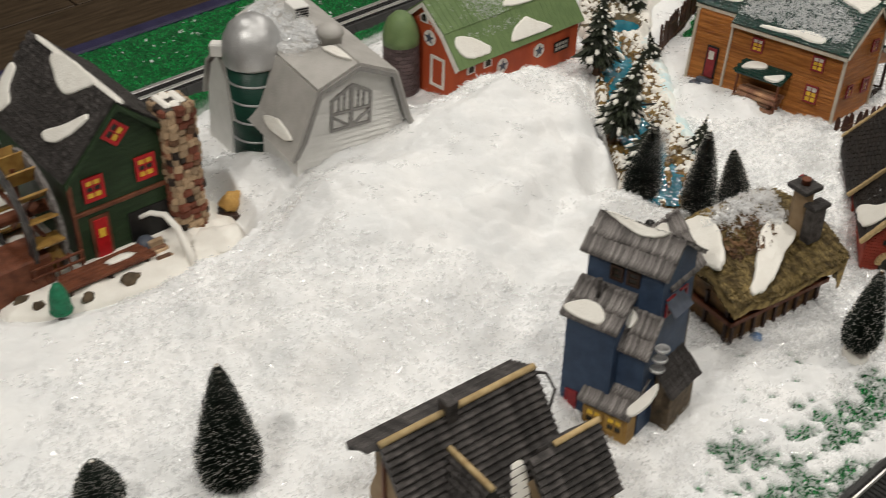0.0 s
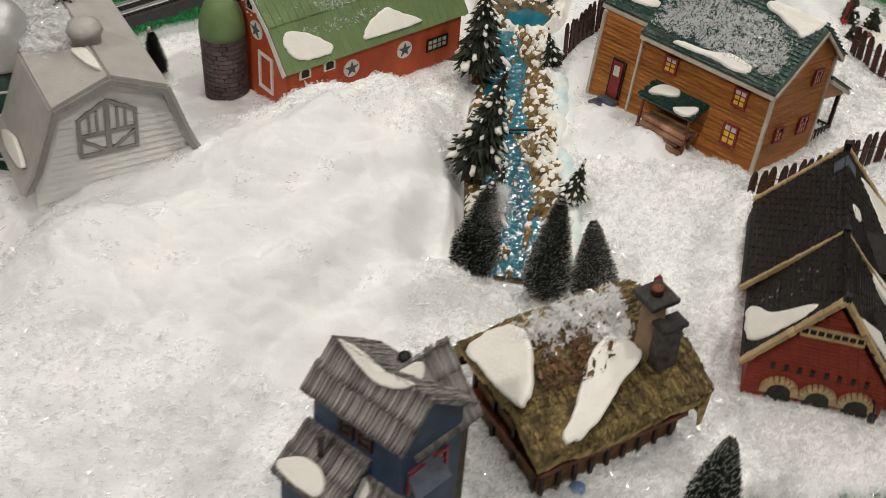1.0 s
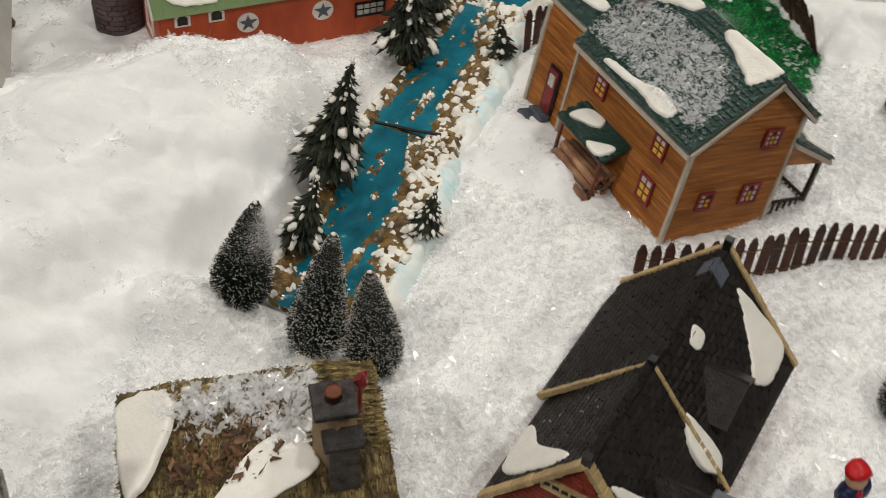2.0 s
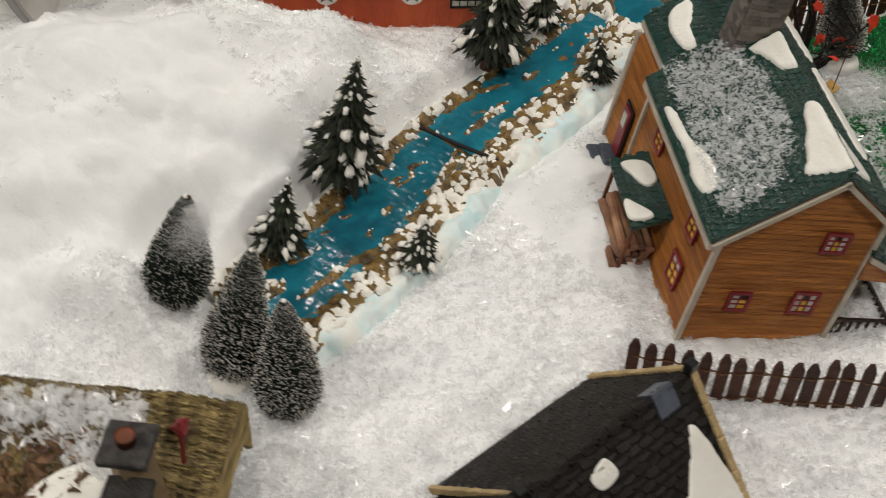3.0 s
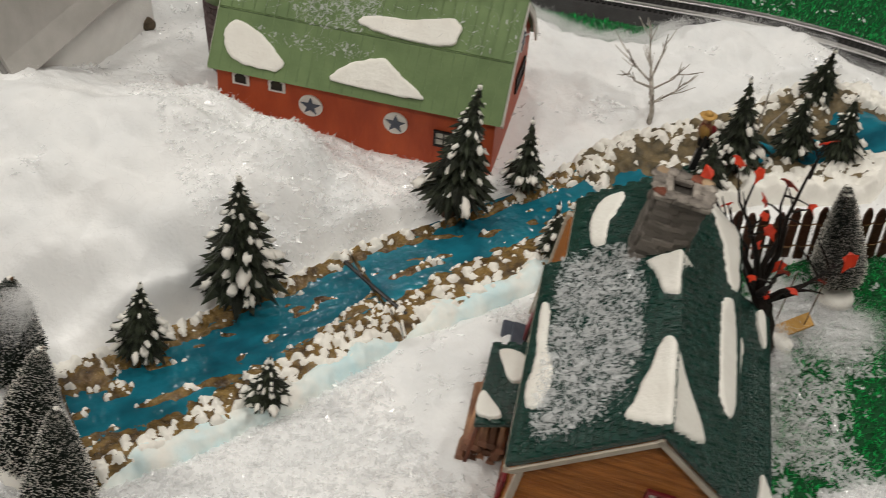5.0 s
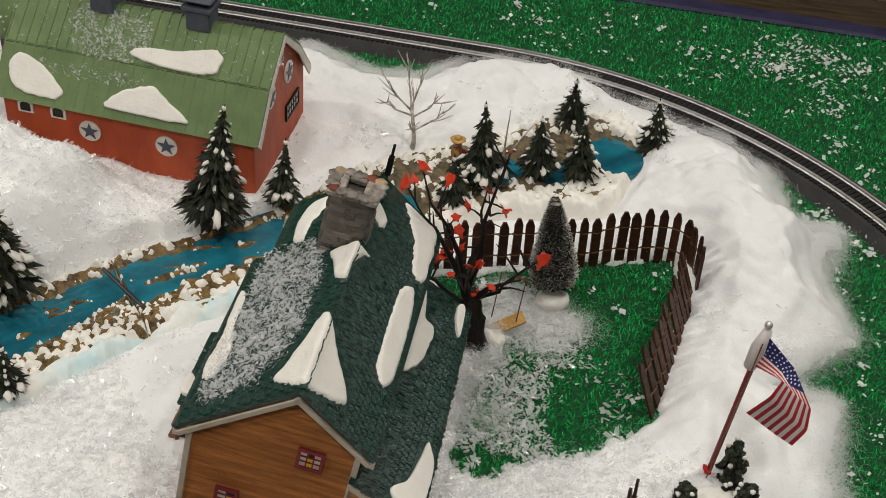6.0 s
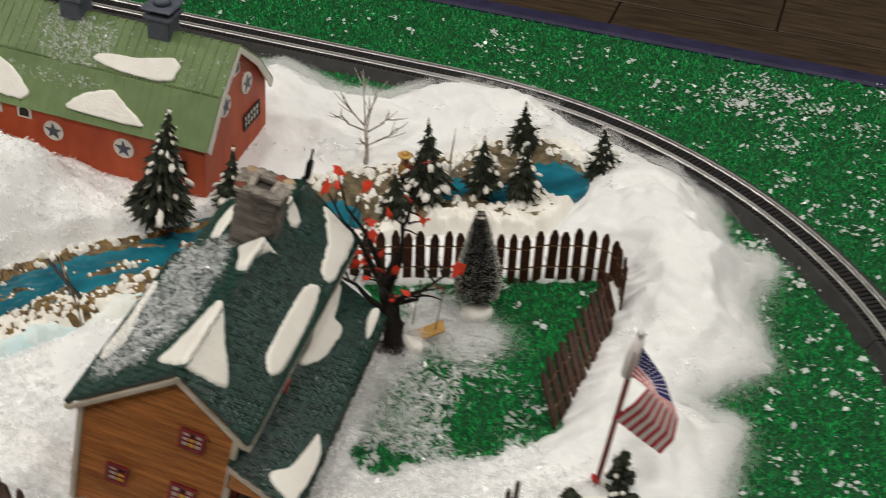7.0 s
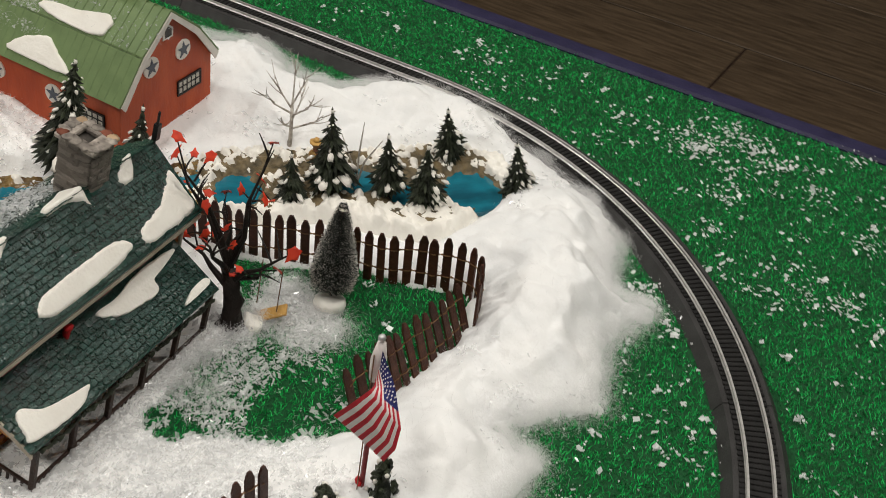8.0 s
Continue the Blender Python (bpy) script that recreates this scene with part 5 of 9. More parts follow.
for (yy, dx, dz, th) in ((0.0, 0.002, 0.003, 0.006), (ry2, 0.007, -0.0012, 0.003), (rl, 0.007, -0.0018, 0.004)):
    for side in (-1, 1):
        a, b = Vector((cx + side * (cx + dx), yy, rhe - 0.003)), Vector((cx, yy, rhp + dz))
        n = 15
        ang = math.atan2(b.z - a.z, b.x - a.x)
        for k in range(n):
            p = a.lerp(b, (k + 0.5) / n) + Vector((0, 0, 0.0035))
            piece("coping_brick", cope_mesh, rh, Matrix.Translation(p) @ Matrix.Rotation(-ang, 4, "Y") @ Matrix.Diagonal(((b - a).length / n * 0.95, th * rng.uniform(.92, 1.08), 0.0036 * rng.uniform(.85, 1.15), 1)))
    bm = bmesh.new()
    bm_box(bm, cx - 0.0025, cx + 0.0025, yy - 0.0025, yy + 0.0025, rhp + dz, rhp + dz + 0.009, bev=0.0004)
    part("finial", bm, BLACK, rh, "black finial block")
ff = pose(0, 0.003, 0, 90, 0, 0)
# bricks of the front gable
bm = bmesh.new()
bm_box(bm, -0.5, 0.5, -0.5, 0.5, -0.5, 0.5, bev=0.06)
brick_mesh = mesh_of("brick", bm, BRICK_RED)
z, k = -0.012, 0
while z < rhp - 0.012:
    s_ = max(0.0, (z - rhe + 0.004) / (rhp - rhe))
    lo, hi = 0.004 + s_ * (cx - 0.004), rW - 0.004 - s_ * (cx - 0.004)
    x = lo - (0.003 if k % 2 else 0)
    while x < hi:
        a, b = max(x, lo), min(x + 0.0064, hi)
        if b - a > 0.0012:
            piece("brick", brick_mesh, rh, Matrix.Translation(((a + b) / 2, 0.0028, z)) @ Matrix.Diagonal((b - a - 0.0004, 0.0016, 0.0029, 1)))
        x += 0.0064
    z += 0.0033
    k += 1
# Raised black blocks stand in for the shade inside small wall holes.
for k in range(8):
    x = cx - 0.031 + k * 0.0089
    bm = bmesh.new()
    bm_box(bm, x - 0.0014, x + 0.0014, 0.021, 0.0255, 0.0, 0.0026, ff)
    part("vent_hole", bm, BLACK, rh, "small black block standing in for a shaded wall hole")
bm = bmesh.new()
for z0, z1 in ((0.0565, 0.0581), (0.0635, 0.0651)):
    bm_box(bm, cx - 0.021, cx + 0.021, z0, z1, 0.0005, 0.003, ff)
for k in range(9):
    x = cx - 0.0205 + k * 0.0051
    bm_box(bm, x - 0.0006, x + 0.0006, 0.0581, 0.0635, 0.0005, 0.0026, ff)
part("sign_rail", bm, TAN, rh, "pale slatted rail under the gable")
# Black slab stands in for the shade behind the slatted rail.
bm = bmesh.new()
bm_box(bm, cx - 0.02, cx + 0.02, 0.058, 0.0638, 0.0, 0.0016, ff)
part("recess", bm, BLACK, rh)
for ax in (cx - 0.022, cx + 0.004, cx + 0.030):
    bm = bmesh.new()
    o = [(-0.009, -0.016), (0.009, -0.016), (0.009, 0.002), (0.0055, 0.0075), (0, 0.0095), (-0.0055, 0.0075), (-0.009, 0.002)]
    bm_prism(bm, [(x, z) for x, z in o], "z", 0, 0.0022, ff @ pose(ax, 0, 0))
    part("arch_door", bm, PANE_K, rh, "dark arched doorway")
    for k in range(11):
        w = math.pi * k / 10
        p = Vector((ax + 0.0105 * math.cos(w), 0.0008, 0.001 + 0.0105 * math.sin(w)))
        piece("coping_brick", cope_mesh, rh, Matrix.Translation(p) @ Matrix.Rotation(-w, 4, "Y") @ Matrix.Diagonal((0.0052, 0.005, 0.0031, 1)))
bm = bmesh.new()
bm_tube(bm, [(rW - 0.012, 0.0, 0.012), (rW - 0.012, -0.008, 0.016), (rW - 0.012, -0.013, 0.012)], 0.0008, 6)
bm_lathe(bm, [(0.0005, 0.0125), (0.0028, 0.011), (0.0028, 0.0055), (0.001, 0.0045)], 8, (rW - 0.012, -0.013))
part("lantern", bm, BLACK, rh, "black wall lantern on a bracket")
bm = bmesh.new()
k_ = (rhp - 0.003 - rhe) / (cx + 0.005)
zr_ = rhp - 0.003
bm_prism(bm, [(cx - 0.0075, zr_ - 0.0075 * k_ + 0.001), (cx - 0.0075, zr_ - 0.0075 * k_ + 0.0066), (cx, zr_ + 0.0072), (cx + 0.0080, zr_ - 0.0080 * k_ + 0.0066), (cx + 0.0080, zr_ - 0.0080 * k_ + 0.001), (cx, zr_ - 0.002)], "y", 0.1525, 0.1645)
part("ridge_vent", bm, BLUEGREY, rh, "blue-grey vent saddled on the ridge")
# right-hand wing and dormer
bm = bmesh.new()
bm_prism(bm, [(0.012, -0.022), (0.062, -0.022), (0.062, 0.022), (0.037, 0.052), (0.012, 0.022)], "x", rW - 0.03, rW + 0.028)
part("wing_wall", bm, BRICK_RED, rh)
for y0, y1 in ((0.006, 0.037), (0.068, 0.037)):
    bm = bmesh.new()
    a = [(rW - 0.035, y0, 0.018), (rW + 0.034, y0, 0.018), (rW + 0.034, y1, 0.056), (rW - 0.035, y1, 0.056)]
    if y0 > y1:
        a = [a[1], a[0], a[3], a[2]]
    bm_slab(bm, *a, -0.003)
    part("wing_roof", bm, SHINGLE_K, rh)
    fr = roof_frame((a[0][0], a[0][1], a[0][2] + 0.003), Vector(a[1]) - Vector(a[0]), Vector(a[3]) - Vector(a[0]))
    tiled(rh, "slate", fr, 0.069, 0.049, 0.0068, 0.0052, SHINGLE_K, 60, 0.0011, seed=41 + int(y0 * 100))
    if y0 < y1:
        frW = fr
bm = bmesh.new()
bm_box(bm, rW + 0.004, rW + 0.018, 0.031, 0.043, 0.05, 0.064, bev=0.0008)
part("roof_box", bm, BLUEGREY, rh, "blue-grey box on the wing roof")
bm = bmesh.new()
bm_prism(bm, [(0.095, 0.0), (0.125, 0.0), (0.125, 0.05), (0.11, 0.062), (0.095, 0.05)], "x", rW - 0.035, rW - 0.010)
part("dormer", bm, BRICK_RED, rh, "red dormer")
for y0, y1 in ((0.090, 0.11), (0.130, 0.11)):
    bm = bmesh.new()
    a = [(rW - 0.040, y0, 0.048), (rW - 0.006, y0, 0.048), (rW - 0.006, y1, 0.066), (rW - 0.040, y1, 0.066)]
    if y0 > y1:
        a = [a[1], a[0], a[3], a[2]]
    bm_slab(bm, *a, -0.002)
    part("dormer_roof", bm, SHINGLE_K, rh)
frRL1 = roof_frame((-0.0, ry2, rhe + 0.001), (0, -1, 0), (cx, 0, rhp - rhe))
frRR1 = roof_frame((rW, 0.0, rhe + 0.001), (0, 1, 0), (-cx, 0, rhp - rhe))
frRR2 = roof_frame((rW + 0.005, ry2, rhe + 0.001), (0, 1, 0), (-cx - 0.005, 0, rhp - 0.003 - rhe))

# ---- thatched cottage ----
TH = pose(0.3855, 0.8608, 0.010, 0, 0, 38.0)
th = thing("thatched_cottage", TH, "timbered cottage with a thick olive-brown thatched roof", "house")
tL, tW = 0.126, 0.108
bm = bmesh.new()
bm_box(bm, 0.008, tL - 0.008, 0.008, tW - 0.02, -0.02, 0.045)
part("wall", bm, TIMBER, th, "dark timbered wall")
for k in range(9):
    x = 0.010 + k * (tL - 0.024) / 8
    bm = bmesh.new()
    bm_box(bm, x - 0.0016, x + 0.0016, 0.0055, 0.009, -0.012, 0.036, bev=0.0004)
    part("timber", bm, DARKWOOD, th)
for k in range(5):
    y = 0.012 + k * 0.025
    bm = bmesh.new()
    bm_box(bm, 0.0055, 0.009, y - 0.0016, y + 0.0016, -0.012, 0.036, bev=0.0004)
    part("timber", bm, DARKWOOD, th)
bm = bmesh.new()
bm_box(bm, 0.003, tL - 0.004, 0.003, 0.008, 0.018, 0.023, bev=0.0006)
bm_box(bm, 0.003, 0.008, 0.003, tW - 0.02, 0.018, 0.023, bev=0.0006)
part("beam", bm, BROWN, th, "brown timber beam")
# thatch: a thick soft hipped form with combed relief
NU, NV = 64, 60


def thatch_top(u, v):
    """Height of the thatch over the plan, u and v from 0 to 1."""
    dv = min(v / 0.74, (1 - v) / 0.26)
    du = min(u / 0.28 * 0.6 + 0.4, (1 - u) / 0.62 * 0.58 + 0.42)
    k = min(dv, du, 1.0)
    z = 0.046 + 0.042 * (k ** 0.9)
    z -= 0.004 * math.exp(-((u - 0.5) / 0.2) ** 2) * (1 if v < 0.3 else 0)
    z += 0.0035 * noise.noise(Vector((u * 7, v * 7, 1.3))) + 0.0012 * math.sin(u * 190 + 3 * noise.noise(Vector((u * 20, v * 5, 0)))) * (0.6 + 0.4 * noise.noise(Vector((u * 9, v * 9, 4))))
    z += 0.0011 * math.sin(v * 150 + 5 * noise.noise(Vector((u * 5, v * 20, 2))))
    return z


verts, faces = [], []
for j in range(NV + 1):
    for i in range(NU + 1):
        u, v = i / NU, j / NV
        verts.append((-0.004 + u * (tL + 0.008), -0.005 + v * tW, thatch_top(u, v)))
for j in range(NV):
    for i in range(NU):
        a = j * (NU + 1) + i
        faces.append((a, a + 1, a + NU + 2, a + NU + 1))
edge = [i for i in range(NU + 1)] + [j * (NU + 1) + NU for j in range(1, NV + 1)] + [NV * (NU + 1) + i for i in range(NU - 1, -1, -1)] + [j * (NU + 1) for j in range(NV - 1, 0, -1)]
low = len(verts)
for e in edge:
    x, y, z = verts[e]
    right = x > tL - 0.002
    verts.append((x - 0.001 if right else x * 0.97 + 0.002, y * 0.97 + 0.002, z - (0.034 if right else 0.012)))
for i in range(len(edge)):
    j = (i + 1) % len(edge)
    faces.append((edge[j], edge[i], low + i, low + j))
faces.append(tuple(low + i for i in range(len(edge))))
ob = new("thatch", big_mesh("thatch", verts, faces, THATCH, True))
ob.parent = th
tagged(ob, "olive-brown combed thatch")
# straw ends over the thatch
rng = random.Random(77)
verts, faces = [], []
for k in range(21000):
    u, v = rng.random(), rng.random()
    run_ = [(v / 0.74, Vector((0, -1, 0))), ((1 - v) / 0.26, Vector((0, 1, 0))), (u / 0.28 * 0.6 + 0.4, Vector((-1, 0, 0))), ((1 - u) / 0.62 * 0.58 + 0.42, Vector((1, 0, 0)))]
    q = min(run_, key=lambda c: c[0])[1]
    wave = 1.4 * noise.noise(Vector(((u if q.y else v) * 4, 0, 2)))
    row_ = 0.033
    if q.y:
        v = min(max((math.floor(v / row_ + wave) + rng.uniform(0, .4) - wave) * row_, 0), 1)
    else:
        u = min(max((math.floor(u / row_ + wave) + rng.uniform(0, .4) - wave) * row_, 0), 1)
    p = Vector((-0.004 + u * (tL + 0.008), -0.005 + v * tW, thatch_top(u, v) + rng.uniform(0.0004, 0.0010)))
    u2, v2 = min(max(u + q.x * 0.05, 0), 1), min(max(v + q.y * 0.05, 0), 1)
    d = Vector((-0.004 + u2 * (tL + 0.008), -0.005 + v2 * tW, thatch_top(u2, v2))) - p
    if d.length < 1e-5:
        continue
    d = d.normalized() * rng.uniform(0.0030, 0.0052) + Vector((rng.uniform(-1, 1), rng.uniform(-1, 1), 0.5)) * 0.0007
    w = d.cross(Vector((0, 0, 1))).normalized() * 0.00045
    b = len(verts)
    verts += [tuple(p - w), tuple(p + w), tuple(p + d + w * .7 + Vector((0, 0, 0.0008))), tuple(p + d - w * .7 + Vector((0, 0, 0.0008)))]
    faces.append((b, b + 1, b + 2, b + 3))
ob = new("straw", big_mesh("straw", verts, faces, THATCH))
ob.parent = th
tagged(ob, kind="stuff")
bm = bmesh.new()
bm_lathe(bm, [(0.0125, 0.055), (0.0115, 0.075), (0.0105, 0.106)], 4, (0.1025, 0.034))
chim = part("chimney", bm, STUCCO, th, "square tan chimney")
bm = bmesh.new()
bm_box(bm, 0.0915, 0.1135, 0.023, 0.045, 0.106, 0.1105, bev=0.0008)
part("cap", bm, SHAKE_D, chim, "dark slate chimney cap")
bm = bmesh.new()
bm_box(bm, 0.0945, 0.115, 0.013, 0.026, 0.094, 0.098, bev=0.0008)
bm_box(bm, 0.097, 0.112, 0.015, 0.025, 0.06, 0.094)
part("shoulder", bm, SHAKE_D, chim, "dark slate chimney shoulder")
bm = bmesh.new()
bm_lathe(bm, [(0.0042, 0.1105), (0.0038, 0.1145), (0.0046, 0.1155), (0.003, 0.1155)], 12, (0.1025, 0.034))
part("pot", bm, BROWN, chim, "red clay chimney pot", smooth=True)
bm = bmesh.new()
bm_blob(bm, (0.1185, 0.052, 0.098), (0.0036, 0.0032, 0.0065), 0.4, 2, 5)
bm_tube(bm, [(0.117, 0.050, 0.075), (0.1185, 0.052, 0.098)], 0.0012, 6)
part("bird", bm, REDTRIM, chim, "small dark red ornament on the chimney")
frT = roof_frame((-0.004, -0.005, 0.048), (1, 0, 0), (0, 0.74 * tW, 0.042))
frTL = roof_frame((-0.004, tW - 0.005, 0.064), (0, -1, 0), (0.28 * tL, 0, 0.024))

# ---- tall blue house with stepped shake roofs ----
BH = pose(0.2577, 0.8002, 0.0208, -6.23, -2.87, -32.7)
bh = thing("blue_house", BH, "narrow slate-blue house with stepped weathered shake roofs", "house")
vW, vD, vh, vr, vy = 0.0652, 0.05, 0.1224, 0.1454, 0.0173
bm = bmesh.new()
bm_prism(bm, [(0, -0.03), (vD, -0.03), (vD, vh), (vy, vr - 0.004), (0, vh)], "x", 0.0, vW)
part("wall", bm, BLUE, bh)


def shake_roof(parent, a, b, c, d, singles, seed, thick=0.0025, mt=None):
    """A slab of roof with courses of split shakes; a b is the eave."""
    mt = mt or SHAKE_G
    a, b, c, d = (Vector(p) for p in (a, b, c, d))
    bm = bmesh.new()
    n = (b - a).cross(d - a)
    bm_slab(bm, a, b, c, d, thick if n.z > 0 else -thick)
    part("roof", bm, mt, parent, "weathered shake roof")
    fr = roof_frame(a, b - a, d - a)
    tiled(parent, "shake", fr, (b - a).length, (d - a).length, 0.0024, 0.0150, mt, singles, 0.0010, 0.16, seed=seed, wob=1.8)
    return fr


frBH = shake_roof(bh, (-0.004, -0.006, vh - 0.003), (vW + 0.005, -0.006, vh - 0.003), (vW + 0.005, vy, vr), (-0.004, vy, vr), 120, 51)
shake_roof(bh, (vW + 0.005, vD + 0.006, vh - 0.003), (-0.004, vD + 0.006, vh - 0.003), (-0.004, vy, vr), (vW + 0.005, vy, vr), 20, 52)
# rear gable
bm = bmesh.new()
bm_prism(bm, [(0.016, -0.03), (vW - 0.004, -0.03), (vW - 0.004, vh - 0.018), (0.038, vr - 0.010), (0.016, vh - 0.018)], "y", 0.02, 0.062)
part("rear_wall", bm, STONE_B, bh, "brown stone rear wall")
frBHr = shake_roof(bh, (vW + 0.002, 0.012, vh - 0.020), (vW + 0.002, 0.066, vh - 0.020), (0.038, 0.066, vr - 0.006), (0.038, 0.012, vr - 0.006), 80, 53)
shake_roof(bh, (0.010, 0.066, vh - 0.020), (0.010, 0.012, vh - 0.020), (0.038, 0.012, vr - 0.006), (0.038, 0.066, vr - 0.006), 40, 54)
# middle tiers
bm = bmesh.new()
bm_prism(bm, [(-0.0245, -0.03), (0.002, -0.03), (0.002, 0.0955), (-0.0245, 0.0755)], "x", 0.0, 0.0425)
part("left_bay", bm, BLUE, bh)
frM1 = shake_roof(bh, (-0.004, -0.0284, 0.0735), (0.0450, -0.0284, 0.0735), (0.0450, 0.0, 0.0975), (-0.004, 0.0, 0.0975), 120, 55)
bm = bmesh.new()
bm_prism(bm, [(-0.0160, -0.03), (0.002, -0.03), (0.002, 0.083), (-0.0160, 0.0590)], "x", 0.034, vW)
part("right_bay", bm, BLUE, bh)
frM2 = shake_roof(bh, (0.0375, -0.0193, 0.0560), (vW + 0.003, -0.0193, 0.0560), (vW + 0.003, 0.0, 0.0855), (0.0375, 0.0, 0.0855), 90, 56)
bm = bmesh.new()
bm_prism(bm, [(-0.0295, -0.03), (0.0, -0.03), (0.0, 0.034), (-0.0295, 0.0095)], "x", 0.0245, 0.0640)
part("shop_wall", bm, OCHRE, bh, "ochre shop front")
frM3 = shake_roof(bh, (0.0217, -0.0340, 0.0085), (0.0665, -0.0340, 0.0085), (0.0665, -0.006, 0.0330), (0.0217, -0.006, 0.0330), 120, 57)
for x in (0.0345, 0.0530):
    window(bh, wall_frame(x, -0.0292, -0.0035, -90), 0.012, 0.011, 2, 2, OCHRE, panes=(2, 0, 1), bar=0.0014)
# right-hand lean-to
bm = bmesh.new()
bm_prism(bm, [(vW, -0.03), (vW + 0.015, -0.03), (vW + 0.015, 0.020), (vW, 0.036)], "y", 0.006, 0.045)
part("side_wall", bm, STONE_B, bh, "brown stone side wall")
shake_roof(bh, (vW + 0.019, 0.002, 0.017), (vW + 0.019, 0.049, 0.017), (vW - 0.002, 0.049, 0.040), (vW - 0.002, 0.002, 0.040), 80, 58, mt=SHAKE_D)
for x in (0.026, 0.040):
    window(bh, wall_frame(x, -0.0004, 0.109, -90), 0.007, 0.008, 1, 2, DARKWOOD, panes=(2, 1))
for y in (0.012, 0.032):
    window(bh, wall_frame(vW + 0.0004, y, 0.09, 0), 0.008, 0.011, 2, 2, REDTRIM, panes=(2, 1))
bm = bmesh.new()
bm_box(bm, 0.005, 0.016, -0.0262, -0.0240, -0.028, 0.008, bev=0.0004)
part("door", bm, REDTRIM, bh, "dark red door")
bm = bmesh.new()
bm_slab(bm, (vW, 0.006, 0.098), (vW + 0.012, 0.002, 0.088), (vW + 0.012, 0.03, 0.088), (vW, 0.03, 0.098), 0.0016)
part("awning", bm, BLUEGREY, bh, "small blue-grey awning")
bm = bmesh.new()
bm_tube(bm, [(0.018, -0.012, 0.09), (0.018, -0.012, 0.103)], 0.0016, 8)
bm_tube(bm, [(0.018, -0.012, 0.103), (0.018, -0.012, 0.106)], 0.0024, 8)
part("stovepipe", bm, SHAKE_D, bh, "dark stove pipe")
bm = bmesh.new()
for k in range(3):
    bm_lathe(bm, [(0.0052, 0.062 - k * 0.008), (0.0060, 0.0635 - k * 0.008), (0.0052, 0.065 - k * 0.008), (0.0044, 0.0635 - k * 0.008), (0.0052, 0.062 - k * 0.008)], 16, (vW + 0.008, -0.006 - k * 0.002))
part("horn_sign", bm, SILVER, bh, "stack of silver rings hung as a sign", smooth=True)
bm = bmesh.new()
bm_lathe(bm, [(0.0, 0.1355), (0.0035, 0.1345), (0.0045, 0.131), (0.003, 0.128), (0.003, 0.110)], 12, (0.026, 0.044))
part("pipe_cap", bm, BLACK, bh, "black chimney cowl", smooth=True)

# ---- foreground house with ribbed dark roof ----
FH = pose(0.128, 0.618, 0.0, 0, 0, 41.2)
fh = thing("stone_house", FH, "tan stone house with a ribbed dark grey roof", "house")
fl, fz, fe, fw = 0.120, 0.118, 0.05, 0.058
bm = bmesh.new()
bm_prism(bm, [(-fw + 0.006, 0), (0.021, 0), (0.021, 0.104), (0, fz - 0.004), (-fw + 0.006, fe)], "x", 0.004, fl - 0.004)
part("wall", bm, STUCCO, fh, "tan stone and timber wall")


def ribbed(parent, a, b, c, d, seed):
    """Roof slab with long dark ribs parallel to the eave."""
    a, b, c, d = (Vector(p) for p in (a, b, c, d))
    bm = bmesh.new()
    n = (b - a).cross(d - a)
    bm_slab(bm, a, b, c, d, 0.003 if n.z > 0 else -0.003)
    part("roof", bm, SHAKE_D, parent, "ribbed dark grey roof")
    fr = roof_frame(a, b - a, d - a)
    if fr.to_3x3().col[2].z < 0:
        fr = roof_frame(b, a - b, d - a)
    w, h = (b - a).length, (d - a).length
    rows = int(h / 0.0050)
    rng = random.Random(seed)
    bm = bmesh.new()
    n = 10
    for i in range(n):
        bm_prism(bm, [(0, 0), (0.0058, 0.0), (0.0011, 0.0032), (0.0001, 0.0028)], "x", w * i / n, w * (i + 1) / n - 0.0002)
    me = mesh_of("shingle_course", bm, SHAKE_D)
    for r in range(rows):
        piece("shingle_course", me, parent, fr @ pose(0, r * h / rows, 0.0, rng.uniform(-1, 1), 0, rng.uniform(-.3, .3)))
    return fr


frF = ribbed(fh, (-0.006, -fw, fe - 0.01), (fl + 0.004, -fw, fe - 0.01), (fl + 0.004, 0, fz), (-0.006, 0, fz), 61)
ribbed(fh, (fl + 0.004, 0.024, 0.106), (-0.016, 0.024, 0.106), (-0.006, 0, fz), (fl + 0.004, 0, fz), 62)
bm = bmesh.new()
bm_tube(bm, [(-0.006, 0, fz + 0.002), (0.045, 0, fz + 0.002)], 0.0026, 8)
bm_tube(bm, [(0.056, 0, fz + 0.002), (fl + 0.004, 0, fz + 0.002)], 0.0026, 8)
part("ridge_roll", bm, TAN, fh, "cream ridge roll", smooth=True)
bm = bmesh.new()
bm_box(bm, 0.045, 0.054, -0.006, 0.006, fz - 0.006, fz + 0.012, bev=0.0008)
part("chimney", bm, SHAKE_D, fh, "dark stub chimney")
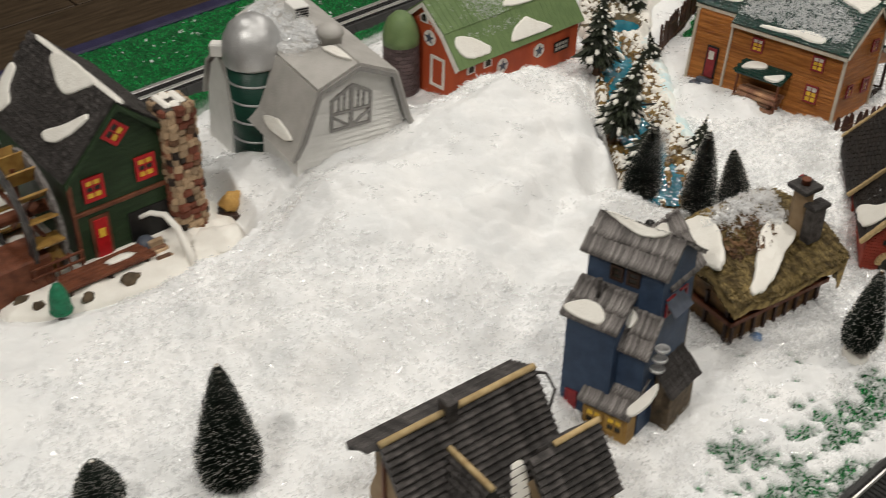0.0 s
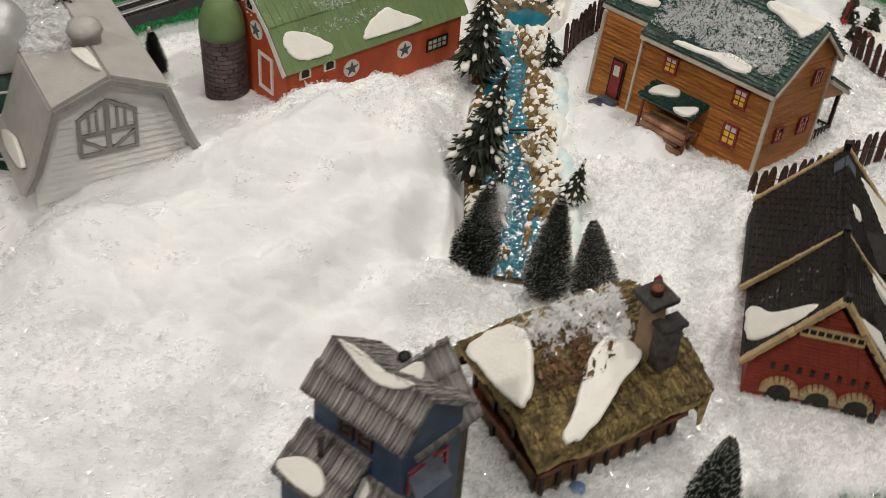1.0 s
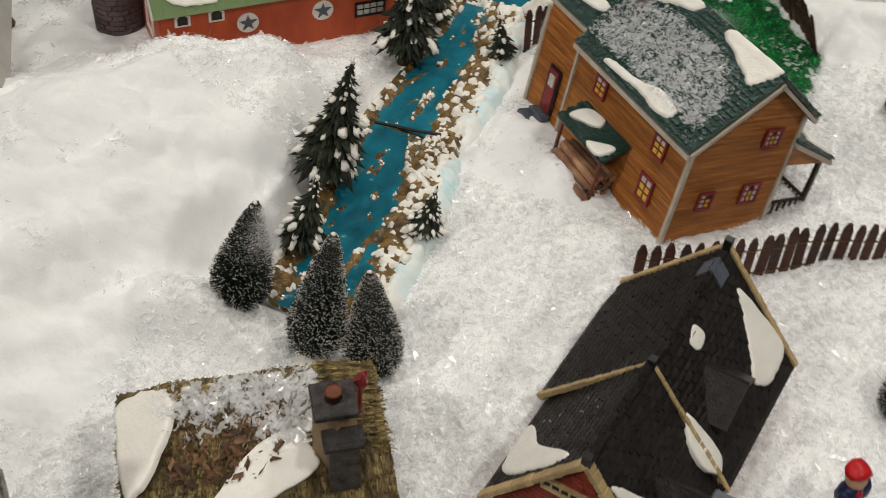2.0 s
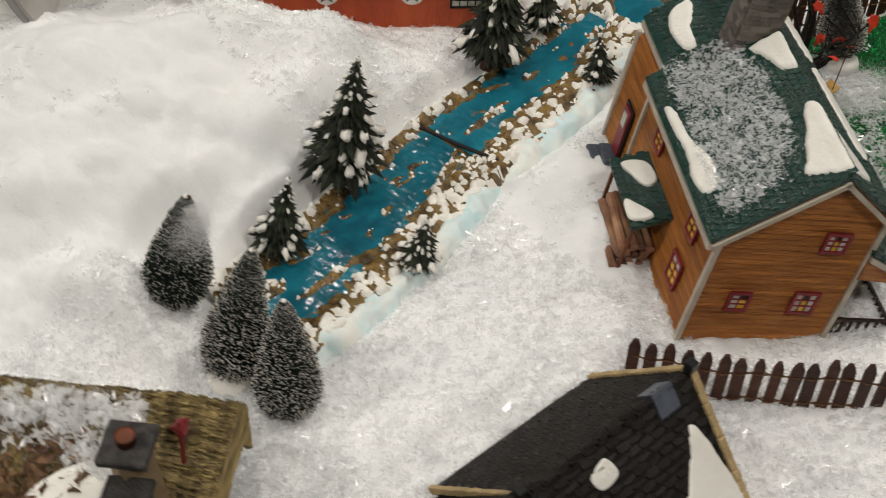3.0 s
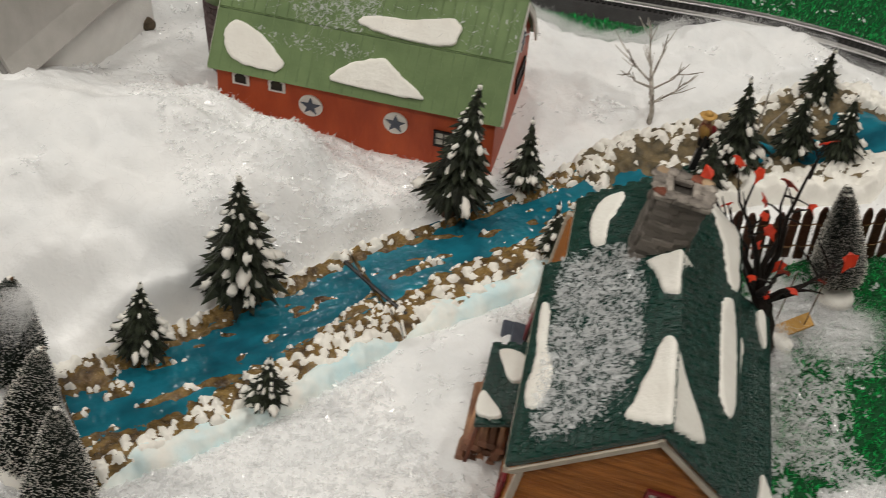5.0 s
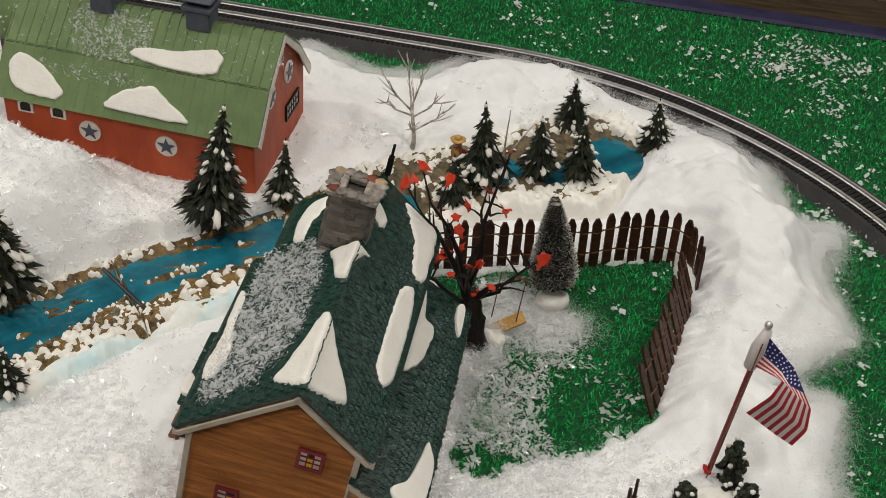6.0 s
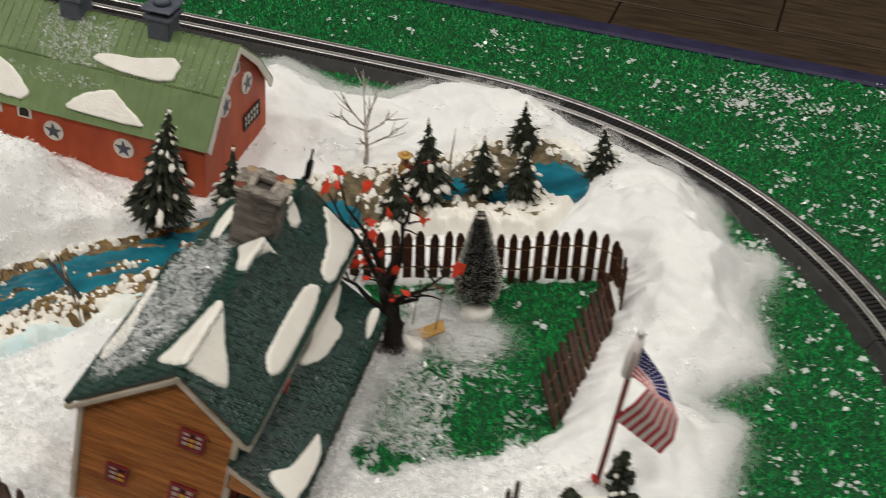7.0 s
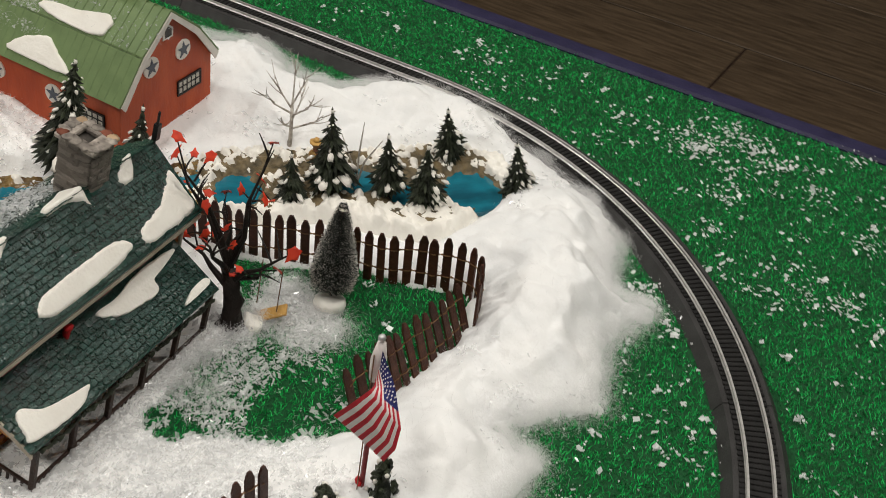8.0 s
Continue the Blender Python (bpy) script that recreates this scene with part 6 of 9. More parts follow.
# front dormer and side gable
for (x0, x1, y0, y1, zr, ze) in ((0.020, 0.060, -0.060, -0.016, 0.100, 0.072),):
    xm = (x0 + x1) / 2
    bm = bmesh.new()
    bm_prism(bm, [(x0 + 0.003, 0.03), (x1 - 0.003, 0.03), (x1 - 0.003, ze), (xm, zr - 0.003), (x0 + 0.003, ze)], "y", y0 + 0.004, y1)
    part("dormer_wall", bm, TIMBER, fh)
    ribbed(fh, (x0, y0, ze - 0.004), (x0, y1 + 0.012, ze - 0.004), (xm, y1 + 0.012, zr), (xm, y0, zr), 63)
    ribbed(fh, (x1, y1 + 0.012, ze - 0.004), (x1, y0, ze - 0.004), (xm, y0, zr), (xm, y1 + 0.012, zr), 64)
    bm = bmesh.new()
    bm_tube(bm, [(xm, y0 - 0.001, zr + 0.002), (xm, y1 + 0.006, zr + 0.002)], 0.0024, 8)
    part("ridge_roll", bm, TAN, fh, "cream ridge roll", smooth=True)
bm = bmesh.new()
bm_prism(bm, [(-0.075, 0), (-0.035, 0), (-0.035, 0.052), (-0.053, 0.080), (-0.075, 0.052)], "x", 0.085, 0.139)
part("side_wall", bm, STUCCO, fh)
ribbed(fh, (0.082, -0.076, 0.050), (0.144, -0.076, 0.050), (0.144, -0.047, 0.092), (0.082, -0.047, 0.092), 65)
ribbed(fh, (0.144, -0.022, 0.062), (0.10, -0.022, 0.062), (0.10, -0.047, 0.092), (0.144, -0.047, 0.092), 66)
bm = bmesh.new()
bm_tube(bm, [(0.104, -0.047, 0.094), (0.1445, -0.047, 0.094)], 0.0024, 8)
part("ridge_roll", bm, TAN, fh, "cream ridge roll", smooth=True)
bm = bmesh.new()
bm_prism(bm, [(-0.05, 0), (0.02, 0), (0.02, 0.062), (0, fz - 0.008), (-0.05, 0.055)], "x", -0.002, 0.004)
part("gable", bm, STUCCO, fh, "tan gable with brown timbers")
for (y0, z0, y1, z1) in ((-0.045, 0.0, -0.045, 0.058), (-0.022, 0.0, -0.022, 0.085), (0.0, 0.0, 0.0, 0.105), (-0.045, 0.05, 0.015, 0.05), (-0.045, 0.02, -0.02, 0.05), (0.0, 0.05, -0.02, 0.08)):
    bm = bmesh.new()
    bm_tube(bm, [(-0.003, y0, z0), (-0.003, y1, z1)], 0.0018, 4)
    part("timber", bm, BROWN, fh)
bm = bmesh.new()
bm_tube(bm, [(fl + 0.002, 0.0, fz - 0.002), (fl + 0.012, -0.004, fz - 0.006), (fl + 0.014, -0.012, fz - 0.016), (fl + 0.004, -0.018, fz - 0.026)], 0.0012, 6)
part("bracket", bm, SHAKE_D, fh, "dark curved end bracket")

# ---- water mill ----
ml = thing("water_mill", MILL, "dark green mill with grey shingle roof, stone chimney and water wheel", "house")
mW, mL, mhe, mhp = 0.094, 0.150, 0.098, 0.152
bm = bmesh.new()
bm_prism(bm, [(0, -0.012), (mW, -0.012), (mW, mhe + 0.012), (mW * 0.56, mhp - 0.004), (0, mhe)], "y", 0, mL)
part("wall", bm, MILL_GREEN, ml)
siding(ml, "board", lambda z: (0 if z < mhe else (z - mhe) / (mhp - mhe) * mW * 0.56, mW if z < mhe else mW - (z - mhe) / (mhp - mhe) * mW * 0.44), -0.008, mhp - 0.006, 0.0052, 0.001, pose(0, 0, 0, 90, 0, 0), MILL_GREEN)
for (a, b, c, d) in (((-0.006, mL + 0.006, mhe - 0.006), (-0.006, -0.008, mhe - 0.006), (mW * 0.56, -0.008, mhp), (mW * 0.56, mL + 0.006, mhp)),
                     ((mW + 0.010, -0.008, mhe + 0.008), (mW + 0.010, mL + 0.006, mhe + 0.008), (mW * 0.56, mL + 0.006, mhp), (mW * 0.56, -0.008, mhp))):
    bm = bmesh.new()
    bm_slab(bm, a, b, c, d, -0.003)
    part("roof", bm, SHAKE_D, ml, "dark grey shingle roof")
    fr = roof_frame(Vector(a) + Vector((0, 0, 0.003)), Vector(b) - Vector(a), Vector(d) - Vector(a))
    tiled(ml, "shingle", fr, (Vector(b) - Vector(a)).length, (Vector(d) - Vector(a)).length, 0.0062, 0.0056, SHAKE_D, 250, 0.001, seed=71)
    if a[0] < 0:
        frMl = fr
    else:
        frMr = fr
for (p, q) in (((-0.006, mhe - 0.006), (mW * 0.56, mhp)), ((mW * 0.56, mhp), (mW + 0.010, mhe + 0.008))):
    bm = bmesh.new()
    bm_prism(bm, [p, q, (q[0], q[1] - 0.006), (p[0], p[1] - 0.006)], "y", -0.0105, -0.008)
    part("bargeboard", bm, MILL_GREEN, ml, "dark green bargeboard")
bm = bmesh.new()
bm_box(bm, -0.001, mW, -0.003, 0.0, 0.050, 0.054, bev=0.0004)
part("belt", bm, BROWN, ml, "red-brown timber belt")
for x in (0.0, mW):
    bm = bmesh.new()
    bm_box(bm, x - 0.002, x + 0.002, -0.0025, 0.0015, -0.012, mhe, bev=0.0004)
    part("corner_board", bm, BROWN, ml)
for x, z, tw in ((0.022, 0.074, 0), (0.074, 0.076, 0), (0.050, 0.121, 45)):
    window(ml, wall_frame(x, -0.0014, z, -90) @ pose(0, 0, 0, 0, 0, tw), 0.0135, 0.018 if not tw else 0.0125, 2, 3 if not tw else 2, REDP, panes=(0, 2, 0), rail=0.0034, bar=0.0013)
dfr = wall_frame(0.022, -0.0014, 0.023, -90)
bm = bmesh.new()
bm_box(bm, -0.0095, 0.0095, -0.024, 0.022, 0, 0.0012, dfr)
door = part("door", bm, BROWN, ml, "bright red door in a brown frame")
bm = bmesh.new()
bm_box(bm, -0.0065, 0.0065, -0.0235, 0.019, 0.001, 0.0024, dfr, bev=0.0003)
part("leaf", bm, REDP, door)
bm = bmesh.new()
bm_box(bm, -0.003, 0.003, 0.0, 0.009, 0.002, 0.003, dfr)
part("pane", bm, PANE_Y, door)
# Flat black panel stands in for the shade inside the open bay.
bm = bmesh.new()
bm_box(bm, 0.05, mW - 0.004, -0.002, 0.004, -0.008, 0.034)
part("opening", bm, BLACK, ml, "black panel standing in for the shaded workshop bay")
bm = bmesh.new()
bm_lathe(bm, [(0.009, -0.008), (0.0095, 0.004), (0.006, 0.009), (0.003, 0.0105)], 14, (0.058, -0.012))
part("grindstone", bm, BLUEGREY, ml, "grey pump housing", smooth=True)
# chimney of mixed stones
bm = bmesh.new()
bm_box(bm, mW + 0.001, mW + 0.028, -0.014, 0.016, -0.012, 0.130)
chim = part("chimney", bm, MORTAR, ml, "tall chimney of mixed brown and tan stones")
bm = bmesh.new()
bm_box(bm, -0.5, 0.5, -0.5, 0.5, -0.5, 0.5, bev=0.2)
stone_c = mesh_of("stone", bm, STONE_C)
stone_set = [stone_c] + [stone_c.copy() for _ in range(5)]
for me, mt in zip(stone_set[1:], (STONE_T, STONE_K, STONE_R, STONE_T, STONE_T)):
    me.materials[0] = mt
rng = random.Random(88)
stone_course(chim, stone_set, mW + 0.001, mW + 0.028, -0.014, 0.016, -0.012, 0.130, 20, 0.008, rng, 0.0055, 0.0105, 0.16)
bm = bmesh.new()
for x0, x1, y0, y1 in ((mW + 0.003, mW + 0.010, -0.011, 0.016), (mW + 0.018, mW + 0.026, -0.009, 0.014), (mW + 0.010, mW + 0.018, -0.013, -0.003), (mW + 0.010, mW + 0.018, 0.005, 0.017)):
    bm_box(bm, x0, x1, y0, y1, 0.129, 0.1335, bev=0.0019)
part("cap", bm, PAINT_SNOW, chim, "snow-covered chimney top")
# base of resin snow, deck and wheel
bm = bmesh.new()
loop = smooth_loop([(x, y, 0) for x, y in MILL_BASE])
mid_ = Vector((0.03, 0.02, 0))
rings = []
for k, z in ((1.0, -0.013), (1.0, -0.0075), (0.97, -0.0035), (0.90, -0.0015), (0.80, 0.001), (0.66, 0.002)):
    ring = []
    for p in loop:
        q = mid_ + (p - mid_) * k
        ring.append(bm.verts.new((q.x, q.y, z + (.0035 * noise.noise(q * 55) if z > -.007 else 0))))
    rings.append(ring)
n = len(loop)
for a, b in zip(rings, rings[1:]):
    for i in range(n):
        bm.faces.new((a[i], a[(i + 1) % n], b[(i + 1) % n], b[i]))
bm.faces.new(rings[-1])
part("base", bm, PAINT_SNOW, ml, "cream-white resin snow base", smooth=True)
for x, y, s in ((-0.066, -0.014, 0.006), (0.022, -0.047, 0.0085), (-0.019, -0.047, 0.0055), (0.084, -0.044, 0.005), (-0.058, -0.030, 0.0045)):
    bm = bmesh.new()
    bm_blob(bm, (x, y, -0.001), (s * 1.2, s * 0.8, 0.0055), 0.35, 2, int(x * 1000))
    part("rock", bm, STONE_B, ml, smooth=True)
# plank bridge before the door, with a rail at its end
for k in range(5):
    bm = bmesh.new()
    bm_box(bm, -0.036 + 0.001 * k, 0.055 - 0.0015 * k, -0.0385 + k * 0.0049, -0.0340 + k * 0.0049, 0.0055, 0.0095, bev=0.0006)
    part("deck_plank", bm, BROWN, ml)
for x in (-0.030, 0.010, 0.046):
    bm = bmesh.new()
    bm_box(bm, x - 0.002, x + 0.002, -0.037, -0.015, -0.006, 0.0055, bev=0.0004)
    part("trestle", bm, DARKWOOD, ml, "dark wooden trestle under the bridge")
for k in range(5):
    bm = bmesh.new()
    bm_box(bm, -0.050 + k * 0.011, -0.0478 + k * 0.011, -0.0125, -0.0103, 0.004, 0.026, bev=0.0003)
    part("rail_post", bm, BROWN, ml)
for z in (0.013, 0.022):
    bm = bmesh.new()
    bm_box(bm, -0.052, -0.002, -0.0132, -0.0112, z, z + 0.0026, bev=0.0004)
    part("deck_rail", bm, BROWN, ml, "red-brown deck rail")
bm = bmesh.new()
bm_blob(bm, (0.024, -0.026, 0.0098), (0.0145, 0.0052, 0.0016), 0.3, 2, 12)
part("snow_patch", bm, PAINT_SNOW, ml, "smooth cream-white painted snow", smooth=True)
for k in range(8):
    bm = bmesh.new()
    y = -0.019 - k * 0.0052
    bm_box(bm, 0.056 - k * 0.0004, 0.071 - k * 0.0003, y - 0.0045, y, -0.007, 0.009 - k * 0.0018, pose(0, 0, 0, 0, 0, (-1) ** k * 2), bev=0.0010)
    part("stair", bm, (STONE_T, STONE_C)[k % 2], ml, "tan stone step")
bm = bmesh.new()
bm_tube(bm, [(0.060, -0.002, 0.026), (0.070, -0.006, 0.029), (0.079, -0.016, 0.028), (0.082, -0.032, 0.020), (0.081, -0.048, 0.008), (0.079, -0.062, -0.004)], [0.0022, 0.0026, 0.0032, 0.0036, 0.0042, 0.005], 10)
part("flume", bm, PAINT_SNOW, ml, "snow-covered arched flume", smooth=True)
bm = bmesh.new()
bm_blob(bm, (0.112, -0.040, -0.003), (0.030, 0.026, 0.007), 0.25, 3, 21)
part("snow_drift", bm, PAINT_SNOW, ml, "rounded cream-white snow at the chimney foot", smooth=True)
bm = bmesh.new()
bm_lathe(bm, [(0.0085, 0.0), (0.0095, 0.006), (0.009, 0.014), (0.007, 0.022), (0.004, 0.028), (0, 0.031)], 14, (-0.046, -0.05))
for k in range(9):
    bm_lathe(bm, [(0.0098 - k * 0.0006, k * 0.0029), (0.0106 - k * 0.0007, 0.0013 + k * 0.0029), (0.0096 - k * 0.0006, 0.0026 + k * 0.0029)], 14, (-0.046, -0.05))
part("shrub", bm, mat("bright_green_shrub", (0.02, 0.20, 0.10), (0.012, 0.12, 0.06), 200, 0.4, 0.8, 700), ml, "bright green conical shrub", smooth=True)
wheel_m = pose(-0.03, 0.045, 0.045, 0, 90, 0)
for off in (-0.016, 0.012):
    bm = bmesh.new()
    for r0, r1 in ((0.046, 0.058),):
        n = 40
        a = [[bm.verts.new(wheel_m @ Vector((r * math.cos(k * math.tau / n), r * math.sin(k * math.tau / n), z))) for k in range(n)] for r, z in ((r0, off), (r1, off), (r1, off + 0.004), (r0, off + 0.004))]
        for i in range(4):
            for k in range(n):
                bm.faces.new((a[i][k], a[i][(k + 1) % n], a[(i + 1) % 4][(k + 1) % n], a[(i + 1) % 4][k]))
    part("wheel_rim", bm, SHAKE_G if off > 0 else SHAKE_D, ml, "grey rim of the water wheel")
bm = bmesh.new()
bm_box(bm, 0.044, 0.061, -0.001, 0.001, -0.013, 0.013)
paddle = mesh_of("paddle", bm, OCHRE)
bm = bmesh.new()
bm_box(bm, 0.004, 0.048, -0.002, 0.002, -0.002, 0.002)
spoke = mesh_of("spoke", bm, BROWN)
for k in range(16):
    piece("paddle", paddle, ml, wheel_m @ pose(0, 0, 0, 0, 0, k * 22.5))
for k in range(8):
    piece("spoke", spoke, ml, wheel_m @ pose(0, 0, 0, 0, 0, k * 45))
bm = bmesh.new()
bm_tube(bm, [tuple(wheel_m @ Vector((0, 0, -0.03))), tuple(wheel_m @ Vector((0, 0, 0.03)))], 0.006, 12)
part("axle", bm, BROWN, ml)
bm = bmesh.new()
bm_box(bm, -0.09, -0.03, -0.01, 0.03, -0.012, 0.032, bev=0.002)
part("wheel_pit", bm, BROWN, ml, "red-brown stone wheel pit")

# ---- painted snow pads on the roofs: outlines in each slope's own plane ----
PADS = [
    (oh, frP, [(.1700, .0378), (.1566, .0334), (.1407, .0304), (.1367, .0231), (.1169, .0235), (.0988, .0281), (.0911, .0366), (.1077, .0364), (.1313, .0400), (.1515, .0400)]),
    (oh, frP, [(.174, .0080), (.1677, .0055), (.1456, .0053), (.1557, .0102), (.1697, .0110)]),
    (oh, frP, [(.0533, .0078), (.0433, .0017), (.0208, .0013), (.0020, .0047), (.0025, .0109), (.0087, .0228), (.0212, .0145), (.0402, .0102)]),
    (rb, frB0, [(.018, .033), (.033, .027), (.050, .013), (.047, .005), (.029, .005), (.014, .009), (.008, .020), (.010, .030)]),
    (rb, frB0, [(.085, .009), (.094, .018), (.116, .027), (.129, .020), (.147, .009), (.144, .005), (.115, .005), (.088, .006)]),
    (rb, frB1, [(.098, .005), (.103, .012), (.129, .014), (.158, .020), (.164, .011), (.159, .002), (.143, .000), (.120, .001)]),
    (rh, frRR2, [(.092, .066), (.100, .034), (.101, .014), (.078, .009), (.063, .019), (.074, .036), (.084, .052)]),
    (rh, frRR2, [(.044, .078), (.047, .068), (.037, .066), (.034, .074)]),
    (rh, frRR2, [(.004, .050), (.009, .018), (.000, .011), (-.008, .024), (-.006, .041)]),
    (rh, frRR1, [(.007, .065), (.028, .031), (.032, .011), (.015, .001), (.012, .015), (.009, .040)]),
    (rh, frRL1, [(.024, .002), (.029, .012), (.045, .027), (.060, .062), (.066, .053), (.063, .012), (.046, .001)]),
    (rh, frW, [(.050, .044), (.058, .047), (.061, .040), (.057, .031), (.051, .035)]),
    (bh, frBH, [(.006, .035), (.022, .036), (.042, .034), (.060, .036), (.053, .029), (.038, .026), (.018, .031)]),
    (bh, frBHr, [(.029, .046), (.023, .036), (.010, .038), (.004, .046), (.012, .048)]),
    (bh, frM1, [(.001, .007), (.010, .016), (.025, .018), (.035, .010), (.031, .003), (.010, .003)]),
    (bh, frM2, [(.005, .033), (.012, .028), (.009, .019), (.003, .024)]),
    (bh, frM3, [(.040, .008), (.044, .018), (.049, .030), (.053, .036), (.055, .026), (.051, .012), (.045, .005)]),
    (gb, frG, [(.106, .014), (.130, .022), (.158, .017), (.151, .011), (.121, .008)]),
    (gb, frG2, [(.123, .032), (.130, .041), (.147, .043), (.161, .042), (.144, .035)]),
    (ml, frMl, [(.050, .080), (.066, .088), (.107, .089), (.130, .086), (.119, .074), (.102, .061), (.082, .064)]),
    (ml, frMl, [(.103, .023), (.124, .039), (.145, .060), (.146, .049), (.129, .024), (.110, .017)]),
    (ml, frMl, [(.002, .052), (.012, .050), (.020, .032), (.034, .021), (.022, .008), (.003, .030)]),
    (ml, frMr, [(.004, .060), (.004, .070), (.080, .071), (.150, .070), (.150, .060), (.080, .058)]),
    (th, frT, [(.020, .008), (.036, .020), (.060, .046), (.082, .058), (.094, .050), (.096, .036), (.076, .026), (.050, .010), (.030, .003)]),
    (th, frTL, [(.020, .002), (.024, .026), (.036, .036), (.052, .034), (.074, .018), (.080, .006), (.060, .001), (.040, .001)]),
    (fh, frF, [(.072, .012), (.078, .030), (.086, .046), (.094, .044), (.092, .026), (.082, .008)]),
]
for parent, fr, pts in PADS:
    snow_patch(parent, fr, pts, 0.0030 if parent is th else 0.0022)

# pads of the farmhouse's main roof, some of them draped over its ridge: along the ridge, and down from it (west negative)
RIDGE_PADS = [
    [(.1815, -.0345), (.178, -.048), (.160, -.0525), (.140, -.0490), (.139, -.0415), (.158, -.0395), (.167, -.0352)],
    [(.118, -.003), (.1165, .0085), (.1200, .0165), (.112, .0065), (.1015, .0025), (.0855, .002), (.0875, -.006), (.104, -.012), (.115, -.017), (.118, -.010)],
    [(.0565, -.003), (.037, .0105), (.0115, .0265), (.002, .008), (.0, -.001), (.0085, -.0195), (.019, -.0165), (.037, -.0105)],
    [(.1015, -.0725), (.0975, -.0667), (.0706, -.0646), (.0495, -.0583), (.028, -.0615), (.0277, -.070), (.039, -.0728), (.061, -.071), (.082, -.0725)],
    [(.047, .037), (.0398, .0433), (.0471, .0490), (.0633, .0500), (.0849, .0500), (.1052, .0490), (.1211, .0465), (.1246, .0425), (.1181, .0370), (.1049, .0345), (.0872, .0345), (.0656, .0345)],
    [(.1835, .0205), (.1855, .0363), (.1845, .0487), (.1672, .0515), (.1543, .0510), (.1407, .0515), (.1325, .0470), (.1365, .0390), (.1500, .0370), (.1621, .0330), (.1744, .0255)],
    [(.164, -.002), (.162, .0035), (.155, .0126), (.146, .0124), (.143, .0077), (.150, .002)],
]
WEST, EAST = (eL - rt).normalized(), (eR - rt).normalized()
WEST_N, EAST_N = Vector((-WEST.z, 0, WEST.x)) * -1, Vector((-EAST.z, 0, EAST.x))


def over_ridge(y, s, z):
    """A place on the farmhouse roof, y along it, s down from the ridge and z above the shingles."""
    down, up = (WEST, WEST_N) if s < 0 else (EAST, EAST_N)
    k = min(abs(s) / 0.004, 1.0)
    nrm = (up * k + Vector((0, 0, 1)) * (1 - k)).normalized()
    return Vector((xr, y, hr + 0.0026)) + down * abs(s) + nrm * (z + 0.0012 * (1 - k))


def ridge_pad(parent, pts, thick=0.0024):
    """A pad of painted snow that bends over the ridge."""
    loop = smooth_loop([(x, y, 0) for x, y in pts])
    arr = np.array([(p.x, p.y) for p in loop])
    lo, hi = arr.min(0) - .001, arr.max(0) + .001
    step = 0.0009
    xs, ss = np.meshgrid(np.arange(lo[0], hi[0] + step, step), np.arange(lo[1], hi[1] + step, step))
    d = edge_distance(xs, ss, arr)
    wob = np.array([[.0008 * noise.noise(Vector((a * 260, b * 260, 3))) for a, b in zip(r0, r1)] for r0, r1 in zip(xs, ss)])
    d = d + wob
    bm = bmesh.new()
    grid = {}
    ny, nx = xs.shape
    for j in range(ny - 1):
        for i in range(nx - 1):
            cell = [(j, i), (j, i + 1), (j + 1, i + 1), (j + 1, i)]
            if max(d[c] for c in cell) < -.0002:
                continue
            vs = []
            for c in cell:
                if c not in grid:
                    k = float(np.clip(d[c] / 0.0022, -.35, 1))
                    z = thick * (math.sqrt(max(k, 0)) * (1 + .12 * noise.noise(Vector((xs[c] * 120, ss[c] * 120, 9))))) + min(k, 0) * 0.004
                    grid[c] = bm.verts.new(over_ridge(float(xs[c]), float(ss[c]), z))
                vs.append(grid[c])
            bm.faces.new(vs)
    return part("snow_patch", bm, PAINT_SNOW, parent, "smooth cream-white painted snow", smooth=True)


for pts in RIDGE_PADS:
    ridge_pad(oh, pts)

# ---- loose flakes and cotton on roofs ----
flake_patch("roof_flakes", "loose clear plastic snow flakes on the farmhouse roof", OH @ frL, [(.060, .0165), (.061, .045), (.090, .054), (.1215, .060), (.1525, .053), (.178, .032), (.177, .012), (.133, .0105)], 5200, 0.0026, 101, 0.0045)
flake_patch("roof_flakes", "loose clear plastic snow flakes on the barn roof", RB @ frB1, [(.048, .030), (.080, .038), (.110, .022), (.096, .002), (.060, .000)], 700, 0.0024, 102)
flake_patch("roof_flakes", "sparse loose plastic snow flakes on the barn roof", RB @ frB1, [(.004, .004), (.190, .004), (.196, .034), (.004, .036)], 260, 0.0022, 107)
flake_patch("roof_flakes", "sparse loose plastic snow flakes on the barn eave", RB @ frB0, [(.030, .030), (.090, .032), (.110, .026), (.060, .022)], 120, 0.0022, 108)
flake_patch("roof_flakes", "white loose snow on the white barn roof", GB @ frG2, [(.010, .030), (.075, .042), (.118, .040), (.105, .016), (.100, .002), (.063, .008), (.015, .008)], 3600, 0.0036, 103, 0.006)
flake_patch("roof_flakes", "loose snow flakes and dry leaves on the thatch", TH @ frT, [(.020, .070), (.050, .086), (.095, .086), (.100, .062), (.084, .050), (.070, .066), (.040, .068)], 1700, 0.0042, 104, 0.007, FLAKE)
flake_patch("dry_leaves", "brown dry leaf litter heaped on the thatch", TH @ frT, [(.026, .040), (.030, .066), (.055, .072), (.078, .062), (.074, .044), (.050, .036)], 330, 0.0052, 106, 0.004, DRY_LEAF)
flake_patch("roof_flakes", "few loose snow flakes on the slate roof", RH @ frRL1, [(.010, .040), (.040, .070), (.060, .050), (.030, .015)], 60, 0.0026, 105)

# ---- stream ----


def interp(xs, ys, y):
    return float(np.interp(y, xs, ys))


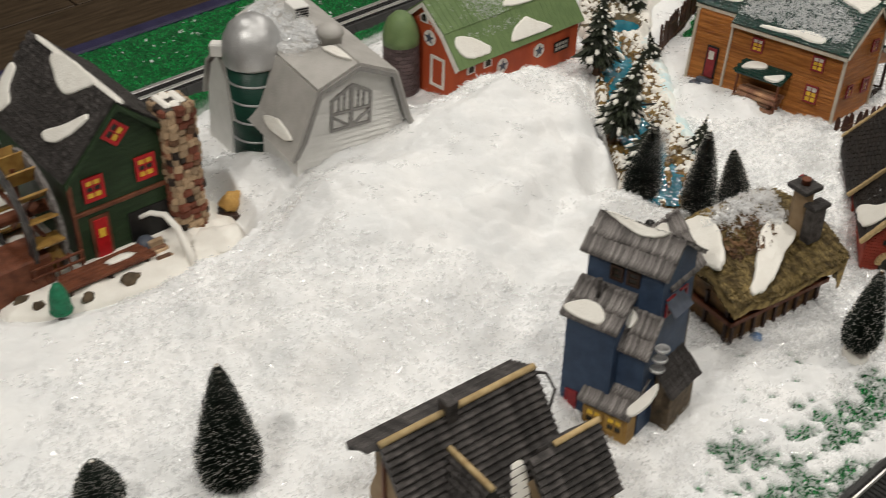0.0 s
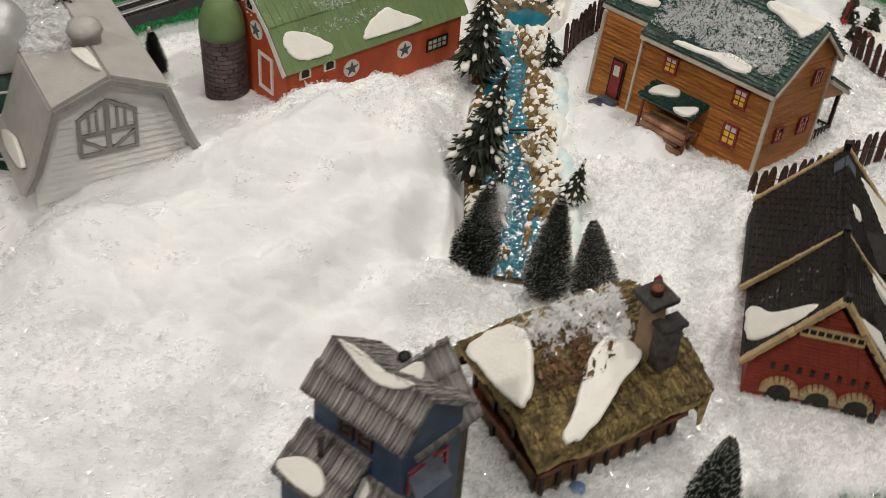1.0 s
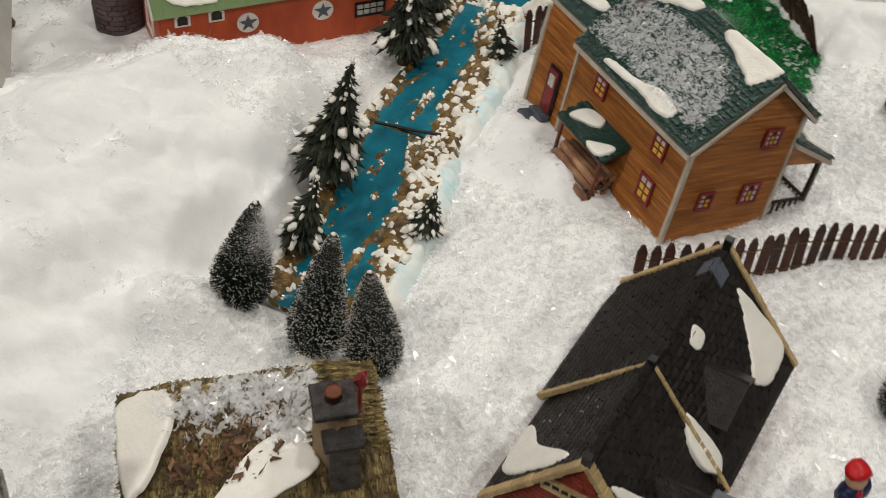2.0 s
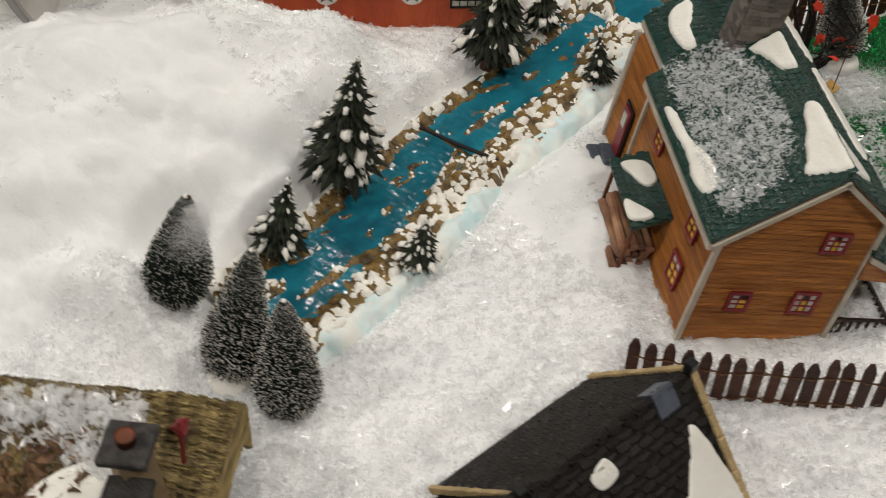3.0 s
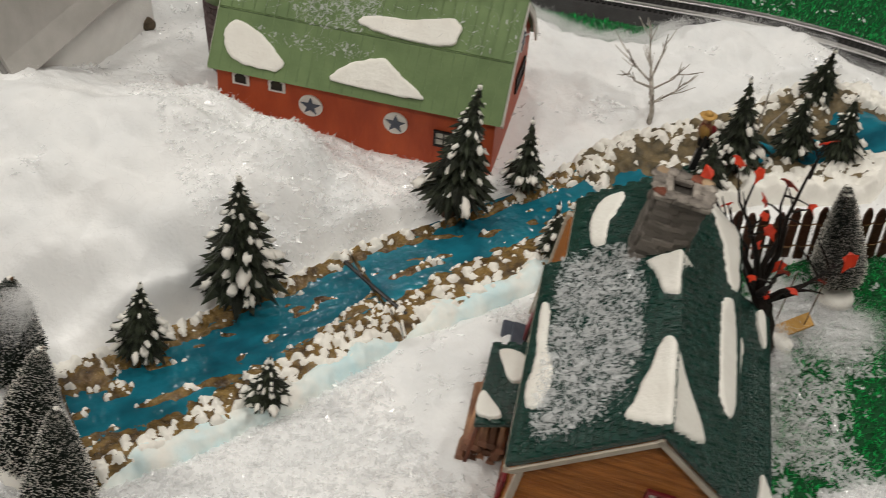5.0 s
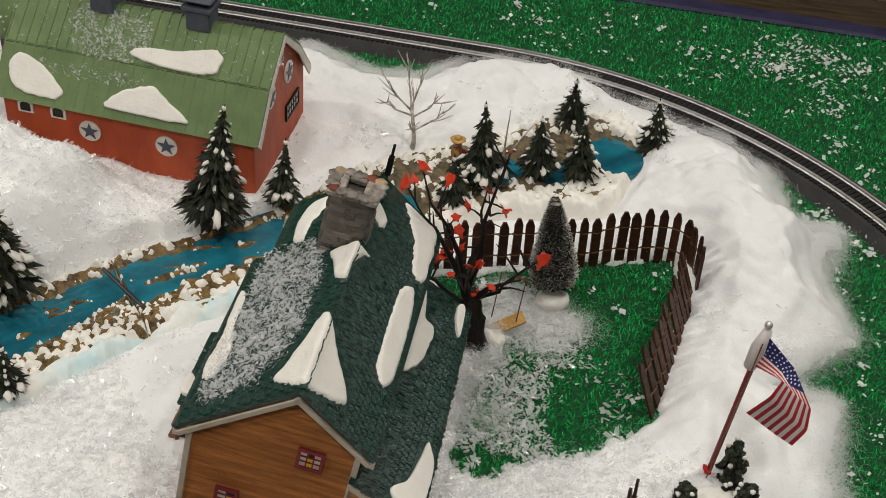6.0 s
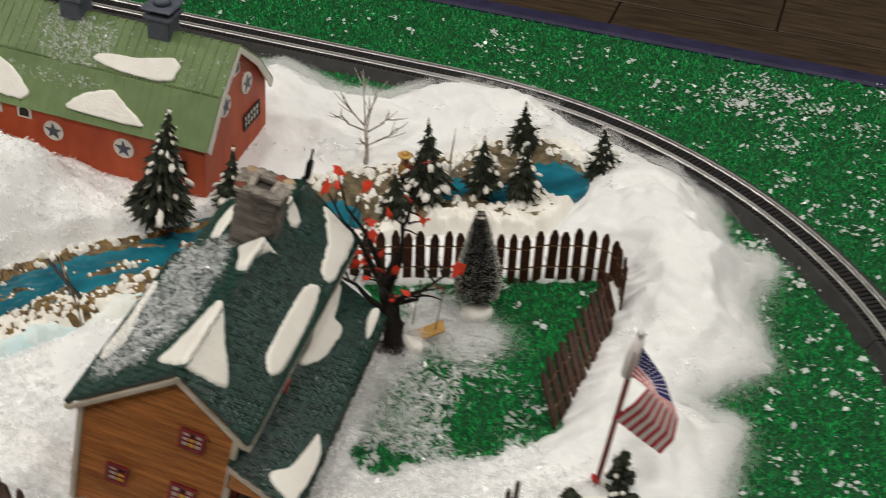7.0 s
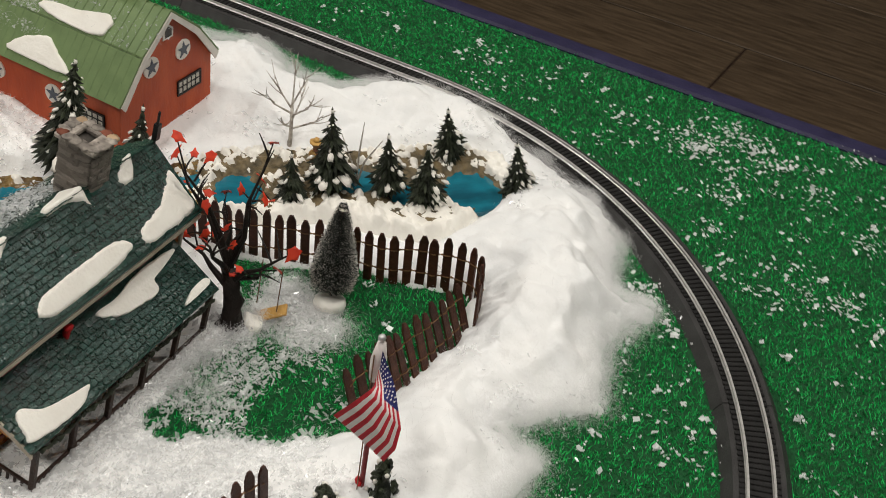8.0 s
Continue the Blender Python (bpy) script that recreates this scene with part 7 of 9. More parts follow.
SY = [1.075, 1.13, 1.187, 1.228, 1.27, 1.305, 1.346, 1.40, 1.45]
SL = [0.302, 0.303, 0.295, 0.291, 0.284, 0.283, 0.285, 0.280, 0.268]
SR = [0.396, 0.395, 0.389, 0.380, 0.367, 0.368, 0.366, 0.355, 0.344]
WL = [0.333, 0.323, 0.310, 0.306, 0.299, 0.297, 0.294, 0.291, 0.283]
WR = [0.367, 0.366, 0.353, 0.343, 0.338, 0.333, 0.329, 0.321, 0.310]


def stone(x, y, scale, salt):
    """Rounded stone relief: height 0 to 1, and a number of the stone's own."""
    dist, pts = noise.voronoi(Vector((x * scale + .35 * noise.noise(Vector((x * 300, y * 300, 2))), y * scale, salt)))
    own = noise.noise(pts[0] * 5.3 + Vector((salt, 0, 0)))
    return max(0.0, 1 - (dist[0] / 0.62) ** 2), own


def bank_height(x, y):
    """Height of the resin bank and how much snow lies there."""
    l, r, a, b = interp(SY, SL, y), interp(SY, SR, y), interp(SY, WL, y), interp(SY, WR, y)
    wob = 0.0060 * noise.noise(Vector((x * 60, y * 60, 3))) + 0.0030 * noise.noise(Vector((x * 170, y * 170, 8)))
    d = max(a - x, x - b) + wob
    h1, own1 = stone(x, y, 150, 1.7)
    h2, own2 = stone(x, y, 270, 6.2)
    fine = noise.noise(Vector((x * 420, y * 420, 0)))
    rag = .40 * noise.noise(Vector((x * 190, y * 190, 5))) + .28 * noise.noise(Vector((x * 430, y * 430, 9)))
    if d > 0:
        up = min(d / 0.013, 1.0)
        z = 0.0072 + 0.0040 * up + (0.0032 * h1 * (.5 + own1) + 0.0016 * h2) * min(1, d / .004) + 0.0005 * fine
        cap = h1 * (.75 + .8 * own1) + .35 * h2 * (own2 + .3) + .42 * up - .72 + rag + .45 * noise.noise(Vector((x * 60, y * 60, 5)))
    else:
        bar = noise.noise(Vector((x * 95, y * 34, 11))) + .45 * noise.noise(Vector((x * 210, y * 100, 4))) + .35 * max(0.0, 1 + d / .007)
        z = 0.0058 + min(max(bar - .12, 0.0) * 0.0105, 0.0036) + (0.0018 * h2 * max(own2, 0.0) * 2 if bar > .2 else 0.0) + 0.0005 * fine
        cap = (h2 - .35) * 1.5 * (own2 + .15) + .5 * rag - .06 if bar > .24 and own2 > .06 else -1.0
    rim = min(x - l, r - x)
    if rim < 0.005:
        z *= max(0.0, 0.30 + 0.70 * max(rim, 0) / 0.005)
    return max(z, 0.0015), cap


def stream_section(y0, y1, label, trees):
    t = thing("stream_section", pose(0, 0, 0), label, "stream", "stream sections")
    ny, nx = int((y1 - y0) / 0.0011), 88
    verts, faces, caps = [], [], []
    for j in range(ny + 1):
        y = y0 + (y1 - y0) * j / ny
        l, r = interp(SY, SL, y), interp(SY, SR, y)
        for i in range(nx + 1):
            x = l + (r - l) * i / nx
            z, c = bank_height(x, y)
            verts.append((x, y, z if 0 < j < ny else z * 0.75))
            caps.append(c)
    for j in range(ny):
        for i in range(nx):
            a = j * (nx + 1) + i
            faces.append((a, a + 1, a + nx + 2, a + nx + 1))
    ob = new("bank", big_mesh("bank", verts, faces, BANK, True))
    ob.parent = t
    tagged(ob, "ochre-brown rocky bank")
    # snow lies as a crust over the crowns of the stones
    keep_f = [f for f in faces if max(caps[k] for k in f) > -.02]
    use = sorted({k for f in keep_f for k in f})
    at = {k: n for n, k in enumerate(use)}
    crust = []
    for k in use:
        x, y, z = verts[k]
        c = caps[k]
        lift = 0.0017 * min(1.0, math.sqrt(max(c, 0) * 3.5)) if c > 0 else max(c * .012, -.0006)
        crust.append((x, y, z + lift))
    ob = new("snow_crust", big_mesh("snow_crust", crust, [tuple(at[k] for k in f) for f in keep_f], PAINT_SNOW, True))
    ob.parent = t
    tagged(ob, "white snow crust on the stones", kind="stuff")
    verts, faces = [], []
    nx = 40
    for j in range(ny + 1):
        y = y0 + 0.001 + (y1 - y0 - 0.002) * j / ny
        a, b = interp(SY, WL, y) - 0.009, interp(SY, WR, y) + 0.009
        for i in range(nx + 1):
            x = a + (b - a) * i / nx
            verts.append((x, y, 0.0076 + 0.00040 * noise.noise(Vector((x * 170, y * 200, 5))) + 0.00042 * noise.noise(Vector((x * 400, y * 440, 1)))))
    for j in range(ny):
        for i in range(nx):
            a = j * (nx + 1) + i
            faces.append((a, a + 1, a + nx + 2, a + nx + 1))
    ob = new("water", big_mesh("water", verts, faces, WATER, True))
    ob.parent = t
    tagged(ob, "glossy blue resin water")
    # a rounded lumpy ridge of snow along the near edge
    verts, faces = [], []
    nv, na = int((y1 - y0) / 0.0016), 12
    for j in range(nv + 1):
        y = y0 + (y1 - y0) * j / nv
        r = interp(SY, SR, y)
        n0 = noise.noise(Vector((0, y * 70, 7))) + .5 * noise.noise(Vector((0, y * 150, 2)))
        wd, ht = 0.0100 + 0.0035 * n0, 0.0140 + 0.0035 * n0
        end = min(1.0, 0.25 + 6 * min(j, nv - j) / nv)
        for i in range(na + 1):
            w = math.pi * i / na
            k = 1 + 0.20 * noise.noise(Vector((w * 1.6, y * 90, 4))) + .06 * noise.noise(Vector((w * 5, y * 320, 1)))
            verts.append((r - 0.0055 + wd * k * math.cos(w) + .002 * noise.noise(Vector((5, y * 110, w))), y, ht * k * math.sin(w) ** .8 * end))
    for j in range(nv):
        for i in range(na):
            a = j * (na + 1) + i
            faces.append((a, a + 1, a + na + 2, a + na + 1))
    ob = new("snow_bank", big_mesh("snow_bank", verts, faces, ICE_SNOW, True))
    ob.parent = t
    tagged(ob, "white resin snow bank with pale blue tints")
    for args in trees:
        pine(t, *args)
    return t


# ---- trees ----


def along_pose(base, tip):
    base, tip = Vector(base), Vector(tip)
    return Matrix.Translation(base) @ (tip - base).to_track_quat("Z", "Y").to_matrix().to_4x4(), (tip - base).length


def pine(parent, base, tip, radius, seed, snow=0.8, trunk=0.12, thing_label=""):
    """A resin fir: tapered trunk, tiers of drooping pointed sprays, white snow on some of them."""
    m, h = along_pose(base, tip)
    rng = random.Random(seed)
    if parent is None:
        parent = thing("fir_tree", m, thing_label, "tree", "resin fir trees")
        m = Matrix.Identity(4)
    bm = bmesh.new()
    bm_tube(bm, [tuple(m @ Vector((0, 0, z * h))) for z in (-0.03, 0.04, 0.3, 0.96)], [radius * 0.26, radius * 0.2, radius * 0.14, radius * 0.03], 9)
    tr = part("trunk", bm, TRUNK, parent, "brown resin tree trunk")
    crown, white = bmesh.new(), bmesh.new()
    trunk += 0.06
    tiers = max(8, int(h / 0.0052))
    for k in range(tiers):
        f = k / (tiers - 1)
        z = h * (trunk + (0.96 - trunk) * f)
        rr = radius * (1.20 * (1 - f) ** 0.95 + 0.12) * (1.08 if k % 2 else 0.82)
        n = max(5, int(6 + 9 * (1 - f)))
        for j in range(n):
            w = (j + 0.5 * (k % 2) + rng.uniform(-.3, .3)) * math.tau / n
            ln = rr * rng.uniform(0.74, 1.12)
            z0 = z + rng.uniform(-.0016, .0016)
            drop = ln * rng.uniform(0.12, 0.42)
            snowy = rng.random() < snow * 0.42
            for g_, (dw, part_ln) in enumerate(((0.0, 1.0), (-.34, .86), (.34, .84), (-.17, .68), (.17, .66))):
                wd_ = w + dw + rng.uniform(-.06, .06)
                d = Vector((math.cos(wd_), math.sin(wd_), 0))
                s = Vector((-d.y, d.x, 0))
                q_ln = ln * part_ln * rng.uniform(.9, 1.08)
                lift_ = (0.0012 if g_ > 2 else 0.0)
                p0 = d * q_ln * 0.12 + Vector((0, 0, z0 + 0.0034 + lift_))
                mid = d * q_ln * 0.64 + Vector((0, 0, z0 - drop * part_ln * 0.30 + lift_))
                tipp = d * q_ln + Vector((0, 0, z0 - drop * part_ln - 0.0006 + lift_))
                wd = max(q_ln * 0.135, 0.0008)
                th_ = max(q_ln * 0.13, 0.0010)
                v = [crown.verts.new(m @ p) for p in (p0, mid + s * wd, tipp, mid - s * wd, mid + Vector((0, 0, th_)), mid - Vector((0, 0, th_)))]
                for a, b, c in ((0, 1, 4), (1, 2, 4), (2, 3, 4), (3, 0, 4), (1, 0, 5), (2, 1, 5), (3, 2, 5), (0, 3, 5)):
                    crown.faces.new((v[a], v[b], v[c]))
                if snowy and g_ == 0:
                    q = d * q_ln * rng.uniform(0.66, 0.90) + Vector((0, 0, z0 - drop * 0.42 + th_))
                    sz = max(ln * rng.uniform(0.13, 0.20), 0.0009)
                    rot = m.to_3x3().to_4x4() @ Matrix.Rotation(w, 4, "Z") @ Matrix.Rotation(0.6, 4, "Y")
                    bm_blob(white, m @ q, (sz * rng.uniform(1.0, 1.6), sz * rng.uniform(.6, .95), sz * 0.5), 0.5, 2, k * 31 + j, rot)
    part("crown", crown, PINE, tr, "dark green drooping sprays")
    bm_blob(white, m @ Vector((0, 0, h * 0.985)), (0.0016, 0.0016, 0.0024), 0.3, 1, 3)
    part("snow", white, PAINT_SNOW, tr, "white snow clumps", smooth=True, kind="stuff")
    return tr


def brush_tree(base, tip, radius, seed, frost=0.35, label="", n=8500, cotton=False):
    """A bottle-brush tree: twisted wire stem, thousands of fine bristles, frosted ends, white disc foot."""
    m, h = along_pose(base, tip)
    t = thing("bottle_brush_tree", m, label or "dark green bottle-brush tree with frosted bristles on a white foot", "tree", "bottle-brush trees")
    rng = random.Random(seed)
    bm = bmesh.new()
    bm_tube(bm, [(0.0006 * math.cos(k), 0.0006 * math.sin(k), h * k / 24) for k in range(25)], 0.0011, 6)
    part("stem", bm, WIRE, t, "twisted wire stem")
    bm = bmesh.new()
    bm_lathe(bm, [(radius * 0.62, -0.004), (radius * 0.66, 0.0), (radius * 0.6, 0.004), (radius * 0.2, 0.006)], 20)
    part("foot", bm, PAINT_SNOW, t, "white round foot", smooth=True)
    for name, count, material, tipw in (("bristles", n, BRISTLE, 0.0), ("frosted_bristles", int(n * frost * 0.95), PAINT_SNOW, 1.0)):
        verts, faces = [], []
        for k in range(count):
            f = rng.random() ** 1.25
            z = h * (0.115 + 0.875 * f)
            rr = (radius * min(1.0, (1 - f) ** 0.72) + 0.0012) * rng.uniform(0.86, 1.08)
            if f < 0.16:
                rr *= 0.74 + f * 1.6
            w = rng.uniform(0, math.tau)
            d = Vector((math.cos(w), math.sin(w), rng.uniform(0.05, 0.45)))
            s = Vector((-math.sin(w), math.cos(w), rng.uniform(-.3, .3))) * (0.00026 if not tipw else 0.00046)
            a = Vector((0, 0, z)) + d * (rr * (0.945 if tipw else 0.05))
            b = Vector((0, 0, z)) + d * rr
            i = len(verts)
            verts += [tuple(a - s), tuple(a + s), tuple(b + s * 0.6), tuple(b - s * 0.6)]
            faces.append((i, i + 1, i + 2, i + 3))
        ob = new(name, big_mesh(name, verts, faces, material))
        ob.parent = t
        tagged(ob, "frosted white bristle ends" if tipw else "", kind="stuff")
    bm = bmesh.new()
    for k in range(3):
        f = 0.99 - 0.035 * k
        bm_blob(bm, (rng.uniform(-.0006, .0006), rng.uniform(-.0006, .0006), h * f), (.0016 + .0009 * k, .0016 + .0009 * k, .0011), 0.25, 2, seed + k)
    part("tip_snow", bm, PAINT_SNOW, t, "rings of white snow round the tip", smooth=True)
    if cotton:
        verts, faces = [], []
        for k in range(2300):
            w, f = rng.uniform(0, math.tau), min(.98, abs(rng.gauss(.74, .16)))
            q = radius * rng.uniform(.3, 1.0) * (1.05 - .75 * f)
            add_fibre(verts, faces, Vector((q * math.cos(w) - .2 * radius, q * math.sin(w) - .3 * radius * f, h * (.25 + .72 * f))), rng, rng.uniform(.005, .012))
        ob = new("cotton_tuft", big_mesh("cotton_tuft", verts, faces, FIBRE))
        ob.parent = t
        tagged(ob, "wisps of cotton caught in the branches", kind="stuff")
    return t


stream_section(1.075, 1.2666, "front resin stream section with blue water and snowy banks",
               [((.298, 1.192, .012), (.324, 1.191, .122), 0.0215, 201), ((.318, 1.123, .012), (.333, 1.128, .077), 0.0145, 202, 0.9), ((.385, 1.174, .012), (.392, 1.177, .052), 0.0115, 203, 1.2)])
stream_section(1.2674, 1.450, "rear resin stream section with blue water and snowy banks",
               [((.285, 1.340, .012), (.288, 1.357, .108), 0.0215, 204, 0.8), ((.2875, 1.394, .010), (.280, 1.402, .062), 0.0125, 205, 0.9), ((.352, 1.379, .010), (.345, 1.384, .046), 0.0105, 206, 0.9)])
bm = bmesh.new()
bm_tube(bm, [(.303, 1.258, .0155), (.330, 1.266, .0125), (.357, 1.274, .0115)], 0.0013, 7)
single("pen_stick", bm, BLACK, pose(0, 0, 0), "thin black stick lying across the stream joint", "stick")

# ---- pond ----
pond = thing("pond", pose(0, 0, 0), "resin fishing pond with snowy stone rim and blue water", "pond")
PC = [(.268, 1.445), (.262, 1.494), (.266, 1.537), (.270, 1.594), (.266, 1.636), (.288, 1.686), (.328, 1.684), (.370, 1.641), (.392, 1.605), (.376, 1.565), (.360, 1.533), (.357, 1.48), (.345, 1.452), (.305, 1.440)]
loop = smooth_loop([(x, y, 0) for x, y in PC], 6)
larr = np.array([(p.x, p.y) for p in loop])
POOLS = [(.318, 1.468, .022, .018), (.333, 1.650, .026, .022), (.312, 1.56, .018, .02), (.335, 1.60, .014, .018)]


def pond_height(px, py):
    d = edge_distance(px, py, larr)
    z = 0.012 * np.clip(d / 0.006, 0, 1) ** 0.5
    pool = np.zeros(px.shape)
    for x, y, a, b in POOLS:
        pool = np.maximum(pool, np.clip(1.25 - np.sqrt(((px - x) / a) ** 2 + ((py - y) / b) ** 2), 0, 0.5) * 2)
    z = z - 0.007 * pool + 0.0026 * ripple(px, py, 300, 24, 32) + 0.0016 * ripple(px, py, 640, 14, 22)
    return np.where(d > 0, np.maximum(z, 0.001), 0.0), d


gx2, gy2 = np.meshgrid(np.arange(.255, .40, .0012), np.arange(1.435, 1.692, .0012))
pz, pd = pond_height(gx2, gy2)
pool_in = np.maximum.reduce([1.12 - np.sqrt(((gx2 - x) / a) ** 2 + ((gy2 - y) / b) ** 2) for x, y, a, b in POOLS])
caps = np.full(gx2.shape, -1.0)
ny, nx = gx2.shape
for j in range(ny):
    for i in range(nx):
        if pd[j, i] <= 0:
            continue
        x, y = float(gx2[j, i]), float(gy2[j, i])
        h1, own1 = stone(x, y, 120, 3.1)
        h2, own2 = stone(x, y, 250, 8.4)
        k = min(max(-float(pool_in[j, i]) / .12, 0.0), 1.0)
        pz[j, i] += (0.0036 * h1 * (.6 + own1) + 0.0014 * h2) * k * min(1, float(pd[j, i]) / .004)
        rag = .42 * noise.noise(Vector((x * 170, y * 170, 5))) + .26 * noise.noise(Vector((x * 420, y * 420, 9)))
        shore = max(0.0, 1 - float(pd[j, i]) / .030)
        south = min(max((x - .335) / .02, 0.0), 1.0) + min(max((y - 1.655) / .015, 0.0), 1.0) * .7
        caps[j, i] = (h1 * (.8 + .7 * own1) + .3 * h2 * own2 + rag - .58 + .55 * shore + .45 * south) if pool_in[j, i] < -.02 else -1.0
idx = np.arange(nx * ny).reshape(ny, nx)
quads = np.stack([idx[:-1, :-1], idx[:-1, 1:], idx[1:, 1:], idx[1:, :-1]], -1)
lift = np.where(caps > 0, .0026 * np.minimum(1, np.sqrt(np.maximum(caps, 0) * 2.2)), np.maximum(caps * .012, -.0006))
for nm, lab, field, least, up, material, kd in (("ground_form", "ochre-brown pond bed and banks", pd, 0.0, 0.0, POND_BED, ""), ("snow_crust", "thick white snow crust on the rim stones", caps, -.02, lift, PAINT_SNOW, "stuff")):
    keep = np.maximum.reduce([field[:-1, :-1], field[1:, :-1], field[:-1, 1:], field[1:, 1:]]) > least
    qd = quads[keep]
    used = np.unique(qd)
    remap = -np.ones(nx * ny, int)
    remap[used] = np.arange(len(used))
    ob = new(nm, big_mesh(nm, np.stack([gx2.ravel(), gy2.ravel(), (pz + up).ravel()], -1)[used], remap[qd], material, True))
    ob.parent = pond
    tagged(ob, lab, kind=kd)
for x, y, a, b in POOLS:
    bm = bmesh.new()
    bm_prism(bm, [(x + a * 1.1 * math.cos(k * math.tau / 28), y + b * 1.1 * math.sin(k * math.tau / 28)) for k in range(28)], "z", 0.0045, 0.0085)
    part("water", bm, WATER, pond, "blue resin pool")
for args in (((.326, 1.5387, .010), (.325, 1.538, .082), 0.0175, 211, 0.6), ((.3327, 1.5837, .010), (.338, 1.579, .066), 0.0135, 212, 0.6), ((.351, 1.6078, .010), (.355, 1.606, .066), 0.0145, 213, 0.7),
             ((.2866, 1.6422, .010), (.302, 1.6326, .064), 0.0125, 214, 0.7), ((.338, 1.508, .010), (.337, 1.507, .052), 0.0125, 215, 0.5)):
    pine(pond, *args)
pine(None, (.3375, 1.690, .0), (.350, 1.676, .062), 0.0135, 216, 0.9, 0.12, "small dark fir with snow tips beside the track")

# birch on the pond's far bank
bi = thing("birch_tree", pose(.257, 1.515, .006), "bare pale birch with thin drooping twigs", "tree")
rng = random.Random(41)
bm = bmesh.new()
bm_tube(bm, [(0, 0, 0), (.001, .001, .012), (-.003, .002, .024), (-.008, .003, .036)], [0.0022, 0.0017, 0.0015, 0.0012], 8)
btr = part("trunk", bm, BIRCH, bi, "pale mottled trunk", smooth=True)
for k, (f, dx, dy, dz) in enumerate(((1, -.014, .004, .034), (1, -.004, .012, .030), (.9, -.016, -.012, .022), (.75, .012, .016, .022), (.6, -.020, .012, .016), (.5, .016, -.010, .018), (.45, .004, .026, .014), (.8, -.002, -.020, .018))):
    p = Vector((-.008, .003, .036)) * f
    q = p + Vector((dx, dy, dz))
    mid = p.lerp(q, .5) + Vector((dx, dy, 0)) * .22
    bm = bmesh.new()
    bm_tube(bm, [tuple(p), tuple(mid), tuple(q)], [0.0009, 0.0006, 0.0003], 6)
    for j in range(5):
        e = p.lerp(q, rng.uniform(.35, .95)) + Vector((dx, dy, 0)) * .12
        g_ = e + Vector((dx * rng.uniform(.0, .8) + rng.uniform(-.006, .006), dy * rng.uniform(.0, .8) + rng.uniform(-.006, .006), rng.uniform(.004, .012)))
        bm_tube(bm, [tuple(e), tuple(e.lerp(g_, .5) + Vector((0, 0, -.001))), tuple(g_)], [0.0005, 0.0004, 0.0002], 4)
    part("branch", bm, BIRCH, btr)
bi2 = thing("bare_sapling", pose(.318, 1.560, .008), "bare pale sapling with forked twigs", "tree")
for k, (dx, dy, dz) in enumerate(((0, 0.004, .058), (.014, .016, .050), (-.016, -.010, .038), (.006, -.018, .034))):
    bm = bmesh.new()
    bm_tube(bm, [(0, 0, 0), (dx * .3, dy * .3, dz * .5), (dx, dy, dz)], [0.0012, 0.0008, 0.0003], 5)
    part("branch" if k else "trunk", bm, BIRCH, bi2)

# ---- red-leaved bare tree with a swing ----
rt_ = thing("red_leaf_tree", pose(.467, 1.4516, 0), "gnarled black tree with a few red leaves and a swing", "tree")
rng = random.Random(17)
bm = bmesh.new()
bm_tube(bm, [(0, 0, -0.002), (.001, 0, .010), (-.003, .002, .022), (-.007, .001, .034), (-.010, .0, .044)], [0.0105, 0.0070, 0.0060, 0.0054, 0.004], 10)
for k in range(7):
    w = k * math.tau / 7 + .3
    bm_tube(bm, [(0, 0, .010), (.009 * math.cos(w), .009 * math.sin(w), .003), (.016 * math.cos(w), .016 * math.sin(w), -.001)], [0.004, 0.003, 0.001], 6)
bmesh.ops.subdivide_edges(bm, edges=bm.edges[:], cuts=1, use_grid_fill=True)
for v in bm.verts:
    v.co += Vector((noise.noise(v.co * 220), noise.noise(v.co * 220 + Vector((7, 3, 1))), .4 * noise.noise(v.co * 300))) * .0032
trunk = part("trunk", bm, BLACKTREE, rt_, "gnarled black trunk with spread roots", smooth=True)


def leaf(at, s, rng):
    bm = bmesh.new()
    rot = Euler((rng.uniform(-.9, .9), rng.uniform(-.9, .9), rng.uniform(0, 6))).to_matrix().to_4x4()
    n = 10
    for side in (0.0, 0.0004):
        vs = [bm.verts.new(Vector(at) + rot @ Vector(((s if k % 2 == 0 else s * .74) * (1.5 if k == 0 else .9 + .2 * math.sin(k * 7)) * math.cos(k * math.tau / n), (s if k % 2 == 0 else s * .74) * .8 * math.sin(k * math.tau / n), side + 0.15 * s * (k % 2)))) for k in range(n)]
        bm.faces.new(vs)
    part("leaf", bm, LEAF, trunk, "red maple leaf")


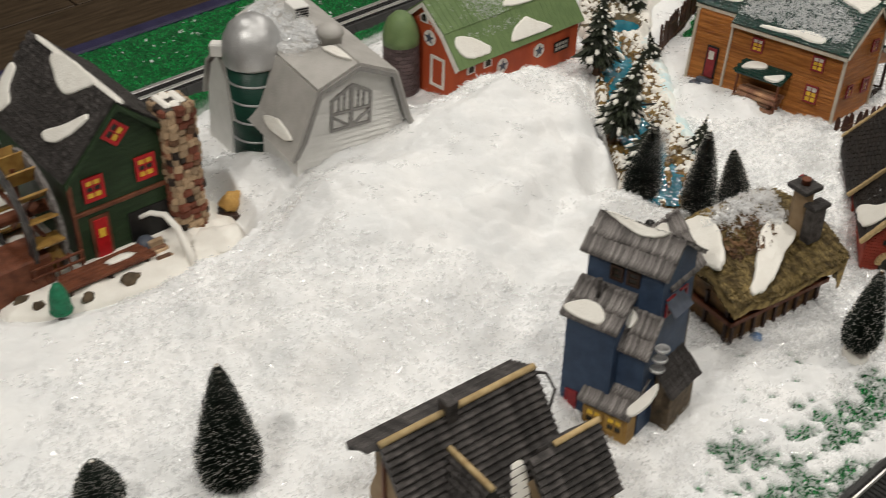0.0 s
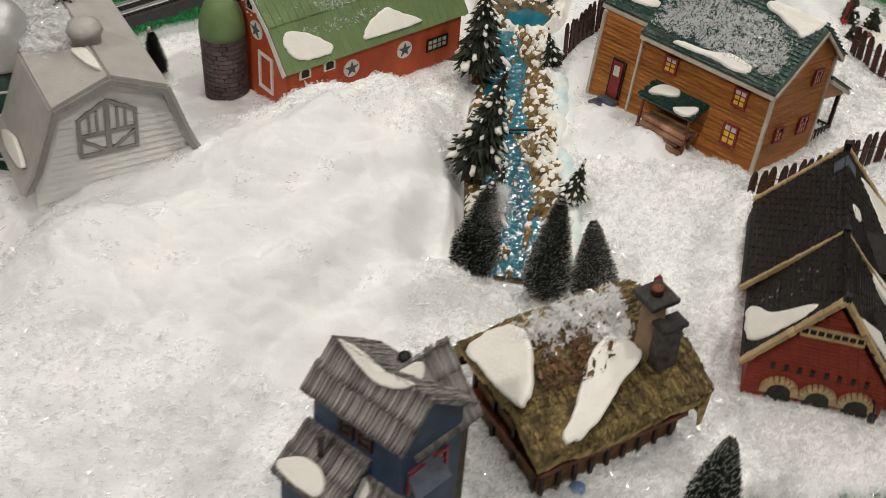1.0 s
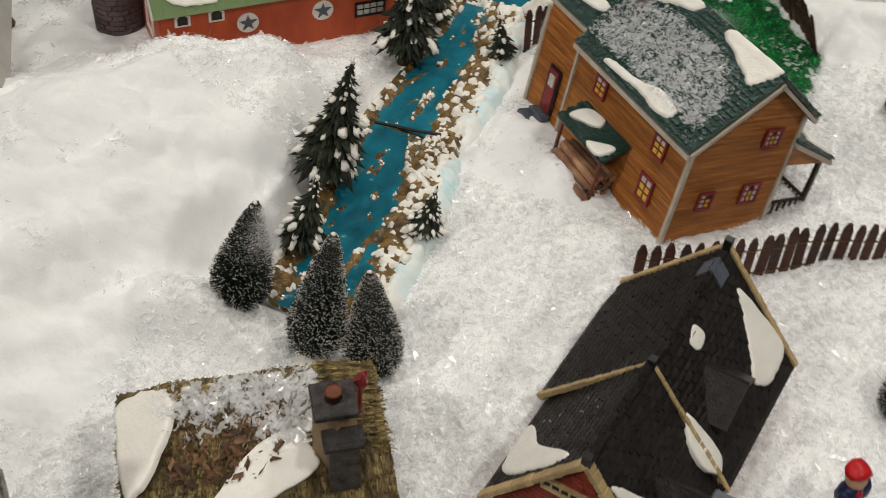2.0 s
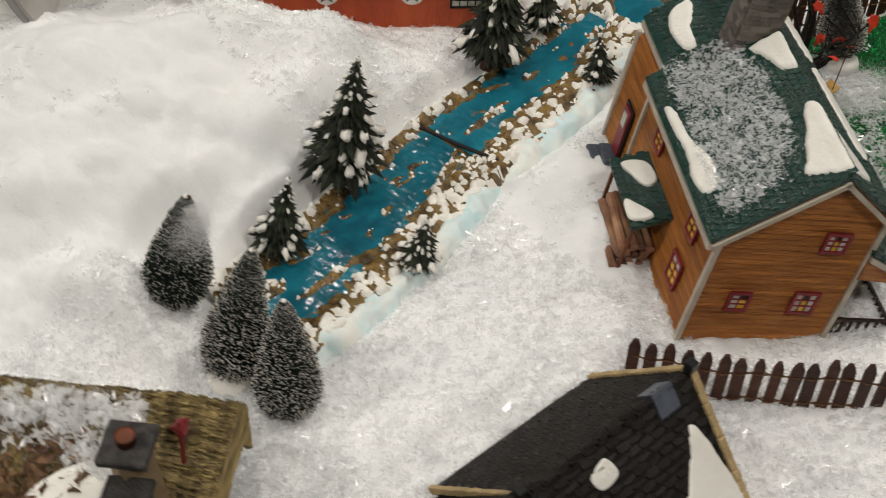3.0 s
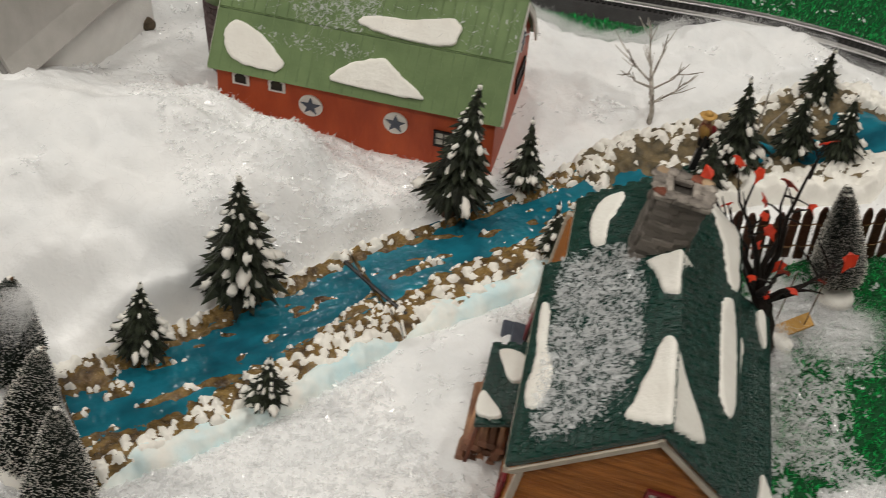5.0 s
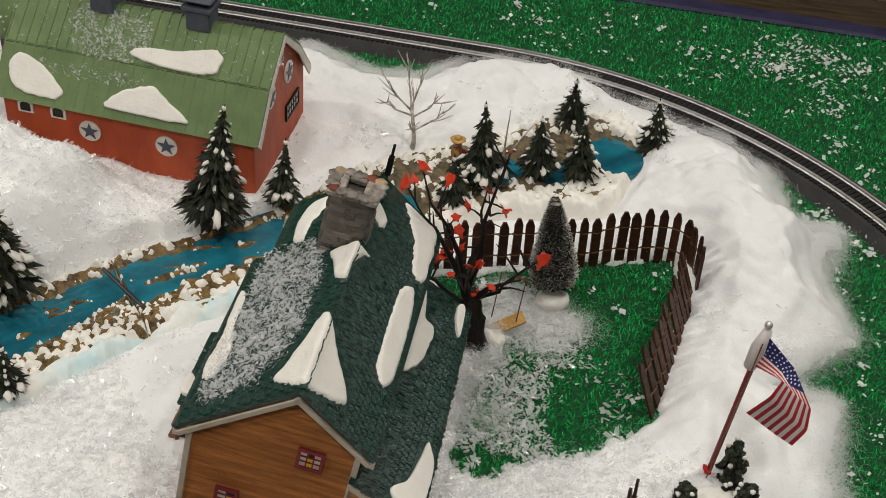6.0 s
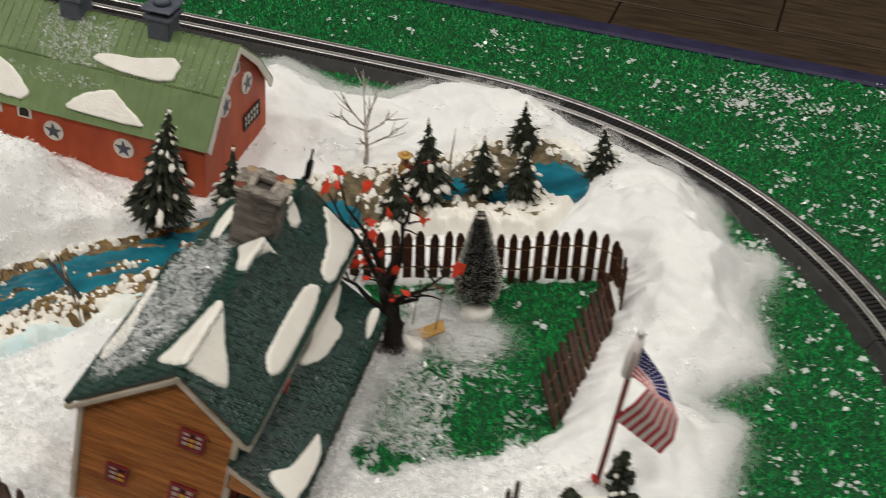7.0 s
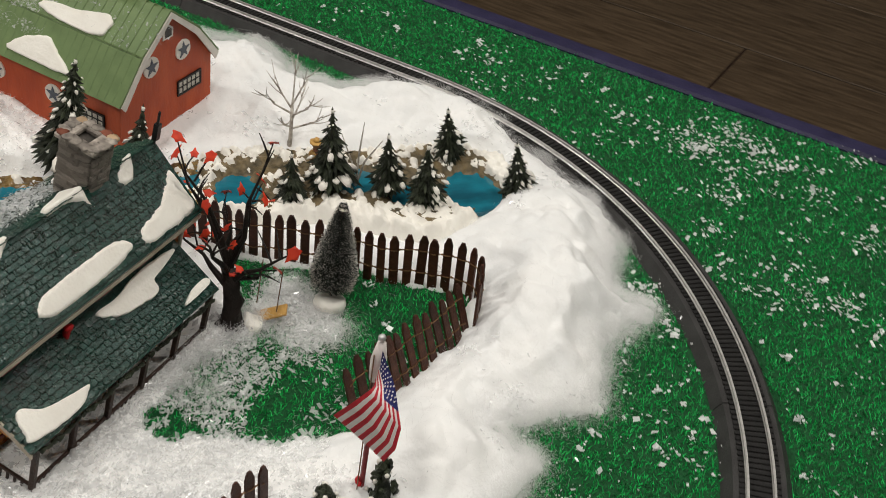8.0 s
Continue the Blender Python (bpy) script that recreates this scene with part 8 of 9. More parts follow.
BOUGH_PLAN = [((-.012, 0, .058), (-.020, -.030, .141)), ((-.012, 0, .058), (-.018, .029, .134)), ((-.010, 0, .05), (-.052, .002, .075)), ((-.008, 0, .045), (.012, .040, .07)), ((-.012, 0, .06), (-.040, -.030, .115)),
         ((-.010, 0, .055), (.020, -.018, .090)), ((-.006, 0, .04), (-.048, -.034, .058)), ((-.012, 0, .06), (-.030, .022, .10)), ((-.008, 0, .048), (.004, .030, .050))]
for k, (a, b) in enumerate(BOUGH_PLAN):
    a, b = Vector((a[0], a[1], a[2] * .72)), Vector(b)
    pts = [a]
    for j in range(1, 5):
        pts.append(a.lerp(b, j / 4) + Vector((rng.uniform(-1, 1), rng.uniform(-1, 1), rng.uniform(-.5, 1))) * 0.0035 * (1 if j < 4 else 0))
    bm = bmesh.new()
    bm_tube(bm, [tuple(p) for p in pts], [0.0030, 0.0019, 0.0012, 0.0008, 0.0004], 7)
    for j in range(4):
        p = a.lerp(b, rng.uniform(.4, .95))
        q = p + Vector((rng.uniform(-1, 1), rng.uniform(-1, 1), rng.uniform(-.2, 1))) * 0.016
        bm_tube(bm, [tuple(p), tuple(p.lerp(q, .5) + Vector((0, 0, .001))), tuple(q)], [0.0008, 0.0006, 0.0003], 5)
        if rng.random() < 0.45:
            leaf(q, rng.uniform(.0034, .0048), rng)
    part("limb", bm, BLACKTREE, trunk)
    leaf(b, rng.uniform(.0046, .0062), rng)
bm = bmesh.new()
bm_box(bm, -.0125, .0125, -.0045, .0045, -.0009, .0009, pose(-.003, .027, .008, 20, -28, 68), bev=0.0003)
part("swing_seat", bm, YELLOWWOOD, rt_, "yellow wooden swing seat")
bm = bmesh.new()
for dx, dy in ((-.008, .018), (.003, .030)):
    bm_tube(bm, [(dx, dy, .014), (dx + .002, dy + .004, .052)], 0.0004, 5)
part("swing_rope", bm, WIRE, rt_, "thin swing rope")
bm = bmesh.new()
bm_blob(bm, (.002, .014, .004), (.009, .007, .006), .3, 2, 3)
part("snow_clump", bm, PAINT_SNOW, rt_, "white snow at the foot", smooth=True)

# ---- bottle-brush trees ----
brush_tree((.3165, 1.0512, .0215), (.329, 1.066, .104), 0.0205, 301, .22, "bottle-brush tree with cotton caught in its frosted bristles", cotton=True)
brush_tree((.3733, 1.0438, .0107), (.379, 1.068, .100), 0.0195, 302, .5)
brush_tree((.4128, 1.0525, .006), (.403, 1.066, .082), 0.0195, 303, .5)
brush_tree((.4935, .868, .006), (.4937, .857, .102), 0.0180, 304, .2)
brush_tree((.455, 1.52, .006), (.430, 1.531, .074), 0.0175, 305, 1.2)
brush_tree((.005, .672, .002), (.000, .688, .115), 0.0275, 306, .15, n=11000)
brush_tree((-.083, .640, .012), (-.079, .632, .070), 0.020, 307, .15)
brush_tree((-.002, 1.284, .008), (-.012, 1.303, .052), 0.0115, 308, .2)
brush_tree((.706, 1.168, .004), (.712, 1.175, .075), 0.021, 309, .4)
brush_tree((-.150, 1.125, .006), (-.150, 1.127, .055), 0.015, 310, .8)

# ---- picket fences ----
bm = bmesh.new()
pw_, phh, pt_ = 0.0062, 0.046, 0.0016
bm_prism(bm, [(-pw_ / 2, 0), (pw_ / 2, 0), (pw_ / 2, phh - .006), (pw_ * .2, phh - .0006), (-pw_ * .2, phh - .0006), (-pw_ / 2, phh - .006)], "y", -pt_ / 2, pt_ / 2)
picket_mesh = mesh_of("picket", bm, PICKET)


def fence(label, pts, height, seed, lean=0.0):
    """Pointed pickets wired together along a bent line."""
    rng = random.Random(seed)
    P = [Vector((x, y, z)) for x, y, z in pts]
    seg = [0.0]
    for a, b in zip(P, P[1:]):
        seg.append(seg[-1] + (b - a).length)
    t = thing("picket_fence", pose(*P[0]), label, "fence", "wired picket fences")
    n = int(seg[-1] / 0.0091)
    wire = {0.30: [], 0.72: []}
    for k in range(n + 1):
        s = seg[-1] * k / n
        i = max(0, min(len(P) - 2, int(np.searchsorted(seg, s) - 1)))
        p = P[i].lerp(P[i + 1], (s - seg[i]) / (seg[i + 1] - seg[i]))
        d = P[i + 1] - P[i]
        yaw = math.degrees(math.atan2(d.y, d.x))
        m = pose(p.x - P[0].x, p.y - P[0].y, p.z - P[0].z + rng.uniform(-.002, .001), lean + rng.uniform(-2, 2), rng.uniform(-1.5, 1.5), yaw + rng.uniform(-4, 4))
        piece("picket", picket_mesh, t, m @ Matrix.Diagonal((rng.uniform(.9, 1.1), 1, height / phh * rng.uniform(.95, 1.05), 1)))
        for f in wire:
            for side in (1, -1):
                wire[f].append(m @ Vector((0, side * 0.0014 * (1 if k % 2 else -1), height * f + rng.uniform(-.0006, .0006))))
    for f, line in wire.items():
        for off in (0, 1):
            bm = bmesh.new()
            bm_tube(bm, [tuple(p) for p in line[off::2]], 0.00045, 5)
            part("wire", bm, WIRE, t, "twisted rusty wire")
    return t


fence("brown wired picket fence in the snow beside the farmhouse", [(.528, 1.194, .0), (.5645, 1.216, .0), (.600, 1.245, .0), (.634, 1.274, -.002), (.648, 1.279, -.003), (.664, 1.290, -.003), (.688, 1.306, -.002), (.712, 1.318, .0)], .050, 401)
fence("brown wired picket fence along the back of the green yard", [(.362, 1.405, .0), (.383, 1.452, .0), (.397, 1.4835, .0), (.4086, 1.5195, .0), (.426, 1.554, .0), (.437, 1.589, .0), (.4505, 1.6185, .0), (.462, 1.6245, .0), (.477, 1.622, .0), (.488, 1.616, .0)], .044, 402)
fence("brown wired picket fence leaning into the green yard", [(.494, 1.610, .0), (.516, 1.588, .0), (.536, 1.564, .0), (.552, 1.546, .0), (.5695, 1.522, .0)], .044, 404, 20)
fence("short brown wired picket fence in the snow", [(.636, 1.456, .0), (.657, 1.430, .0), (.683, 1.405, .0), (.712, 1.385, .002)], .046, 403)

# ---- flag on its snowy base ----
fl_ = thing("flag_pole_display", pose(.635, 1.512, .004), "flag on a red pole over a snowy base with small firs", "flag")
bm = bmesh.new()
loop2 = smooth_loop([(-.022, .020, 0), (.002, .026, 0), (.030, .010, 0), (.046, -.002, 0), (.040, -.016, 0), (.012, -.026, 0), (-.012, -.020, 0)])
rings = [[bm.verts.new((p.x * k, p.y * k, z)) for p in loop2] for k, z in ((1.0, -.004), (1.0, .004), (.92, .0075), (.6, .009))]
n = len(loop2)
for a, b in zip(rings, rings[1:]):
    for i in range(n):
        bm.faces.new((a[i], a[(i + 1) % n], b[(i + 1) % n], b[i]))
bm.faces.new(rings[-1])
part("base", bm, PAINT_SNOW, fl_, "cream-white snowy base", smooth=True)
bm = bmesh.new()
bm_tube(bm, [(-.004, .001, .008), (.010, .003, .134)], 0.0016, 8)
part("pole", bm, REDTRIM, fl_, "dark red pole")
bm = bmesh.new()
bm_tube(bm, [(-.001, -.002, .012), (.013, -.001, .128)], 0.0004, 5)
part("cord", bm, WIRE, fl_)
bm = bmesh.new()
bm_blob(bm, (.0102, .003, .137), (.0022, .0022, .0022), 0, 2, 0)
part("finial", bm, SILVER, fl_, "silver ball finial", smooth=True)
bm = bmesh.new()
bm_blob(bm, (-.003, -.001, .016), (.003, .002, .002), .5, 2, 2)
part("bow", bm, REDP, fl_, "red ribbon at the pole foot", smooth=True)


def cloth(u, v):
    """Flag blown out from the pole and folded down: u from hoist to fly, v from its top edge to its bottom edge."""
    us = (0, .25, .5, .75, 1)
    top = [(.0105, .003, .131), (.030, .007, .122), (.045, .0087, .106), (.0485, .006, .095), (.0467, .0008, .0851)]
    low = [(.0072, .0022, .107), (.024, -.002, .117), (.0365, -.0077, .126), (.0385, -.016, .1205), (.0331, -.0236, .1078)]
    a = Vector([float(np.interp(u, us, [p[k] for p in top])) for k in range(3)])
    b = Vector([float(np.interp(u, us, [p[k] for p in low])) for k in range(3)])
    return a.lerp(b, v) + Vector((.5, -.3, .6)) * (0.0022 * math.sin(v * 5 + u * 3) * u)


def strip(name, u0, u1, v0, v1, material, label):
    bm = bmesh.new()
    nu, nv = 18, 4
    for off in (0.0, 0.00035):
        g_ = [[bm.verts.new(cloth(u0 + (u1 - u0) * i / nu, v0 + (v1 - v0) * j / nv) + Vector((.5, -.75, .1)) * off) for i in range(nu + 1)] for j in range(nv + 1)]
        for j in range(nv):
            for i in range(nu):
                bm.faces.new((g_[j][i], g_[j][i + 1], g_[j + 1][i + 1], g_[j + 1][i]))
    return part(name, bm, material, flag, label, smooth=True)


bm = bmesh.new()
bm_tube(bm, [(.0105, .003, .134), (.0085, .0025, .121), (.0058, .002, .105)], [0.0024, 0.0045, 0.0034], 8)
flag = part("sleeve", bm, FLAG_W, fl_, "white pole sleeve of the flag", smooth=True)
for k in range(13):
    v0, v1 = k / 13, (k + 1) / 13
    strip("stripe", 0.40 if k < 7 else 0.0, 1.0, v0, v1, FLAG_R if k % 2 == 0 else FLAG_W, "red flag stripe" if k % 2 == 0 else "white flag stripe")
strip("canton", 0.0, 0.40, 0.0, 7 / 13, FLAG_B, "navy canton")
bm = bmesh.new()
for j in range(7):
    for i in range(5 + j % 2):
        p = cloth(0.03 + 0.065 * i + (0.0 if j % 2 else 0.03), (0.04 + j * 0.075) * 0.95)
        bm_blob(bm, p + Vector((.5, -.75, .1)) * 0.0004, (0.0005, 0.0005, 0.0005), 0, 1, 0)
        bm_blob(bm, p - Vector((.5, -.75, .1)) * 0.0002, (0.0005, 0.0005, 0.0005), 0, 1, 0)
part("stars", bm, FLAG_W, flag, "small white stars", kind="stuff")


def bush(parent, c, h, r, seed):
    rng = random.Random(seed)
    bm, wh = bmesh.new(), bmesh.new()
    for k in range(70):
        f = rng.random()
        w = rng.uniform(0, math.tau)
        rr = r * (1 - f * .75) * rng.uniform(.6, 1)
        p = Vector((c[0] + rr * math.cos(w), c[1] + rr * math.sin(w), c[2] + h * f))
        bm_blob(bm, p, (.0024, .0024, .0026), .5, 1, k)
        if rng.random() < .2:
            bm_blob(wh, p + Vector((math.cos(w), math.sin(w), .7)) * .0022, (.0017, .0017, .0013), .3, 1, k)
    bm_tube(bm, [c, (c[0], c[1], c[2] + h)], [r * .6, r * .1], 7)
    b = part("fir", bm, PINE, parent, "small dark fir")
    part("snow", wh, PAINT_SNOW, b, "white snow dabs", smooth=True)


bush(fl_, (.004, .012, .004), .033, .0112, 1)
bush(fl_, (.026, .004, .004), .025, .0100, 2)
bush(fl_, (.005, -.022, .001), .021, .0100, 3)
bm = bmesh.new()
bm_box(bm, -.006, .006, -.003, .003, .008, .011, pose(.022, -.012, .0, 0, -20, 30), bev=.0008)
part("sled", bm, BROWN, fl_, "small brown sled")
bm = bmesh.new()
for k in range(8):
    bm_box(bm, -.0011, .0011, -.0006, .0006, -.0004, .0006, pose(.030 + k * .0018, -.010 + .0012 * k, .0078 - .0003 * k, 20, 30, 40 + 10 * k))
part("marks", bm, BLACK, fl_, "dark unreadable marks on the base")

# ---- small figures, each one plain mesh ----


def figure(name, m, label, parts_):
    bm = bmesh.new()
    mats = []
    for c, size, mt, sub in parts_:
        vs = bm_blob(bm, c, size, 0.12, sub, len(mats))
        if mt not in mats:
            mats.append(mt)
        ids = set(vs)
        for f in bm.faces:
            if f.verts[0] in ids:
                f.material_index = mats.index(mt)
    ob = single(name, bm, mats[0], m, label, "figurine", smooth=True)
    for mt in mats[1:]:
        ob.data.materials.append(mt)
    return ob


figure("carol_figurine", pose(.688, 1.077, .002, 0, 0, 60), "small painted figurine in navy coat and red cap", [
    ((0, 0, .003), (.013, .012, .004), PAINT_SNOW, 2), ((-.004, 0, .014), (.0036, .0036, .010), BLACK, 2), ((.004, 0, .014), (.0036, .0036, .010), BLACK, 2), ((0, 0, .024), (.0085, .0065, .006), REDTRIM, 2),
    ((0, 0, .036), (.009, .0065, .011), NAVY, 2), ((-.0095, -.002, .038), (.0032, .0034, .009), NAVY, 2), ((.0095, -.002, .036), (.0032, .0034, .009), NAVY, 2), ((0, 0, .050), (.0062, .006, .0062), SKIN, 2),
    ((0, .001, .056), (.0075, .0072, .0038), REDP, 2), ((0, -.004, .040), (.004, .003, .004), REDP, 1)])
figure("fisher_figurine", pose(.300, 1.531, .008, 0, 0, 20), "small fisherman figurine in straw hat with brown pack", [
    ((-.002, 0, .006), (.0024, .0026, .008), BLACK, 2), ((.003, 0, .006), (.0024, .0026, .008), BLACK, 2), ((0, 0, .018), (.0055, .0042, .008), BROWN, 2), ((.001, -.004, .019), (.004, .003, .0055), OCHRE, 2),
    ((.005, .002, .018), (.002, .0022, .006), REDTRIM, 2), ((0, 0, .0275), (.0034, .0034, .0034), SKIN, 2), ((0, 0, .0305), (.006, .006, .0011), YELLOWWOOD, 2), ((0, 0, .032), (.0032, .0032, .0024), YELLOWWOOD, 2)])
bm = bmesh.new()
bm_tube(bm, [(.304, 1.534, .024), (.318, 1.556, .040)], 0.0004, 5)
single("fishing_rod", bm, BLACK, pose(0, 0, 0), "thin dark fishing rod held over the pond", "fishing rod")
figure("farm_figurine", pose(-.022, 1.222, .004, 0, 0, 30), "small dark painted farm figurine group in the snow", [
    ((0, 0, .005), (.012, .008, .006), PAINT_SNOW, 2), ((0, 0, .016), (.006, .006, .008), BLACK, 2), ((0, 0, .026), (.003, .003, .003), BLACK, 2), ((.013, .002, .010), (.007, .006, .006), STONE_B, 2), ((-.008, -.002, .014), (.003, .004, .006), SKIN, 2)])
for x, y, z, r in ((.176, 1.456, .006, .0068), (.1735, 1.4655, .004, .0052), (.333, .783, .006, .0065), (.313, .745, .004, .006)):
    bm = bmesh.new()
    n = 24
    bm_lathe(bm, [(0, -r * .75), (r * .6, -r * .7), (r, 0), (r * .62, r * .68), (r * .15, r * .6), (0, r * .58)], n)
    for v in bm.verts:
        w = math.atan2(v.co.y, v.co.x)
        k = 1 - .07 * abs(math.sin(w * 4))
        v.co.x *= k
        v.co.y *= k
    p = thing("pumpkin", pose(x, y, z), "small ribbed orange pumpkin in the snow", "pumpkin", "pumpkins")
    part("fruit", bm, PUMPKIN, p, smooth=True)
    bm = bmesh.new()
    bm_tube(bm, [(0, 0, r * .55), (.0006, 0, r * 1.05)], [.0011, .0007], 5)
    part("stalk", bm, TRUNK, p, "brown stalk")
bm = bmesh.new()
bm_blob(bm, (0, 0, 0), (.0058, .0055, .0052), .1, 2, 4)
single("blue_ornament", bm, mat("pale_blue_paint", (.14, .24, .42), (.1, .18, .34), 150, .35), pose(.4125, .882, .006), "small pale blue ornament lying in the snow", "ornament", smooth=True)
hay = thing("hay_stack", pose(-.0745, 1.030, .006), "small yellow hay stack on a dark board", "hay stack")
bm = bmesh.new()
bm_box(bm, -.014, .014, -.011, .011, -.006, .004, bev=.001)
part("board", bm, DARKWOOD, hay)
bm = bmesh.new()
bm_blob(bm, (0, 0, .012), (.010, .009, .012), .3, 3, 5)
part("hay", bm, YELLOWWOOD, hay, "yellow hay", smooth=True)
rng = random.Random(55)
verts, faces = [], []
for k in range(900):
    c = Vector((rng.uniform(-.014, .014), rng.uniform(-.011, .011), rng.uniform(0, .022)))
    d = Vector((rng.uniform(-1, 1), rng.uniform(-1, 1), rng.uniform(-1, 1))).normalized() * rng.uniform(.003, .007)
    s = d.orthogonal().normalized() * .0005
    i = len(verts)
    verts += [tuple(c - d - s), tuple(c - d + s), tuple(c + d + s), tuple(c + d - s)]
    faces.append((i, i + 1, i + 2, i + 3))
GREEN_TINSEL = mat("green_tinsel", (.01, .13, .07), (.006, .07, .035), 200, .25, metal=.3, vary=.5)
ob = new("tinsel_bundle", big_mesh("tinsel_bundle", verts, faces, GREEN_TINSEL))
ob.matrix_world = pose(.668, 1.022, .004)
tagged(ob, "shiny green tinsel bundle with red threads in the snow", "tinsel")
bm = bmesh.new()
for k in range(14):
    c = Vector((rng.uniform(-.012, .012), rng.uniform(-.009, .009), rng.uniform(.008, .023)))
    d = Vector((rng.uniform(-1, 1), rng.uniform(-1, 1), rng.uniform(-.5, .5))).normalized() * .006
    bm_tube(bm, [tuple(c - d), tuple(c + d)], .0004, 4)
part("thread", bm, REDP, ob, "red threads", kind="stuff")

# ---- snow flakes, cotton fibres and grass blades ----
rng = random.Random(900)
verts, faces = [], []
N_C = 5200
qx, qy = np.random.uniform(-.45, .80, N_C), np.random.uniform(.50, 1.74, N_C)
cv, instream = snow_cover(qx, qy), edge_distance(qx, qy, STREAM)
patchy = 0.42 + 0.55 * ripple(qx, qy, 22, 0, 8) + 0.3 * ripple(qx, qy, 70, 8, 16)
# the drifts of clean cotton carry few flakes
clean = np.zeros(N_C)
for x, y, s, k in MOUNDS[12:20] + [(.19, 1.12, .07, 0), (.20, .96, .05, 0), (.12, 1.19, .06, 0)]:
    clean = np.maximum(clean, np.exp(-((qx - x) ** 2 + (qy - y) ** 2) / (2 * (s * 1.4) ** 2)))
ok = (cv > .004) & (instream < -.004) & (np.random.uniform(0, 1, N_C) < np.clip(patchy, .03, 1) * (1 - .93 * clean) * (1 - .55 * (edge_distance(qx, qy, SHEET) > 0)))
px_, py_ = [], []
for x, y in zip(qx[ok], qy[ok]):
    for _ in range(rng.randrange(4, 34)):
        s = rng.uniform(.002, .011)
        px_.append(x + rng.gauss(0, s))
        py_.append(y + rng.gauss(0, s))
for lo_x, hi_x, lo_y, hi_y, n in ((.36, .78, .90, 1.24, 26000), (.28, .56, .86, 1.06, 12000), (.56, .80, 1.20, 1.46, 9000), (-.15, .34, .62, .92, 12000), (.10, .30, 1.18, 1.40, 3500), (.50, .66, 1.34, 1.50, 4000)):
    px_ += [rng.uniform(lo_x, hi_x) for _ in range(n)]
    py_ += [rng.uniform(lo_y, hi_y) for _ in range(n)]
px_, py_ = np.array(px_), np.array(py_)
pz_, ps_, pc_ = snow_height(px_, py_), edge_distance(px_, py_, STREAM), snow_cover(px_, py_)
for x, y, z, s, c in zip(px_, py_, pz_, ps_, pc_):
    if s < -.003 and c > -.002:
        add_flake(verts, faces, Vector((x, y, max(z, .001) + rng.uniform(.0002, .0022))), rng, .0046)
ob = new("snow_flakes", big_mesh("snow_flakes", verts, faces, FLAKE))
tagged(ob, "glittering plastic snow flakes strewn over the cotton", "snow", kind="stuff")

# thin snow over grass: the front ground and the yard, and strays outside the track
THIN = np.array([(.565, 1.392), (.50, 1.42), (.455, 1.455), (.452, 1.50), (.475, 1.522), (.505, 1.505), (.515, 1.47), (.54, 1.45), (.580, 1.45), (.60, 1.42)])
verts, faces = [], []


def strew(poly, n, size, hole=0.0, lift=.003, slim=(.15, .5)):
    lo, hi = poly.min(0) - .01, poly.max(0) + .01
    x, y = np.random.uniform(lo[0], hi[0], n), np.random.uniform(lo[1], hi[1], n)
    d = edge_distance(x, y, poly)
    gap = ripple(x, y, 120, 0, 7) + .7 * ripple(x, y, 330, 7, 15)
    keep_ = (np.random.uniform(0, 1, n) < np.exp(np.minimum(d, 0) / .006)) & (gap > hole)
    for a, b in zip(x[keep_], y[keep_]):
        add_flake(verts, faces, Vector((a, b, rng.uniform(.0012, lift))), rng, size, None, slim)


strew(FRONT, 130000, .0038, -1.0, .0055)
ob = new("front_flakes", big_mesh("front_flakes", verts, faces, FLAKE))
tagged(ob, "plastic snow flakes lying thick over the grass mat", "snow", kind="stuff")
verts, faces = [], []
DRIFT = np.array([(.432, 1.484), (.452, 1.47), (.474, 1.448), (.50, 1.414), (.522, 1.39), (.536, 1.388), (.512, 1.418), (.488, 1.447), (.474, 1.470), (.448, 1.496)])
strew(DRIFT, 11000, .0036, -1.2, .008)
strew(np.array([(.428, 1.488), (.452, 1.478), (.486, 1.498), (.490, 1.516), (.462, 1.515), (.436, 1.508)]), 5200, .0036, -.6, .006)
strew(THIN, 17000, .0034, -.15, .005)
strew(np.array([(.54, 1.46), (.50, 1.51), (.53, 1.54), (.575, 1.51), (.575, 1.46)]), 700, .004, 0.2)
ob = new("yard_flakes", big_mesh("yard_flakes", verts, faces, FLAKE))
tagged(ob, "thin plastic snow flakes strewn over the yard grass", "snow", kind="stuff")
verts, faces = [], []
rim = np.vstack([np.array(ab(a, b)[:2]) for a, b in ((.70, 1.04), (1.30, 1.04), (1.62, .92), (1.78, .60), (1.78, 1.15), (.70, 1.15))])
strew(rim, 5200, .0034, .0, .005, (.4, .9))
for _ in range(9):
    c = ab(rng.uniform(1.15, 1.75), rng.uniform(.85, 1.12))
    strew(np.array([(c.x - .02, c.y), (c.x, c.y - .025), (c.x + .022, c.y), (c.x, c.y + .02)]), 60, .0032, -.5, .004, (.4, .9))
for c in ((.261, 1.872), (.262, 1.84), (.29, 1.89), (.245, 1.893), (.10, 1.72), (.34, 1.86), (.45, 1.83), (.62, 1.74), (.70, 1.66), (.80, 1.70), (.88, 1.60)):
    strew(np.array([(c[0] - .025, c[1]), (c[0], c[1] - .03), (c[0] + .025, c[1]), (c[0], c[1] + .03)]), 110, .0036, -.5, .004, (.4, .9))
strew(np.array([(.44, 1.63), (.60, 1.50), (.75, 1.55), (.66, 1.70), (.52, 1.77), (.36, 1.76)]), 2000, .0032, .0, .005, (.4, .9))
